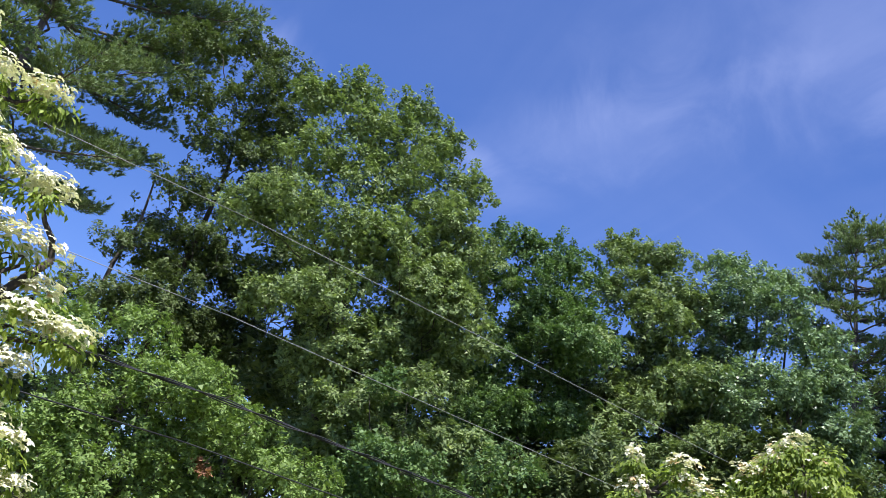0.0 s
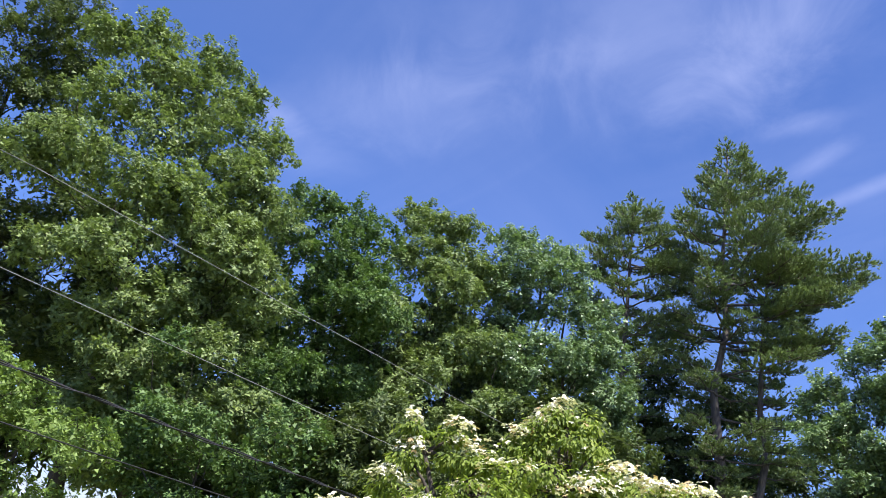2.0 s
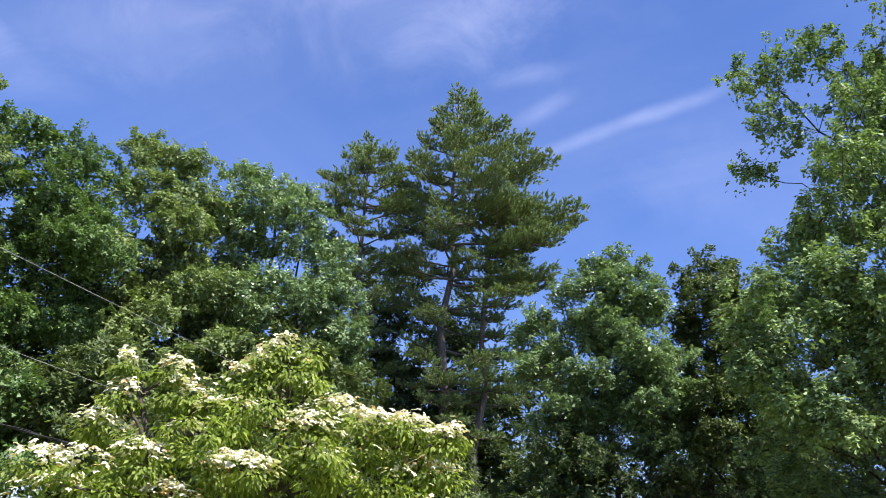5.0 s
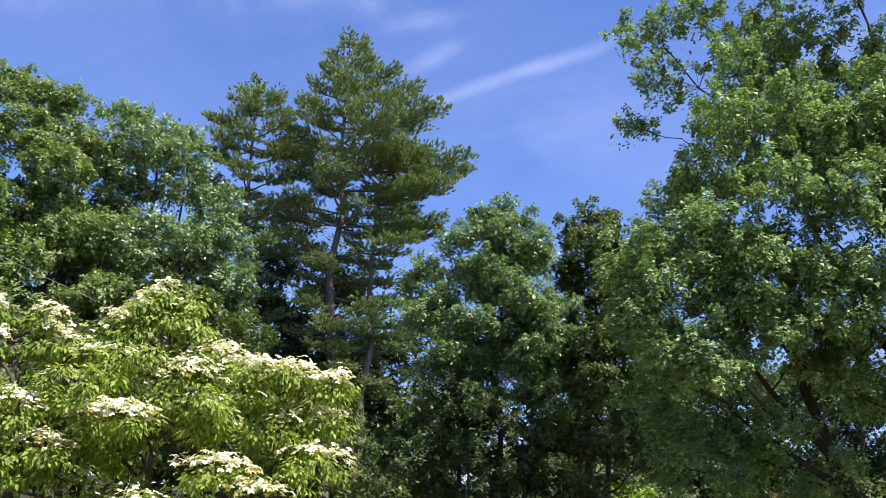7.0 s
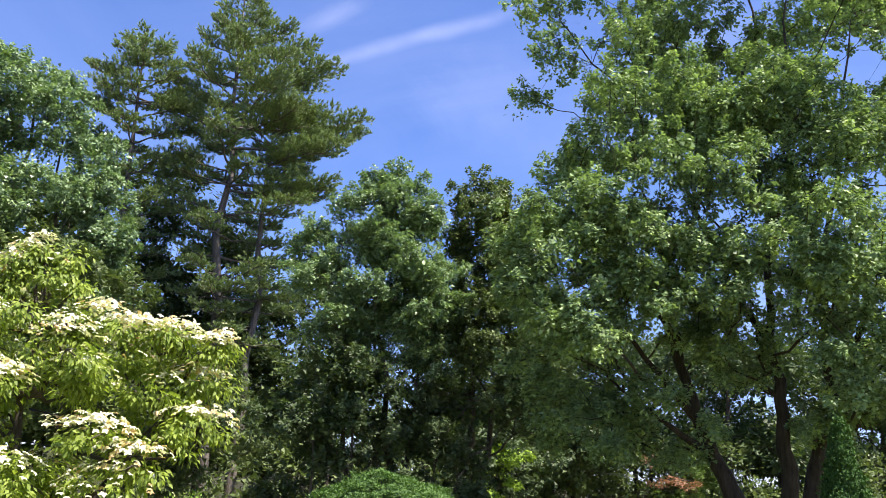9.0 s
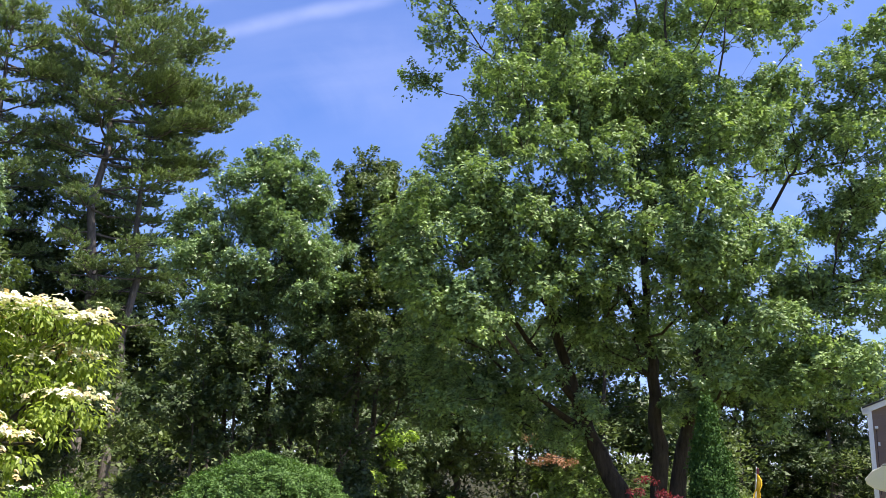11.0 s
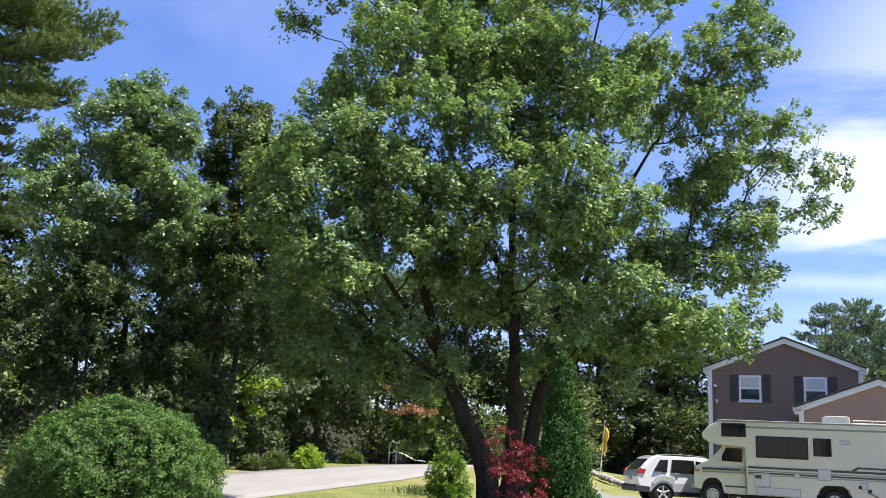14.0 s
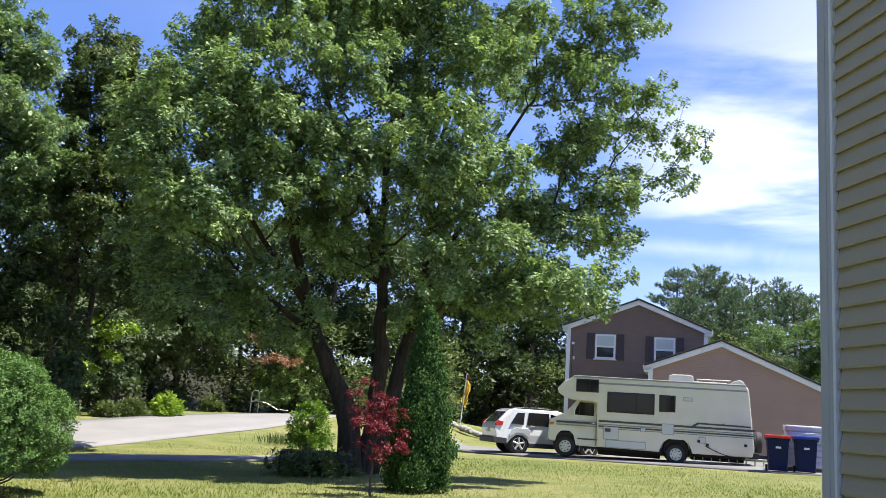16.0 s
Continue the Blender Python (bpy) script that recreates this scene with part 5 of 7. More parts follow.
DD = 7.5
db = flat_at(-21, DD + 0.3)
dogwood("dogwood_tree", "flowering kousa dogwood with creamy white bracts in tiers", 91, db,
        [[(db[0], db[1], rise(*db) - 0.05), tuple(spot(-21, 2, DD)), tuple(spot(-21.3, 14.5, DD))], [(db[0] - 0.1, db[1], rise(*db) - 0.05), tuple(spot(-25, 0, DD)), tuple(spot(-30, 11, DD))],
         [(db[0] + 0.1, db[1], rise(*db) - 0.05), tuple(spot(-17, 0, DD)), tuple(spot(-12, 9, DD))]],
        [(-21.6, 14.95, DD, 0.08, 0.08, 0.8), (-22.3, 14.25, DD, 0.12, 0.08, 1.0), (-23.1, 13.55, DD, 0.12, 0.07, 1.0), (-24.2, 12.75, DD, 0.13, 0.06, 0.9), (-20, 14.55, DD, 0.11, 0.1, 0.0), (-20.8, 13.45, DD, 0.2, 0.14, 0.1),
         (-19.2, 12.95, DD, 0.17, 0.13, 0.0), (-22.6, 12.15, DD, 0.2, 0.12, 0.1), (-20.4, 11.55, DD, 0.24, 0.14, 0.2), (-25, 11.55, DD, 0.2, 0.1, 0.1), (-26.4, 10.95, DD, 0.16, 0.09, 0.3),
         (-28.1, 12.45, DD, 0.13, 0.08, 0.9), (-27.7, 11.35, DD, 0.14, 0.07, 1.0), (-31.1, 12.55, DD, 0.07, 0.07, 1.0), (-30.9, 10.65, DD, 0.13, 0.08, 1.0), (-32.2, 8.75, DD, 0.16, 0.08, 0.9),
         (-34.6, 6.15, DD, 0.2, 0.1, 1.0), (-17.7, 11.25, DD - 0.1, 0.18, 0.08, 1.0), (-15.9, 10.65, DD - 0.2, 0.2, 0.08, 1.0), (-14.4, 10.55, DD - 0.2, 0.18, 0.08, 1.0), (-12.9, 10.75, DD - 0.2, 0.15, 0.07, 1.1),
         (-11.3, 10.05, DD - 0.2, 0.17, 0.07, 0.9), (-10.2, 10.45, DD - 0.2, 0.1, 0.06, 1.0), (-11.3, 7.95, DD - 0.1, 0.2, 0.07, 0.8), (-11.3, 5.35, DD - 0.3, 0.26, 0.08, 0.9), (-13.7, 6.85, DD - 0.3, 0.28, 0.12, 0.15),
         (-23, 7.05, DD - 0.6, 0.24, 0.09, 1.2), (-25, 6.75, DD - 0.5, 0.14, 0.07, 0.8), (-29.3, 7.15, DD - 0.5, 0.2, 0.08, 1.0), (-27, 5.05, DD - 0.5, 0.18, 0.07, 1.0), (-17.2, 4.25, DD - 0.6, 0.28, 0.1, 1.0),
         (-14.7, 2.85, DD - 0.6, 0.24, 0.1, 0.8), (-19.7, 9.45, DD - 0.1, 0.26, 0.12, 1.0), (-19.4, 10.25, DD, 0.18, 0.08, 0.7)],
        [(-20.9, 8.55, DD, 6.0, 2.6, 0.6, 18, 0.26), (-22.4, 2.75, DD, 11, 3.6, 0.6, 26, 0.3), (-28.4, 6.05, DD, 5, 2.6, 0.5, 12, 0.26), (-13.9, 7.55, DD, 3.2, 2.0, 0.4, 8, 0.24)], 0.05, pink=0.12, flowers=0.25, dens=64, per=60, bloom=560)
DL = 5.4
lb = flat_at(-79, DL)
dogwood("dogwood_tree", "nearer flowering dogwood with rows of white bracts", 92, lb,
        [[(lb[0], lb[1], rise(*lb) - 0.05), tuple(spot(-79, 8, DL)), tuple(spot(-80, 26, DL))], [(lb[0], lb[1], rise(*lb) - 0.05), tuple(spot(-76, 5, DL)), tuple(spot(-70, 15, DL))]],
        [(-74.1, 23.4, DL, 0.12, 0.04), (-77.2, 23.3, DL, 0.16, 0.05), (-72, 18.3, DL, 0.17, 0.05), (-75.7, 19, DL, 0.23, 0.06), (-71.5, 14.7, DL, 0.20, 0.06), (-74.7, 15.3, DL, 0.23, 0.07), (-70.2, 12.7, DL, 0.12, 0.04),
         (-67.7, 10.8, DL, 0.16, 0.05), (-70.7, 10.8, DL, 0.22, 0.07), (-74.2, 11.5, DL, 0.23, 0.07), (-70.5, 8.1, DL, 0.17, 0.06), (-73.3, 8, DL, 0.23, 0.07), (-69, 4.3, DL, 0.14, 0.05), (-71.7, 5, DL, 0.23, 0.07),
         (-67.5, 2.1, DL, 0.11, 0.04), (-70.3, 1, DL, 0.23, 0.07), (-79.1, 25.5, DL, 0.08, 0.04), (-77.2, 20.7, DL, 0.12, 0.04)],
        [(-83.2, 13.5, DL + 0.3, 5, 12, 0.5, 30, 0.32)], 0.06, pink=0.02, flowers=0.7, bloom=760, per=34)


# ---- shrubs ----
def shrub(name, label, seed, az, dist, top, half, mat, length, dens=60, per=40, rc=0.14, category="shrub", squash=0.75, group="", low=0.0, width=0.6, small=True):
    """A rounded shrub: short stems and a dome of leaves reaching the ground."""
    rng = np.random.default_rng(seed)
    x, y = flat_at(az, dist)
    z = rise(x, y)
    ob = thing(name, label, category, (x, y, z), group)
    acc = ([], [])
    lobes = []
    k = 16
    for i in range(k):
        t = 2.399 * i
        q = math.sqrt((i + 0.5) / k)
        h = top * (1 - 0.62 * q ** 2.2) * rng.uniform(0.92, 1.04)
        r = half * 0.42
        c = np.array((x + math.cos(t) * q * half * 0.78, y + math.sin(t) * q * half * 0.78, z + max(h - r * squash, r * 0.5 + low)))
        lobes.append((c, r, r * squash))
        lobes.append((c * (1, 1, 0) + np.array((0, 0, z + max(low, (h - r) * 0.45))), r, r))
        tube(acc, wander(rng, (x + rng.normal(0, 0.06), y + rng.normal(0, 0.06), z - 0.05), c, 4, 0.05), 0.02, 0.006, 5)
    cen, heart, size = clumps(rng, lobes, dens, rc)
    hang(mesh_ob("stems", *acc, BARK, smooth=True), ob)
    hang(leaves_ob("leaves", foliage(rng, cen, heart, size, per, length, width, droop=0.0, flat=0.9, small=small), mat), ob)
    return ob


def dome_shrub(label, seed, az, dist, top, half):
    """A big close-grown shrub: a lumpy dome of small leafy shoots over dark inner twigs."""
    rng = np.random.default_rng(seed)
    x, y = flat_at(az, dist)
    z = rise(x, y)
    ob = thing("boxwood_shrub", label, "shrub", (x, y, z))
    n = 3400
    d = unit(rng.normal(0, 1, (n, 3)))
    d[:, 2] = np.where(d[:, 2] < -0.6, -d[:, 2], d[:, 2])
    d = unit(d)
    lump = np.array([0.11 * noise.noise(Vector(q * 2.3)) + 0.07 * noise.noise(Vector(q * 6.0 + np.array((9, 0, 0)))) for q in d])
    f = (0.95 + lump) * (1 - 0.16 * rng.random(n) ** 2)
    mid = z + top * 0.45
    cen = np.array((x, y, mid)) + d * f[:, None] * np.array((half, half, top * 0.56))
    cen[:, 2] = np.maximum(cen[:, 2], z + 0.06)
    acc = ([], [])
    for c in cen[::24]:
        tapered(acc, wander(rng, (x + rng.normal(0, 0.12), y + rng.normal(0, 0.12), z - 0.05), c, 5, 0.05), [0.025, 0.018, 0.012, 0.008, 0.004], 5)
    hang(mesh_ob("stems", *acc, BARK, smooth=True), ob)
    leaves = shoots(rng, cen, d + np.array((0, 0, 0.6)) + rng.normal(0, 0.3, cen.shape), 28, 0.11, 0.04, 0.65, 0.0, True)
    inner = np.array((x, y, mid)) + d * (f * rng.uniform(0.55, 0.85, n))[:, None] * np.array((half, half, top * 0.56))
    shade = shoots(rng, inner, rng.normal(0, 1, inner.shape), 4, 0.1, 0.075, 0.7, 0.0, True)
    hang(leaves_ob("leaves", np.concatenate([leaves, shade]), HEDGE_LEAF), ob)
    return ob


dome_shrub("large rounded dark green shrub on the lawn", 101, 0.8, 14.2, 2.05, 1.56)
shrub("spruce_shrub", "low light green feathery shrub", 102, -11, 11.5, 1.62, 1.05, AZALEA_LEAF, 0.042, dens=90, per=66, rc=0.12)
shrub("azalea_shrub", "small bright green rounded shrub at the trunk's foot", 103, 20.7, 26.5, 1.72, 0.66, AZALEA_LEAF, 0.07, dens=110, per=50, rc=0.13, low=0.3)
shrub("azalea_shrub", "small yellow-green rounded shrub beside the street", 104, 12.0, 40, 0.95, 0.65, LIME_LEAF, 0.09, dens=60, per=40, rc=0.16)
shrub("barberry_shrub", "dark shrub at the foot of the maple", 105, 21.2, 19.2, 0.55, 0.95, OAK_DARK, 0.06, dens=60, per=40, rc=0.14)
for i, (az, d, h) in enumerate([(8.6, 39, 0.55), (10.0, 39.5, 0.7), (14.6, 46, 0.6)]):
    shrub("roadside_shrub", "low roadside shrub beyond the street", 106 + i, az, d, h, 0.6, OAK_DARK, 0.1, dens=40, per=36, rc=0.2, group="shrubs along the street")
broadleaf("japanese_maple_tree", "small red-leaved maple in front of the arborvitae", 121, flat_at(24.9, 14.8), [straight(24.9, 14.8, 1.2, 24.6)],
          [(24.0, 1.9, 14.8, 0.2, 0.1), (23.3, 1.2, 14.7, 0.18, 0.08), (25.0, 1.0, 14.8, 0.24, 0.12), (26.3, 0.0, 14.8, 0.2, 0.1), (24.2, -0.4, 14.7, 0.3, 0.14), (25.8, -1.2, 14.8, 0.28, 0.12), (24.4, -2.0, 14.7, 0.25, 0.12),
           (26.6, -2.2, 14.8, 0.15, 0.08), (25.2, -2.9, 14.8, 0.2, 0.1)], [(24.8, 0.2, 14.8, 1.5, 1.9, 0.35, 11, 0.15), (25.5, -1.8, 14.8, 1.4, 1.3, 0.35, 8, 0.15)], RED_LEAF, core=0.2, dens=190, rc=0.09, per=34, length=0.042, width=0.6, trunk_r=0.025, droop=0.5, flat=0.5)


def arborvitae(name, label, seed, az, dist, top, half):
    """A narrow cone of upright fans of scale leaves."""
    rng = np.random.default_rng(seed)
    x, y = flat_at(az, dist)
    g = rise(x, y)
    ob = thing(name, label, "tree", (x, y, g))
    acc = ([], [])
    tube(acc, [(x, y, g - 0.1), (x, y, g + top * 0.5), (x, y, g + top * 0.97)], 0.06, 0.01, 6)
    n = 1500
    f = rng.random(n) ** 1.35
    t = rng.uniform(0, 2 * math.pi, n)
    r = half * np.clip((1 - f) ** 0.8 * (0.75 + 0.25 * np.minimum(1, f * 8)), 0.03, 1) 
    lump = np.array([noise.noise((math.cos(a) * 1.6, math.sin(a) * 1.6, b * 6.5)) + 0.5 * noise.noise((math.cos(a) * 4, math.sin(a) * 4, b * 17)) for a, b in zip(t, f)])
    r = r * (1 + 0.5 * lump) * rng.uniform(0.86, 1.05, n)
    cen = np.stack([x + np.cos(t) * r, y + np.sin(t) * r, g + 0.08 + f * (top - 0.15)], 1)
    heart = np.stack([np.full(n, x), np.full(n, y), cen[:, 2] - 0.3], 1)
    per = 38
    c, h = np.repeat(cen, per, 0), np.repeat(heart, per, 0)
    pos = c + rng.normal(0, 1, c.shape) * (0.045, 0.045, 0.08)
    axis = unit(c - h) * 0.5 + np.array((0, 0, 0.9)) + rng.normal(0, 0.35, c.shape)
    L = rng.uniform(0.045, 0.085, len(pos))
    hang(mesh_ob("trunk", *acc, BARK), ob)
    blade = leaf_quads(rng, pos, axis, unit(c - h) + rng.normal(0, 0.5, c.shape), L, L * 0.6)
    hang(tris_ob("crown", blade[:, 1:], THUJA), ob)
    return ob


arborvitae("arborvitae_tree", "narrow pointed arborvitae beside the red maple", 131, 27.75, 16.0, 3.15, 0.58)
broadleaf("dying_shrub_tree", "shrubby green tree with rust-brown dead leaves beyond the street", 132, flat_at(19.0, 49), [straight(19.0, 49, 2.4), straight(18.5, 49, 2)],
          [(19.3, 2.0, 48.5, 1.0, 0.8), (20.3, 1.0, 48.5, 0.9, 0.8), (18.6, 0.8, 48.5, 0.9, 0.7), (20.0, 2.9, 49, 0.9, 0.7), (17.7, 1.8, 49, 0.7, 0.6), (21.2, 1.9, 49, 0.8, 0.7), (19.2, 4.1, 48.6, 0.9, 0.7), (20.7, 3.5, 48.6, 0.9, 0.7), (17.7, 0.7, 48.2, 0.8, 0.6)], [], SHRUB_LEAF, dens=20, rc=0.4, per=50, length=0.16, width=0.8, trunk_r=0.06)
rng_r = np.random.default_rng(133)
cen_r, heart_r, size_r = clumps(rng_r, lobe_list(rng_r, [(18.5, 3.0, 47.2, 0.9, 0.5), (17.5, 2.9, 47.2, 0.6, 0.4), (17.0, 4.1, 47.4, 0.5, 0.55), (19.3, 2.8, 47.2, 0.55, 0.35)], []), 28, 0.3)
hang(leaves_ob("dead_leaves", foliage(rng_r, cen_r, heart_r, size_r, 34, 0.13, 0.6, core=0), RUST_LEAF), bpy.data.objects["dying_shrub_tree"], "rust-brown dead leaves")

# ---- overhead wires ----
def wire(label, d0, height, radius, mat, sag=0.25, lead=12.4, strands=0):
    """A wire on its poles: two spans that hang a little, at a distance d0 to the left along the bearing lead."""
    way = np.array((math.sin(radians(lead)), math.cos(radians(lead)), 0.0))
    foot = np.array((-way[1], way[0], 0.0)) * d0
    acc = ([], [])
    for s0 in (-35, 5):
        pts = []
        for i in range(17):
            t = i / 16
            p = foot + way * (s0 + 40 * t)
            v = LEVEL.to_3x3() @ Vector((p[0], p[1], height - EYE - sag * math.sin(math.pi * t)))
            pts.append((v.x, v.y, v.z + EYE))
        tube(acc, pts, radius, radius, 6)
        if strands:
            a, b = np.array(pts[0]), np.array(pts[-1])
            for k in range(strands):
                line = []
                for i in range(241):
                    t = i / 240 * 16
                    j = min(int(t), 15)
                    p = np.array(pts[j]) * (1 - t + j) + np.array(pts[j + 1]) * (t - j)
                    w = 2 * math.pi * (i / 12 + k / strands)
                    q = radius * (2.0 + 0.8 * math.sin(i * 0.23 + k * 2))
                    line.append(p + np.array((q * math.cos(w), 0, q * math.sin(w))))
                tube(acc, line, radius * 0.62, radius * 0.62, 4)
    ob = mesh_ob("overhead_wire", *acc, mat, smooth=True)
    return tagged(ob, label, "wire", group="overhead wires")


WIRE = surface("wire_jacket", (0.03, 0.03, 0.033), 0.6, vary=0.2, spec=0.2)
WIRE_BARE = surface("bare_wire", (0.26, 0.26, 0.26), 0.5, metal=0.0, vary=0.1)
wire("thin overhead power wire", 14, 7.2, 0.007, WIRE_BARE)
wire("thin overhead wire below the power wire", 14, 5.45, 0.007, WIRE_BARE)
wire("black bundle of twisted telephone cables", 14, 4.1, 0.015, WIRE, strands=2)
wire("thin black cable lowest on the poles", 14, 3.27, 0.012, WIRE)


acc = ([], [])
tube(acc, [spot(12.6 + 0.75 * i, 3.75 - 0.09 * i + 0.004 * i * i, 45) for i in range(10)], 0.012, 0.012, 5)
tagged(mesh_ob("service_wire", *acc, WIRE, smooth=True), "thin dark service wire sagging beyond the street", "wire")


def tuft(az, dist):
    """A clump of upright sword-shaped leaves."""
    rng = np.random.default_rng(141)
    x, y = flat_at(az, dist)
    ob = thing("iris_clump", "clump of pale upright iris leaves on the lawn", "plant", (x, y, rise(x, y)))
    n = 240
    p = np.stack([x + rng.normal(0, 0.4, n), y + rng.normal(0, 0.3, n), np.full(n, rise(x, y) - 0.02)], 1)
    axis = np.stack([rng.normal(0, 0.22, n), rng.normal(0, 0.22, n), np.ones(n)], 1)
    L = rng.uniform(0.2, 0.45, n)
    hang(quads_ob("leaves", leaf_quads(rng, p, axis, rng.normal(0, 1, (n, 3)), L, np.full(n, 0.03)), IRIS), ob)


IRIS = leafy("iris_leaf", (0.128, 0.176, 0.064), (0.256, 0.304, 0.144), through_light=0.25)
tuft(19.2, 31)
# ---- buildings ----
# BROWN lightened: bounce from the motorhome's roof is put into the garage's colour
BOUNCE_BROWN = surface("bounce_lit_brown_siding", (0.37, 0.245, 0.172), 0.55, vary=0.1, scale=0.8)
BROWN = surface("brown_siding", (0.186, 0.125, 0.088), 0.55, vary=0.12, scale=0.8)
TAN = surface("tan_siding", (0.3735, 0.3237, 0.2365), 0.55, vary=0.1, scale=0.7, fine=60)
WHITE = surface("white_trim", (0.6876, 0.6966, 0.7057), 0.5, vary=0.06)
SHINGLE = surface("black_shingle", (0.035, 0.035, 0.038), 0.9, vary=0.3, scale=2, fine=50, bump=0.4)
SHUTTER = surface("dark_plum_shutter", (0.045, 0.03, 0.035), 0.5)
DARK = surface("dark_rubber_and_shadow", (0.018, 0.018, 0.018), 0.7, vary=0.3)
CHROME = surface("chrome", (0.6, 0.6, 0.6), 0.18, metal=1.0, vary=0.1)
BLIND = surface("pale_blind", (0.4565, 0.498, 0.4814), 0.7, vary=0.05)


def glass_mat(name, tint, rough=0.03):
    m = bpy.data.materials.new(name)
    n = Net(m)
    p = n.node("BsdfPrincipled", Base_Color=(*tint, 1), Roughness=rough)
    p.inputs["Specular IOR Level"].default_value = 0.35
    n.node("OutputMaterial", i0=p.outputs[0])
    return m


PANE = glass_mat("window_pane", (0.03, 0.035, 0.04))
TINTED = glass_mat("tinted_glass", (0.01, 0.01, 0.011), 0.08)


def clapboards(x0, x1, z0, z1, roof, step, out=0.016):
    """Lapped boards on the plane y = 0 under a roofline roof(x) -> z, each course a slanted strip with its own lower edge."""
    bm = bmesh.new()
    k = int((z1 - z0) / step)
    for i in range(k):
        a, b = z0 + i * step, z0 + (i + 1) * step
        lo, hi = x0, x1
        while lo < hi and roof(lo) < b:
            lo += 0.02
        while hi > lo and roof(hi) < b:
            hi -= 0.02
        if hi - lo < 0.05:
            break
        v = [bm.verts.new(p) for p in ((lo, -out, a), (hi, -out, a), (hi, -0.002, b), (lo, -0.002, b), (lo, 0.0, a), (hi, 0.0, a))]
        bm.faces.new((v[0], v[1], v[2], v[3]))
        bm.faces.new((v[4], v[5], v[1], v[0]))
    return bm


def gable_house(name, label, category, az, dist, face, left, right, eave_l, eave_r, peak, deep, boards, windows=(), base=0.25, peak_x=0.0, shutters=True, light=False):
    """A gable end that faces the yard: boarded wall, rakes, corner boards, roof slabs, windows with shutters."""
    h = stand(thing(name, label, category), az, dist, face)
    roof = lambda x: eave_l + (peak - eave_l) * (x - left) / (peak_x - left) if x < peak_x else peak + (eave_r - peak) * (x - peak_x) / (right - peak_x)
    part("wall", prism([(left, -0.1), (right, -0.1), (right, eave_r), (peak_x, peak), (left, eave_l)], 0.004, deep), BROWN, h)
    part("foundation", prism([(left - 0.02, -0.2), (right + 0.02, -0.2), (right + 0.02, base), (left - 0.02, base)], -0.03, 0.003), SHINGLE, h, "dark concrete foundation")
    part("siding", clapboards(left, right, base, peak, roof, 0.118, 0.032), boards, h, "brown lapped boards")
    for x, top in ((left, eave_l), (right, eave_r)):
        part("corner_board", box(x, -0.01, (base + top) / 2, 0.2, 0.08, top - base, 0.008, 1), WHITE, h, "white corner board")
    for xa, za, xb, zb in ((left - 0.28, eave_l - 0.28 * (peak - eave_l) / (peak_x - left), peak_x, peak), (peak_x, peak, right + 0.28, eave_r - 0.28 * (peak - eave_r) / (right - peak_x))):
        part("rake_board", prism([(xa, za - 0.13), (xb, zb - 0.13), (xb, zb + 0.12), (xa, za + 0.12)], -0.16, -0.02, 0.01, 1), WHITE, h, "white rake board")
        part("roof", prism([(xa, za + 0.12), (xb, zb + 0.12), (xb, zb + 0.2), (xa, za + 0.2)], -0.24, deep + 0.2, 0.01, 1), SHINGLE, h, "black shingle roof slope")
    for x, top, s in ((left, eave_l, -1), (right, eave_r, 1)):
        part("gutter", box(x + s * 0.26, deep / 2 - 0.1, top - 0.02, 0.16, deep, 0.16, 0.03), WHITE, h, "white gutter")
        part("eave_return", box(x + s * 0.12, -0.06, top - 0.12, 0.36, 0.2, 0.24, 0.02), WHITE, h, "white boxed eave return")
    for x, z, w, t in windows:
        win = part("window", box(x, -0.03, z, w + 0.1, 0.07, t + 0.1, 0.01, 1), WHITE, h, "white double-hung window, blind half down")
        part("pane", box(x, -0.068, z + t * 0.25, w * 0.9, 0.012, t * 0.42), BLIND, win, "upper sash with a pale blind")
        part("pane", box(x, -0.068, z - t * 0.25, w * 0.9, 0.012, t * 0.42), PANE, win, "dark lower sash")
        part("sill", box(x, -0.09, z - t / 2 - 0.08, w + 0.24, 0.1, 0.05, 0.008, 1), WHITE, win)
        if shutters:
            for s in (-1, 1):
                sh = part("shutter", box(x + s * (w / 2 + 0.29), -0.035, z, 0.38, 0.05, t + 0.16, 0.008, 1), SHUTTER, h, "dark plum shutter")
                for i in range(9):
                    part("slat", box(x + s * (w / 2 + 0.29), -0.066, z - t / 2 + 0.06 + i * t / 8.4, 0.29, 0.014, 0.07), SHUTTER, sh)
    if light:
        part("flood_light", box(left + 0.25, -0.1, eave_l - 0.85, 0.14, 0.16, 0.12, 0.03), WHITE, h, "white security light")
        part("conduit", rod([(left + 0.24, -0.04, eave_l - 0.9), (left + 0.22, -0.04, eave_l - 1.6), (left + 0.2, -0.04, 2.2)], 0.015), SHUTTER, h)
        part("meter_box", box(left + 0.3, -0.07, eave_l - 1.6, 0.08, 0.1, 0.16, 0.01), WHITE, h)
    return h


gable_house("house", "brown clapboard two-storey house with white trim", "house", 41.15, 46, 42.5, -3.5, 3.3, 6.05, 6.08, 7.42, 9.0, BROWN,
            [(-1.62, 5.1, 0.93, 1.16), (1.32, 5.06, 0.93, 1.16)], light=True)
gable_house("garage", "brown clapboard garage with a low white-trimmed gable", "garage", 46.3, 41.5, 43.5, -3.14, 5.6, 3.82, 2.55, 4.98, 8.0, BOUNCE_BROWN, peak_x=-0.08)


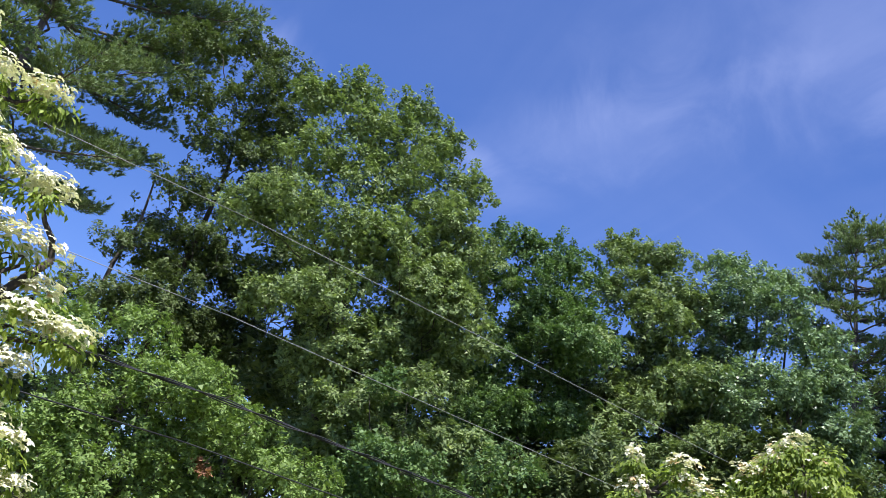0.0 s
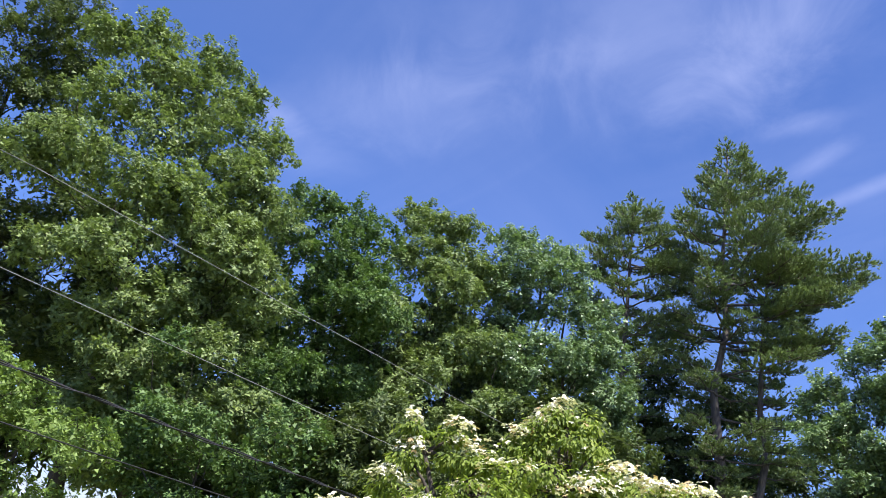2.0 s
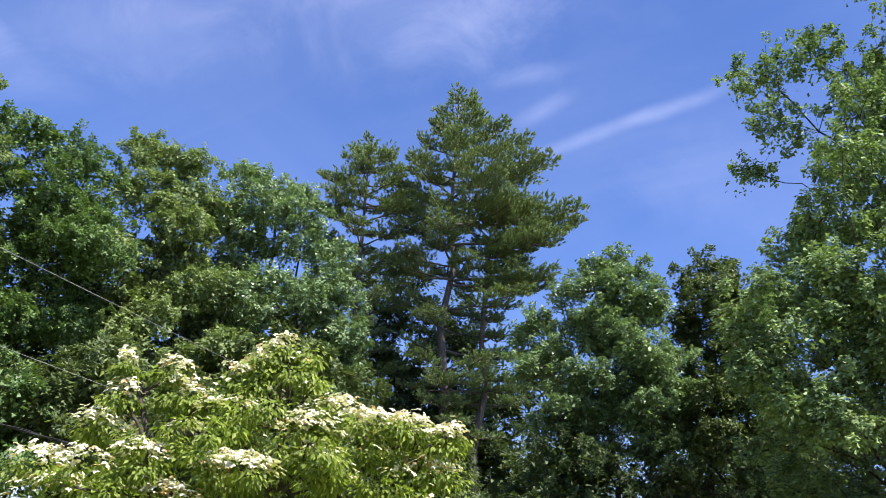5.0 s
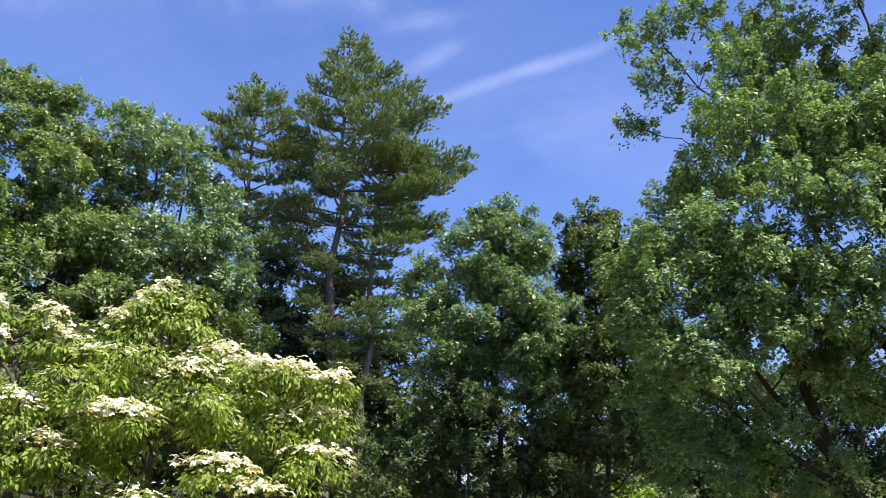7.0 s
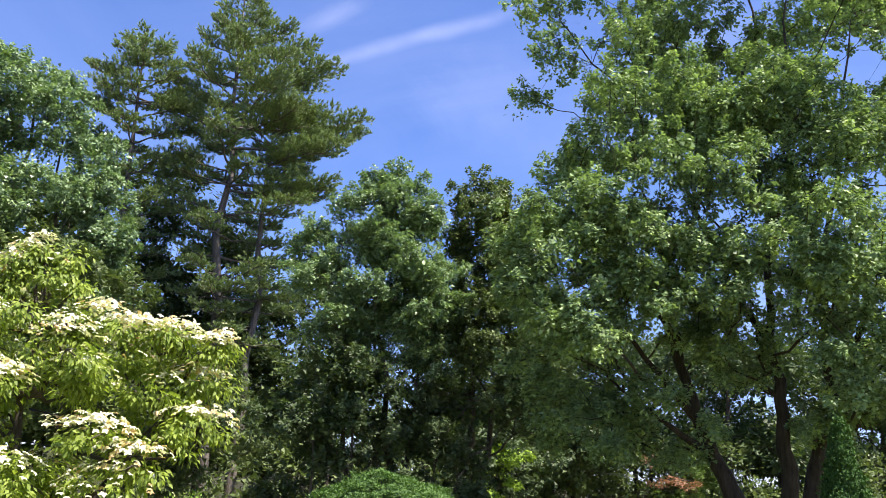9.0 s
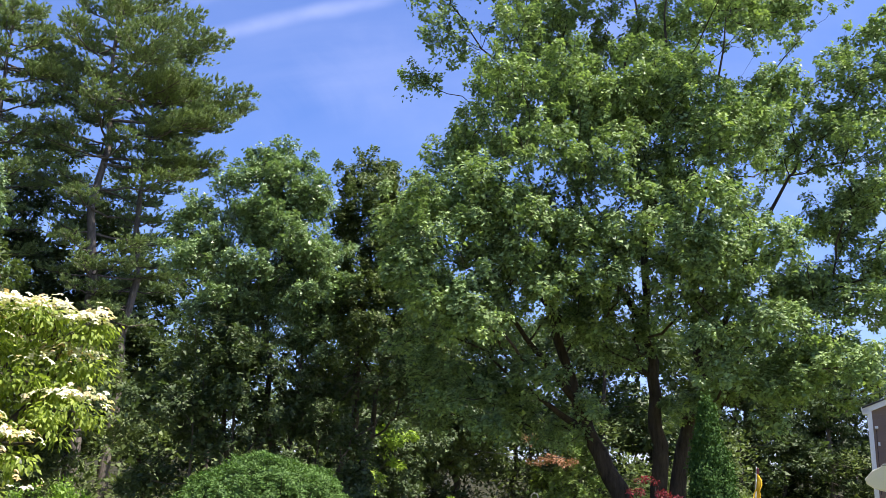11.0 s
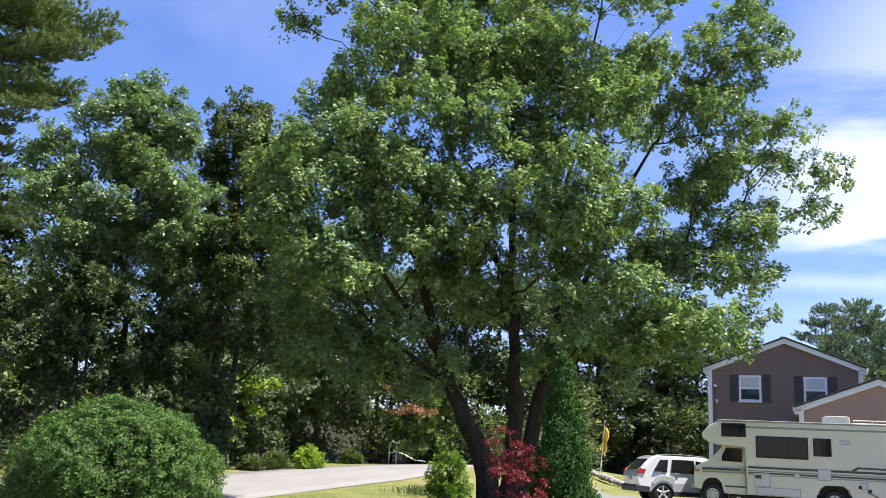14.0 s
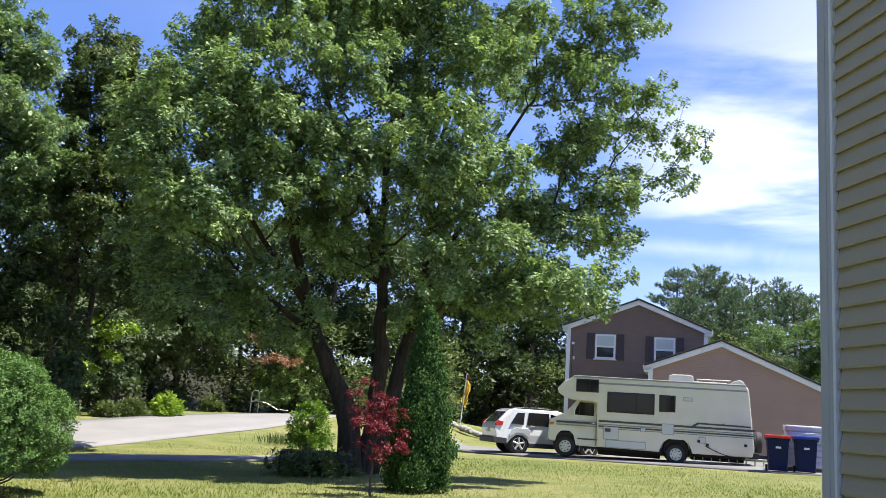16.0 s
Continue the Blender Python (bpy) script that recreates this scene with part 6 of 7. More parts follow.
# ---- motorhome ----
RV_SKIN = surface("cream_fibreglass", (0.75, 0.70, 0.565), 0.35, vary=0.1, scale=0.9, fine=30, bump=0.03)
RV_PANEL = surface("white_hatch", (0.6308, 0.6308, 0.5976), 0.4, vary=0.05)
STRIPE = surface("dark_grey_stripe", (0.07, 0.075, 0.07), 0.4, vary=0.15)
STRIPE_LT = surface("grey_stripe", (0.28, 0.29, 0.28), 0.4, vary=0.1)
AMBER = surface("amber_lamp", (0.6, 0.2, 0.03), 0.3, vary=0.1)
CREAM = surface("cream_plastic", (0.6225, 0.5976, 0.5146), 0.5, vary=0.06)
ALLOY = surface("bright_alloy", (0.62, 0.62, 0.6), 0.4, metal=0.25, vary=0.1)
STEEL = surface("grey_steel", (0.35, 0.35, 0.35), 0.4, metal=0.7, vary=0.15)


def road_wheel(parent, cx, cy, cz, r, w, side=-1):
    tyre = part("wheel", wheel_shape(cx, cy, cz, r, w, 32, r * 0.6), DARK, parent, "black tyre", smooth=False)
    rim = part("rim", wheel_shape(cx, cy + side * w * 0.1, cz, r * 0.62, w * 0.74, 28), ALLOY, tyre, "pale steel rim")
    part("hub", wheel_shape(cx, cy + side * (w * 0.47), cz, r * 0.2, 0.06, 16), CHROME, tyre)
    for i in range(8):
        t = 2 * math.pi * i / 8
        part("rim_slot", wheel_shape(cx + r * 0.42 * math.cos(t), cy + side * w * 0.455, cz + r * 0.42 * math.sin(t), r * 0.07, 0.012, 10), DARK, tyre)
    return tyre


def motorhome():
    L = -3.62
    v = stand(thing("motorhome", "older cream-white motorhome with grey stripes and dark windows", "motorhome"), 42.05, 32.6, 42.3)
    X = lambda x: L + x * 0.955
    wid = 2.3
    part("body", prism([(X(1.86), 0.42), (X(4.1), 0.4), (X(4.22), 0.78), (X(4.42), 0.9), (X(4.98), 0.9), (X(5.18), 0.78), (X(5.28), 0.42), (X(7.35), 0.44), (X(7.42), 0.7),
                        (X(7.22), 2.72), (X(7.12), 2.84), (X(0.9), 2.84), (X(0.55), 2.66), (X(0.32), 2.4), (X(0.36), 2.25), (X(0.6), 2.1), (X(1.1), 2.04), (X(1.86), 2.02)], 0, wid, 0.035, 2), RV_SKIN, v)
    part("roof_edge", prism([(X(0.85), 2.83), (X(7.15), 2.83), (X(7.12), 2.88), (X(0.95), 2.9)], -0.02, wid + 0.02, 0.012, 1), STRIPE_LT, v, "grey roof moulding")
    cab = part("cab", prism([(X(0.02), 0.62), (X(0.06), 0.55), (X(0.28), 0.52), (X(0.34), 0.78), (X(0.5), 0.94), (X(0.84), 0.94), (X(1.0), 0.8), (X(1.06), 0.42), (X(1.87), 0.4), (X(1.87), 2.06), (X(1.06), 2.05), (X(0.62), 1.52),
                             (X(0.1), 1.3), (X(0.03), 1.15)], 0.12, wid - 0.12, 0.03, 2, inset=(1.2, 2.06, 0.12)), RV_SKIN, v, "cream van cab")
    part("windscreen", prism([(X(0.66), 1.57), (X(1.06), 2.0), (X(1.05), 2.03), (X(0.62), 1.57)], 0.3, wid - 0.3), TINTED, cab)
    part("side_window", prism([(X(0.92), 1.5), (X(1.7), 1.48), (X(1.7), 1.93), (X(1.16), 1.95)], 0.172, 0.2), TINTED, cab, "dark cab side window")
    part("window_divider", box(X(1.16), 0.168, 1.7, 0.03, 0.02, 0.42), DARK, cab)
    part("door_seam", box(X(1.8), 0.112, 1.0, 0.015, 0.02, 1.1), STRIPE_LT, cab)
    part("door_handle", box(X(1.7), 0.1, 1.22, 0.14, 0.04, 0.04, 0.01), CHROME, cab, "chrome door handle")
    for z, t, m in ((1.22, 0.07, STRIPE), (1.12, 0.035, STRIPE_LT), (0.66, 0.05, STRIPE)):
        part("stripe", box(X(1.1 if z > 1 else 1.48), 0.113, z, 1.5 if z > 1 else 0.7, 0.016, t), m, cab, "dark grey stripe")
    part("bumper", box(X(0.0), wid / 2, 0.62, 0.14, wid - 0.3, 0.18, 0.04), STEEL, cab, "grey front bumper")
    part("marker_lamp", box(X(0.14), 0.112, 1.14, 0.16, 0.02, 0.09, 0.01), AMBER, cab, "amber side lamp")
    part("mirror", box(X(0.98), -0.02, 1.62, 0.06, 0.14, 0.3, 0.02), CREAM, cab, "cream door mirror")
    part("wheel_well", wheel_shape(X(0.67), 0.5, 0.46, 0.46, 0.5, 24), DARK, cab)
    for x, z, w, h in ((1.44, 2.55, 0.78, 0.4), (3.05, 2.02, 1.66, 0.66), (4.37, 2.08, 0.52, 0.52)):
        win = part("window", box(X(x), -0.008, z, w * 0.955 + 0.06, 0.03, h + 0.06, 0.01, 1), DARK, v, "black-framed window")
        part("pane", box(X(x), -0.026, z, w * 0.955 - 0.03, 0.012, h - 0.03), TINTED, win, "dark tinted pane")
        if w > 0.5:
            part("mullion", box(X(x + w * 0.12), -0.034, z, 0.03, 0.012, h), DARK, win)
    for z, t, m in ((1.33, 0.07, STRIPE), (1.22, 0.03, STRIPE_LT), (1.15, 0.05, STRIPE), (1.08, 0.025, STRIPE_LT)):
        part("stripe", box(X(4.67), -0.006, z, 5.55 * 0.955, 0.014, t), m, v, "dark grey stripe" if m is STRIPE else "pale grey stripe")
    part("stripe", prism([(X(5.35), 1.36), (X(5.5), 1.44), (X(7.3), 1.42), (X(7.3), 1.47), (X(5.45), 1.5), (X(5.25), 1.38)], -0.013, 0.0), STRIPE, v, "dark grey flared stripe")
    for i in range(9):
        part("lettering_bar", box(X(6.35 + i * 0.085), -0.016, 1.46 + (0.02 if i == 0 else 0), 0.055, 0.01, 0.07 if i in (0, 5) else 0.045), STRIPE, v, "dark lettering bar")
    part("roof_stripe", box(X(4.5), -0.006, 2.66, 5.3 * 0.955, 0.014, 0.06), STRIPE_LT, v, "grey line below the roof")
    for x, z, w, h in ((2.36, 0.93, 0.52, 0.42), (2.9, 0.56, 1.42, 0.24), (4.4, 1.2, 0.4, 0.34), (5.1, 2.27, 0.3, 0.1), (3.52, 1.12, 0.16, 0.12), (5.62, 0.9, 0.2, 0.18)):
        hatch = part("hatch", box(X(x), -0.012, z, w * 0.955, 0.03, h, 0.008, 1), RV_PANEL, v, "white access hatch")
        part("hatch_seam", box(X(x), -0.008, z, w * 0.955 + 0.03, 0.02, h + 0.03), STRIPE_LT, hatch)
    part("furnace_grille", box(X(2.24), -0.03, 1.03, 0.2, 0.02, 0.12), STRIPE, v, "dark furnace grille")
    for x, z in ((5.5, 0.86), (5.8, 0.76), (7.12, 0.82)):
        part("socket_cover", box(X(x), -0.015, z, 0.1, 0.03, 0.09, 0.01), DARK, v)
    part("cord", rod([(X(5.72 + 0.16 * i), -0.03 - 0.02 * math.sin(i), 0.72 - 0.3 * math.sin(min(1, i / 6) * 1.5)) for i in range(10)], 0.014), DARK, v, "dark hanging power cord")
    part("air_conditioner", prism([(X(4.4), 2.88), (X(5.32), 2.88), (X(5.3), 3.12), (X(5.2), 3.16), (X(4.55), 3.16), (X(4.42), 3.1)], 0.6, 1.5, 0.03, 2), CREAM, v, "cream rooftop air conditioner")
    part("roof_pod", prism([(X(6.6), 2.88), (X(7.14), 2.86), (X(7.1), 3.0), (X(6.95), 3.07), (X(6.75), 3.02)], 0.5, 1.7, 0.03, 2), CREAM, v, "cream rear roof pod")
    for y in (0.2, 1.9):
        part("roof_rail", rod([(X(5.4), y, 3.0), (X(6.0), y, 3.0), (X(6.6), y, 3.0)], 0.018), CREAM, v, "cream roof rail")
        for x in (5.42, 6.0, 6.55):
            part("rail_post", rod([(X(x), y, 2.86), (X(x), y, 3.0)], 0.014), CREAM, v)
    part("chassis", box(X(4.2), wid / 2, 0.42, 5.6, 1.6, 0.2, 0.02), DARK, v, "dark underframe")
    # two added dark blocks that stand in for the deep shade underneath
    part("underside_block", box(X(3.0), 1.35, 0.27, 2.2, 1.2, 0.26, 0.04), DARK, v, "added dark block for the shade under the floor")
    part("underside_block", box(X(6.2), 1.4, 0.3, 1.8, 1.2, 0.2, 0.04), DARK, v, "added dark block for the shade under the floor")
    part("rear_bumper", box(X(7.5), wid / 2, 0.5, 0.16, 2.0, 0.16, 0.02), DARK, v)
    part("spare_tyre", wheel_shape(0, 0, 0, 0.36, 0.22, 28, 0.16), DARK, v, "black spare tyre on the back").matrix_basis = pose(X(7.6), 0.55, 0.95, 0, 0, 90)
    road_wheel(v, X(0.67), 0.24, 0.36, 0.36, 0.22)
    road_wheel(v, X(4.7), 0.22, 0.36, 0.36, 0.24)
    road_wheel(v, X(0.67), wid - 0.26, 0.36, 0.36, 0.22, 1)
    road_wheel(v, X(4.7), wid - 0.26, 0.36, 0.36, 0.24, 1)
    part("wheel_well", wheel_shape(X(4.7), 0.5, 0.5, 0.46, 0.5, 24), DARK, v)
    return v


motorhome()


# ---- parked car ----
CAR_WHITE = surface("white_car_paint", (0.6152, 0.6242, 0.6333), 0.2, vary=0.02, bump=0.0, coat=1.0)
CAR_GREY = surface("dark_grey_cladding", (0.04, 0.042, 0.045), 0.6, vary=0.15)
TAIL = surface("red_lamp_glass", (0.5, 0.02, 0.02), 0.15, vary=0.1)


def parked_car():
    v = stand(thing("car", "white sport utility vehicle parked behind the motorhome", "car"), 36.1, 34.9, 15)
    x0 = -2.35
    P = lambda pts: [(x0 + a, b) for a, b in pts]
    w = 1.82
    body = part("body", prism(P([(0.06, 0.55), (0.0, 0.9), (0.06, 1.08), (0.55, 1.6), (0.8, 1.68), (2.6, 1.68), (3.05, 1.56), (3.55, 1.1), (4.45, 0.95), (4.66, 0.8), (4.68, 0.45), (4.5, 0.3), (4.28, 0.3), (4.2, 0.58), (3.98, 0.74),
                             (3.7, 0.74), (3.48, 0.58), (3.4, 0.3), (1.42, 0.3), (1.34, 0.58), (1.12, 0.74), (0.84, 0.74), (0.62, 0.58), (0.54, 0.36), (0.2, 0.4)]), 0, w, 0.05, 3, inset=(0.95, 1.68, 0.2)), CAR_WHITE, v, "glossy white body", smooth=False)
    for outline, label in (([(0.64, 1.1), (1.14, 1.08), (1.22, 1.53), (0.92, 1.52)], "black quarter window"), ([(1.3, 1.08), (2.2, 1.06), (2.2, 1.55), (1.38, 1.55)], "black rear door window"),
                           ([(2.27, 1.06), (3.22, 1.04), (2.82, 1.44), (2.27, 1.54)], "black front door window")):
        part("side_window", prism(P(outline), -0.012, 0.6, inset=(0.95, 1.68, 0.2)), TINTED, body, label)
    part("rear_window", prism(P([(0.14, 1.14), (0.5, 1.52), (0.46, 1.54), (0.09, 1.14)]), 0.28, w - 0.28), TINTED, body)
    part("tail_lamp", prism(P([(0.02, 1.0), (0.3, 1.02), (0.34, 1.16), (0.14, 1.2), (0.04, 1.1)]), 0.0, 0.12, 0.01, 1), TAIL, body, "red tail lamp")
    part("tail_lamp", prism(P([(0.02, 1.0), (0.3, 1.02), (0.34, 1.16), (0.14, 1.2), (0.04, 1.1)]), w - 0.12, w, 0.01, 1), TAIL, body, "red tail lamp")
    part("sill_cladding", prism(P([(1.36, 0.24), (3.46, 0.24), (3.46, 0.42), (1.36, 0.42)]), -0.012, 0.1, 0.015, 1), CAR_GREY, body)
    part("rear_bumper", prism(P([(-0.04, 0.36), (0.5, 0.34), (0.5, 0.56), (0.05, 0.6), (-0.05, 0.55)]), -0.01, w + 0.01, 0.02, 1), CAR_GREY, body, "dark grey rear bumper")
    part("plate", box(x0 - 0.02, w / 2, 0.82, 0.02, 0.3, 0.15), WHITE, body)
    part("roof_rail", rod([(x0 + 0.8, 0.24, 1.7), (x0 + 1.7, 0.24, 1.74), (x0 + 2.5, 0.24, 1.7)], 0.018), CAR_GREY, body)
    part("door_handle", box(x0 + 1.5, 0.012, 1.04, 0.2, 0.04, 0.035, 0.01), CAR_WHITE, body)
    part("fender_flare", prism(P([(0.58, 0.72), (0.68, 0.9), (0.84, 0.96), (1.3, 0.96), (1.44, 0.86), (1.36, 0.6), (1.12, 0.78), (0.84, 0.78), (0.62, 0.6)]), -0.02, 0.03, 0.01, 1), CAR_WHITE, body)
    for x in (0.98, 3.84):
        part("wheel_well", wheel_shape(x0 + x, 0.3, 0.38, 0.44, 0.5, 24), DARK, v)
        for y, s in ((0.13, -1), (w - 0.13, 1)):
            tyre = part("wheel", wheel_shape(x0 + x, y, 0.36, 0.36, 0.24, 32, 0.24), DARK, v, "black tyre")
            part("rim", wheel_shape(x0 + x, y, 0.36, 0.245, 0.17, 24), DARK, tyre)
            part("hub", wheel_shape(x0 + x, y + s * 0.02, 0.36, 0.09, 0.2, 16), ALLOY, tyre)
            part("rim_edge", wheel_shape(x0 + x, y + s * 0.04, 0.36, 0.255, 0.17, 28, 0.225), ALLOY, tyre)
            for i in range(5):
                t = 2 * math.pi * i / 5 + 0.3
                part("spoke", rod([(x0 + x, y + s * 0.09, 0.36), (x0 + x + 0.25 * math.cos(t), y + s * 0.1, 0.36 + 0.25 * math.sin(t))], 0.042), ALLOY, tyre, "bright alloy spoke")
    return v


parked_car()

# ---- bins and clutter beside the garage ----
NAVY = surface("navy_plastic", (0.01, 0.016, 0.065), 0.6, vary=0.15, spec=0.15)
RED = surface("red_plastic", (0.4565, 0.0249, 0.0166), 0.4, vary=0.1)
BLUE = surface("blue_plastic", (0.0249, 0.0498, 0.2822), 0.5, vary=0.1, spec=0.25)
WRAP = surface("pale_lavender_wrap", (0.4565, 0.4399, 0.5478), 0.35, vary=0.15, scale=4, fine=18, bump=0.8)


def bin_on_wheels(az, dist, lid, label):
    b = stand(thing("wheeled_bin", label, "bin", group="bins beside the garage"), az, dist, 44)
    bm = box(0, 0.3, 0.55, 0.62, 0.66, 0.96, 0.03)
    for q in bm.verts:
        f = 0.82 + 0.2 * q.co.z
        q.co.x, q.co.y = q.co.x * f, 0.3 + (q.co.y - 0.3) * f
    body = part("body", bm, NAVY, b, "navy bin body")
    part("rim", box(0, 0.3, 1.03, 0.7, 0.74, 0.06, 0.02), NAVY, body)
    part("emblem", box(0, -0.045, 0.78, 0.16, 0.012, 0.06), WHITE, body, "pale emblem bar")
    lid_bm = box(0, 0.28, 1.1, 0.74, 0.8, 0.1, 0.04)
    for q in lid_bm.verts:
        q.co.z += 0.05 * math.cos(q.co.x * 4)
    part("lid", lid_bm, lid, b)
    part("handle", rod([(-0.26, 0.72, 1.0), (0, 0.74, 1.02), (0.26, 0.72, 1.0)], 0.02), NAVY, b)
    for s in (-1, 1):
        part("wheel", wheel_shape(0, 0, 0, 0.12, 0.06, 20), DARK, b).matrix_basis = pose(s * 0.3, 0.62, 0.12, 0, 0, 90)
    return b


bin_on_wheels(49.45, 30.2, RED, "navy wheeled bin with a red lid")
bin_on_wheels(51.0, 30.2, BLUE, "navy wheeled bin with a blue lid")


def wrapped_stack():
    s = stand(thing("wrapped_stack", "stack of goods in pale lavender plastic wrap", "pallet"), 51.0, 31.2, 44)
    part("pallet", box(0, 0.5, 0.07, 1.25, 1.0, 0.14, 0.01, 1), BARK, s, "wooden pallet")
    rng = random.Random(5)
    for i in range(7):
        bm = box(rng.uniform(-0.03, 0.03), 0.5, 0.24 + i * 0.19, 1.2, 0.95, 0.2, 0.07, 3)
        for q in bm.verts:
            q.co += Vector((noise.noise(q.co * 5), noise.noise(q.co * 5 + Vector((7, 0, 0))), noise.noise(q.co * 6))) * 0.025
        part("bale", bm, WRAP, s, smooth=True)
    return s


wrapped_stack()
lad = stand(thing("ladder", "pale aluminium ladder lying on edge behind the motorhome", "ladder"), 46.4, 33.3, 42.5)
ALU = surface("aluminium", (0.42, 0.42, 0.42), 0.4, metal=0.6)
for z in (0.05, 0.29):
    part("rail", box(0, 0, z, 2.9, 0.05, 0.06, 0.01, 1), ALU, lad)
for i in range(10):
    part("rung", box(-1.3 + i * 0.29, 0, 0.17, 0.04, 0.04, 0.24), ALU, lad)

# ---- flag on the verge ----
FLAG = surface("yellow_cloth", (0.6225, 0.415, 0.0249), 0.8, vary=0.1)
FLAG_DARK = surface("dark_cloth", (0.12, 0.02, 0.03), 0.8, vary=0.1)
fl = stand(thing("flag", "yellow flag hanging limp from a white pole", "flag"), 30.2, 46, 30)
part("pole", rod([(0, 0, 0), (0.1, 0, 1.3), (0.2, 0, 2.65)], 0.03), WHITE, fl, "white pole")
bm = bmesh.new()
grid = [[bm.verts.new((0.18 - 0.02 * j + 0.05 * i + 0.03 * math.sin(j * 1.3 + i), 0.05 * math.sin(i * 1.6 + j * 0.5), 2.35 - 0.12 * j - 0.05 * i)) for i in range(6)] for j in range(11)]
for j in range(10):
    for i in range(5):
        bm.faces.new((grid[j][i], grid[j][i + 1], grid[j + 1][i + 1], grid[j + 1][i]))
bmesh.ops.solidify(bm, geom=bm.faces[:], thickness=0.01)
part("cloth", bm, FLAG, fl, "yellow cloth", smooth=True)
part("cloth_top", box(0.24, 0, 2.44, 0.14, 0.06, 0.28, 0.03), FLAG_DARK, fl, "dark red fold at the top")
STONE = surface("grey_stone", (0.249, 0.2407, 0.2241), 0.9, vary=0.25, scale=6)
rng_s = random.Random(3)
for i in range(11):
    bm = bmesh.new()
    bmesh.ops.create_icosphere(bm, subdivisions=2, radius=0.5)
    for q in bm.verts:
        q.co *= 1 + 0.25 * noise.noise(q.co * 2 + Vector((i, 0, 0)))
        q.co.z *= 0.6
    st = new("border_stone", bpy.data.meshes.new("border_stone"))
    bm.to_mesh(st.data)
    bm.free()
    st.data.materials.append(STONE)
    az, d = 29.2 + i * 0.25, 45.4 - 0.06 * i
    x, y = flat_at(az, d)
    k = rng_s.uniform(0.3, 0.55)
    st.matrix_basis = pose(x, y, rise(x, y) + 0.1 * k, 0, 0, rng_s.uniform(0, 360)) @ Matrix.Diagonal((k, k, k, 1))
    tagged(st, "grey field stone bordering the flag bed", "stone", "stones round the flag bed")

# ---- small things on the lawn and across the street ----
TIMBER = surface("dark_timber", (0.03, 0.026, 0.022), 0.85, vary=0.3, scale=5, fine=40, bump=0.4)
bed = stand(thing("raised_bed", "low raised bed of dark weathered timbers", "planter"), 21.3, 19.6, 21.3)
for i in range(3):
    part("timber", box(0, -0.45, 0.08 + i * 0.15, 1.5, 0.12, 0.14, 0.012, 1), TIMBER, bed)
    part("timber", box(0, 0.45, 0.08 + i * 0.15, 1.5, 0.12, 0.14, 0.012, 1), TIMBER, bed)
    for s in (-1, 1):
        part("timber", box(s * 0.69, 0, 0.08 + i * 0.15, 0.12, 0.78, 0.14, 0.012, 1), TIMBER, bed)
part("soil", box(0, 0, 0.2, 1.3, 0.8, 0.34, 0.03), SHADED_SOIL, bed, "dark soil")
mb = stand(thing("garden_arch", "small grey metal garden frame beyond the street", "garden frame"), 17.25, 47, 17)
for x in (-0.22, 0.16):
    part("post", rod([(x, 0, 0), (x, 0, 0.7), (x * 0.9, 0, 1.0)], 0.035), STEEL, mb)
part("top_rail", rod([(-0.2, 0, 1.0), (-0.05, 0, 1.14), (0.1, 0, 1.08), (0.15, 0, 0.98)], 0.03), STEEL, mb)
part("cross_bar", rod([(-0.22, 0, 0.55), (0.16, 0, 0.6)], 0.025), STEEL, mb)
part("arm", rod([(0.16, 0, 0.6), (0.6, 0, 0.5), (1.1, 0, 0.24), (1.7, 0, 0.2)], 0.022), STEEL, mb)
TEAL = surface("teal_plastic", (0.02, 0.25, 0.22), 0.5, vary=0.1)
tub = stand(thing("plastic_tub", "small teal plastic tub at the lawn's edge", "tub"), 29.7, 31.5, 30)
bm = box(0, 0, 0.13, 0.5, 0.36, 0.26, 0.06, 3)
for q in bm.verts:
    q.co.x *= 0.85 + 0.6 * q.co.z
part("shell", bm, TEAL, tub)
part("rim", box(0, 0, 0.26, 0.56, 0.42, 0.04, 0.015), TEAL, tub)

# ---- the near house: corner and side wall ----
LEAN_WALL = 0.0


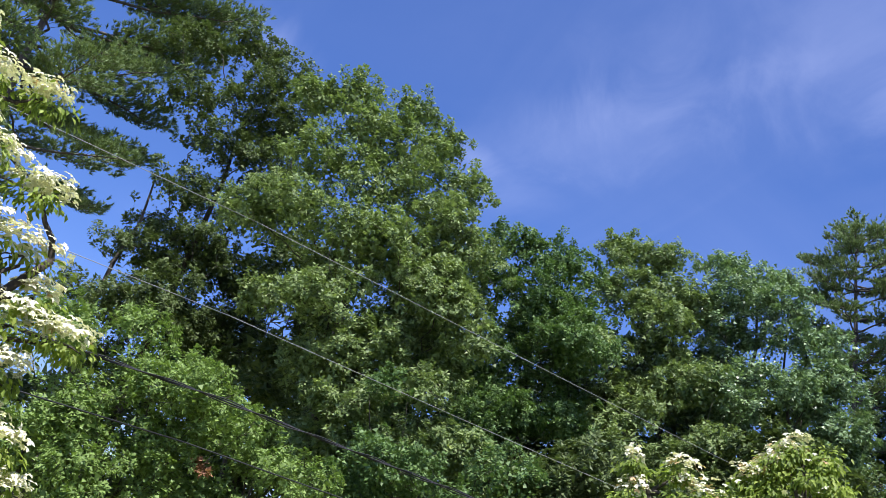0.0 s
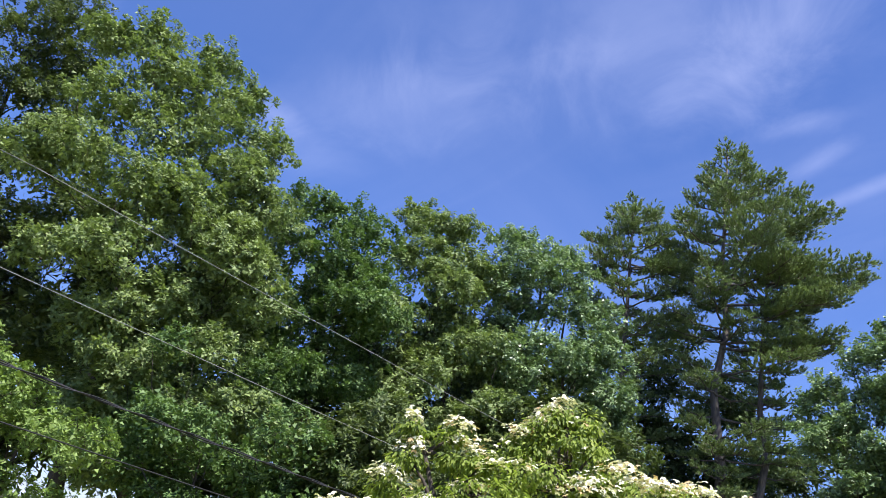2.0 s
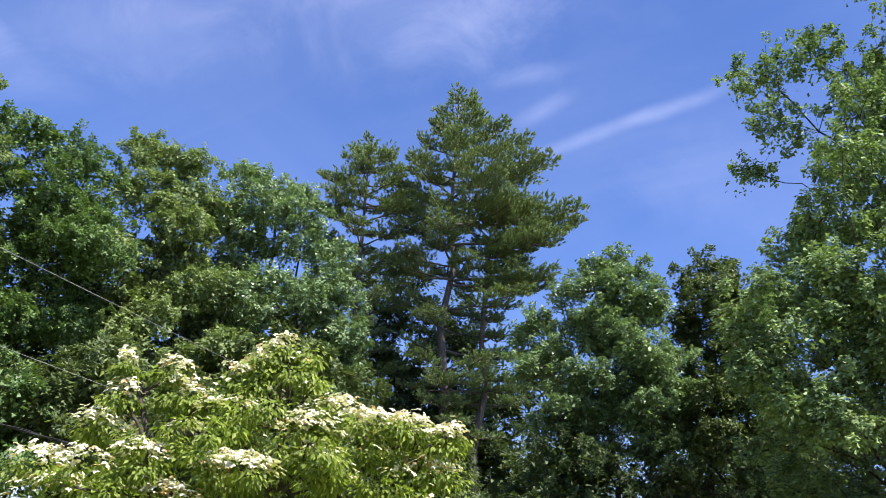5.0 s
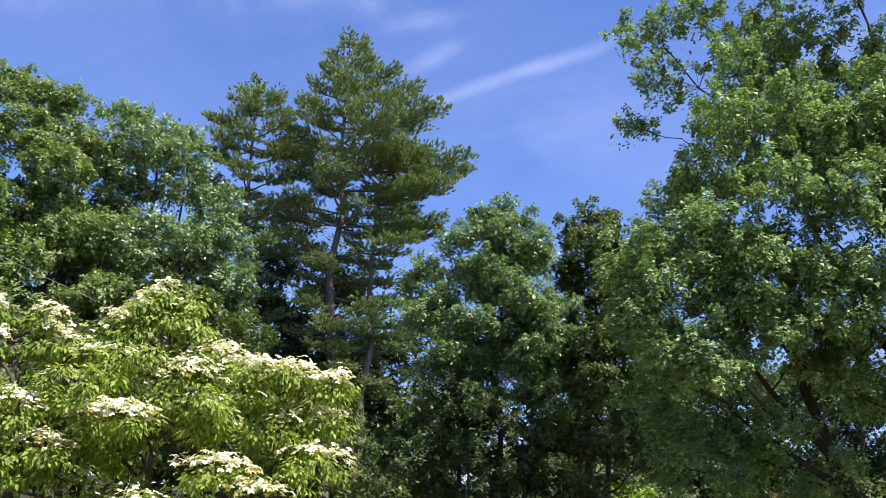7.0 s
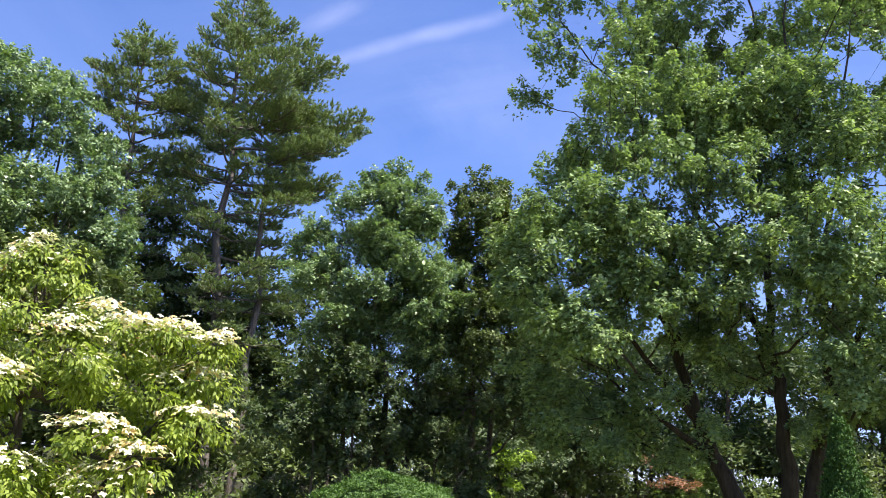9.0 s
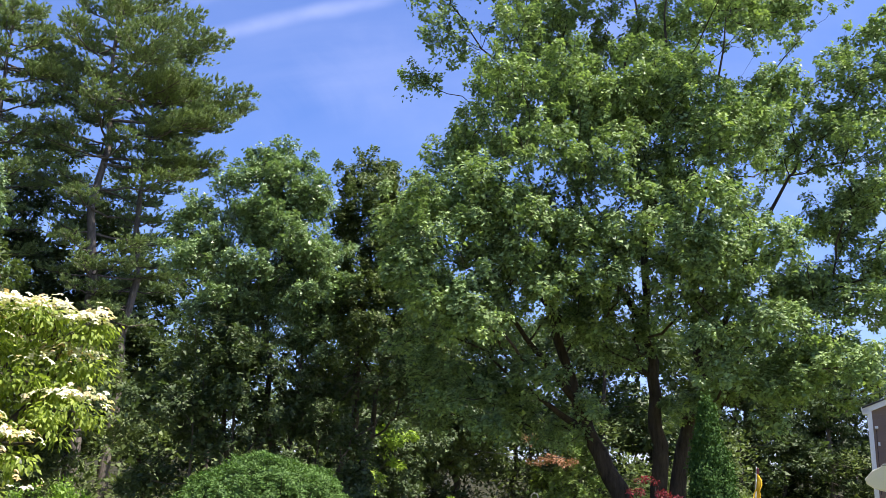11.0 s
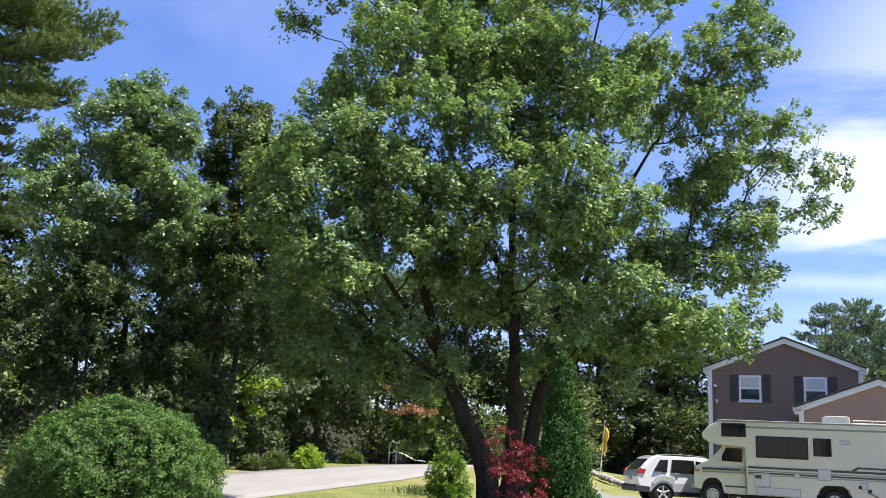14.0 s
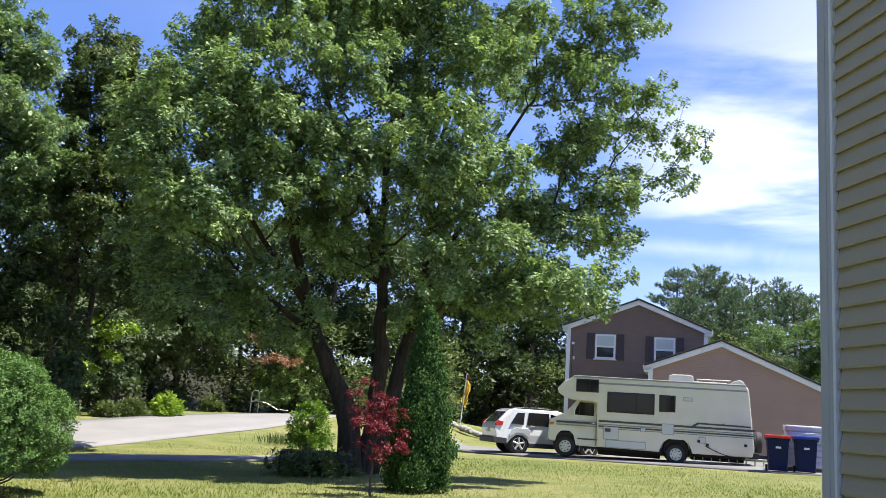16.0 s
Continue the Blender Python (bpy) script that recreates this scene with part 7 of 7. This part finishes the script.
def near_house():
    az, d, lead = 52.13, 4.85, 18.8
    x, y = flat_at(az, d)
    h = thing("wall_near_house", "tan lapped vinyl side wall with a grey corner post", "wall", kind="structure")
    h.location, h.rotation_euler = (x, y, 0), (0, radians(LEAN_WALL), radians(-lead - 90))
    # local x runs along the wall towards the yard's near end, local -y looks out of it
    long, high = 9.0, 5.6
    part("core", prism([(0.05, -0.1), (long, -0.1), (long, high), (0.05, high)], 0.02, 0.25), TAN, h)
    part("end_core", prism([(0.03, -0.1), (0.2, -0.1), (0.2, high), (0.03, high)], 0.25, 7.0), TAN, h)
    step = 0.0986
    me = None
    k = int((high - 0.3) / step)
    for i in range(k):
        bm = bmesh.new()
        a, b = 0.0, step + 0.012
        pts = [(-0.002, a), (-0.026, a - 0.004), (-0.028, a + 0.008), (-0.004, b), (0.018, b), (0.018, a)]
        ends = [[bm.verts.new((xx, p, z)) for p, z in pts] for xx in (0.136, long)]
        for j in range(len(pts)):
            bm.faces.new((ends[0][j], ends[1][j], ends[1][(j + 1) % 6], ends[0][(j + 1) % 6]))
        bm.faces.new(ends[0])
        bm.faces.new(ends[1][::-1])
        if me is None:
            first = part("board", bm, TAN, h)
            me = first.data
            first.location.z = 0.279
        else:
            bm.free()
            o = new("board", me)
            o.parent, o.location = h, (0, 0, 0.279 + i * step)
    part("foundation", prism([(0.0, -0.2), (long, -0.2), (long, 0.3), (0.0, 0.3)], 0.0, 0.25), STONE, h, "grey concrete foundation")
    post = part("corner_post", prism([(0.0, 0.25), (0.102, 0.25), (0.102, high), (0.0, high)], -0.034, 0.06, 0.006, 2), POST, h, "grey-white vinyl corner post")
    part("bead", prism([(0.066, 0.25), (0.071, 0.25), (0.071, high), (0.066, high)], -0.037, -0.03), POST, post)
    part("channel", prism([(0.104, 0.25), (0.124, 0.25), (0.124, high), (0.104, high)], -0.036, 0.02, 0.003, 1), WHITE, h, "pale edge channel")
    # near-black strip: the shadow between channel and boards, put in as colour
    part("gap", prism([(0.124, 0.25), (0.14, 0.25), (0.14, high), (0.124, high)], -0.004, 0.02), DARK, h, "dark strip painted as the gap's shadow")
    part("soffit", box(long / 2 - 0.2, -0.2, high + 0.05, long + 0.4, 0.5, 0.1), POST, h, "white soffit")
    part("roof", prism([(-0.3, high + 0.1), (long, high + 0.1), (long, high + 0.25), (-0.3, high + 0.25)], -0.5, 7.2), SHINGLE, h)
    return h


POST = surface("grey_white_vinyl", (0.415, 0.4233, 0.4482), 0.45, vary=0.06, scale=2)
near_house()
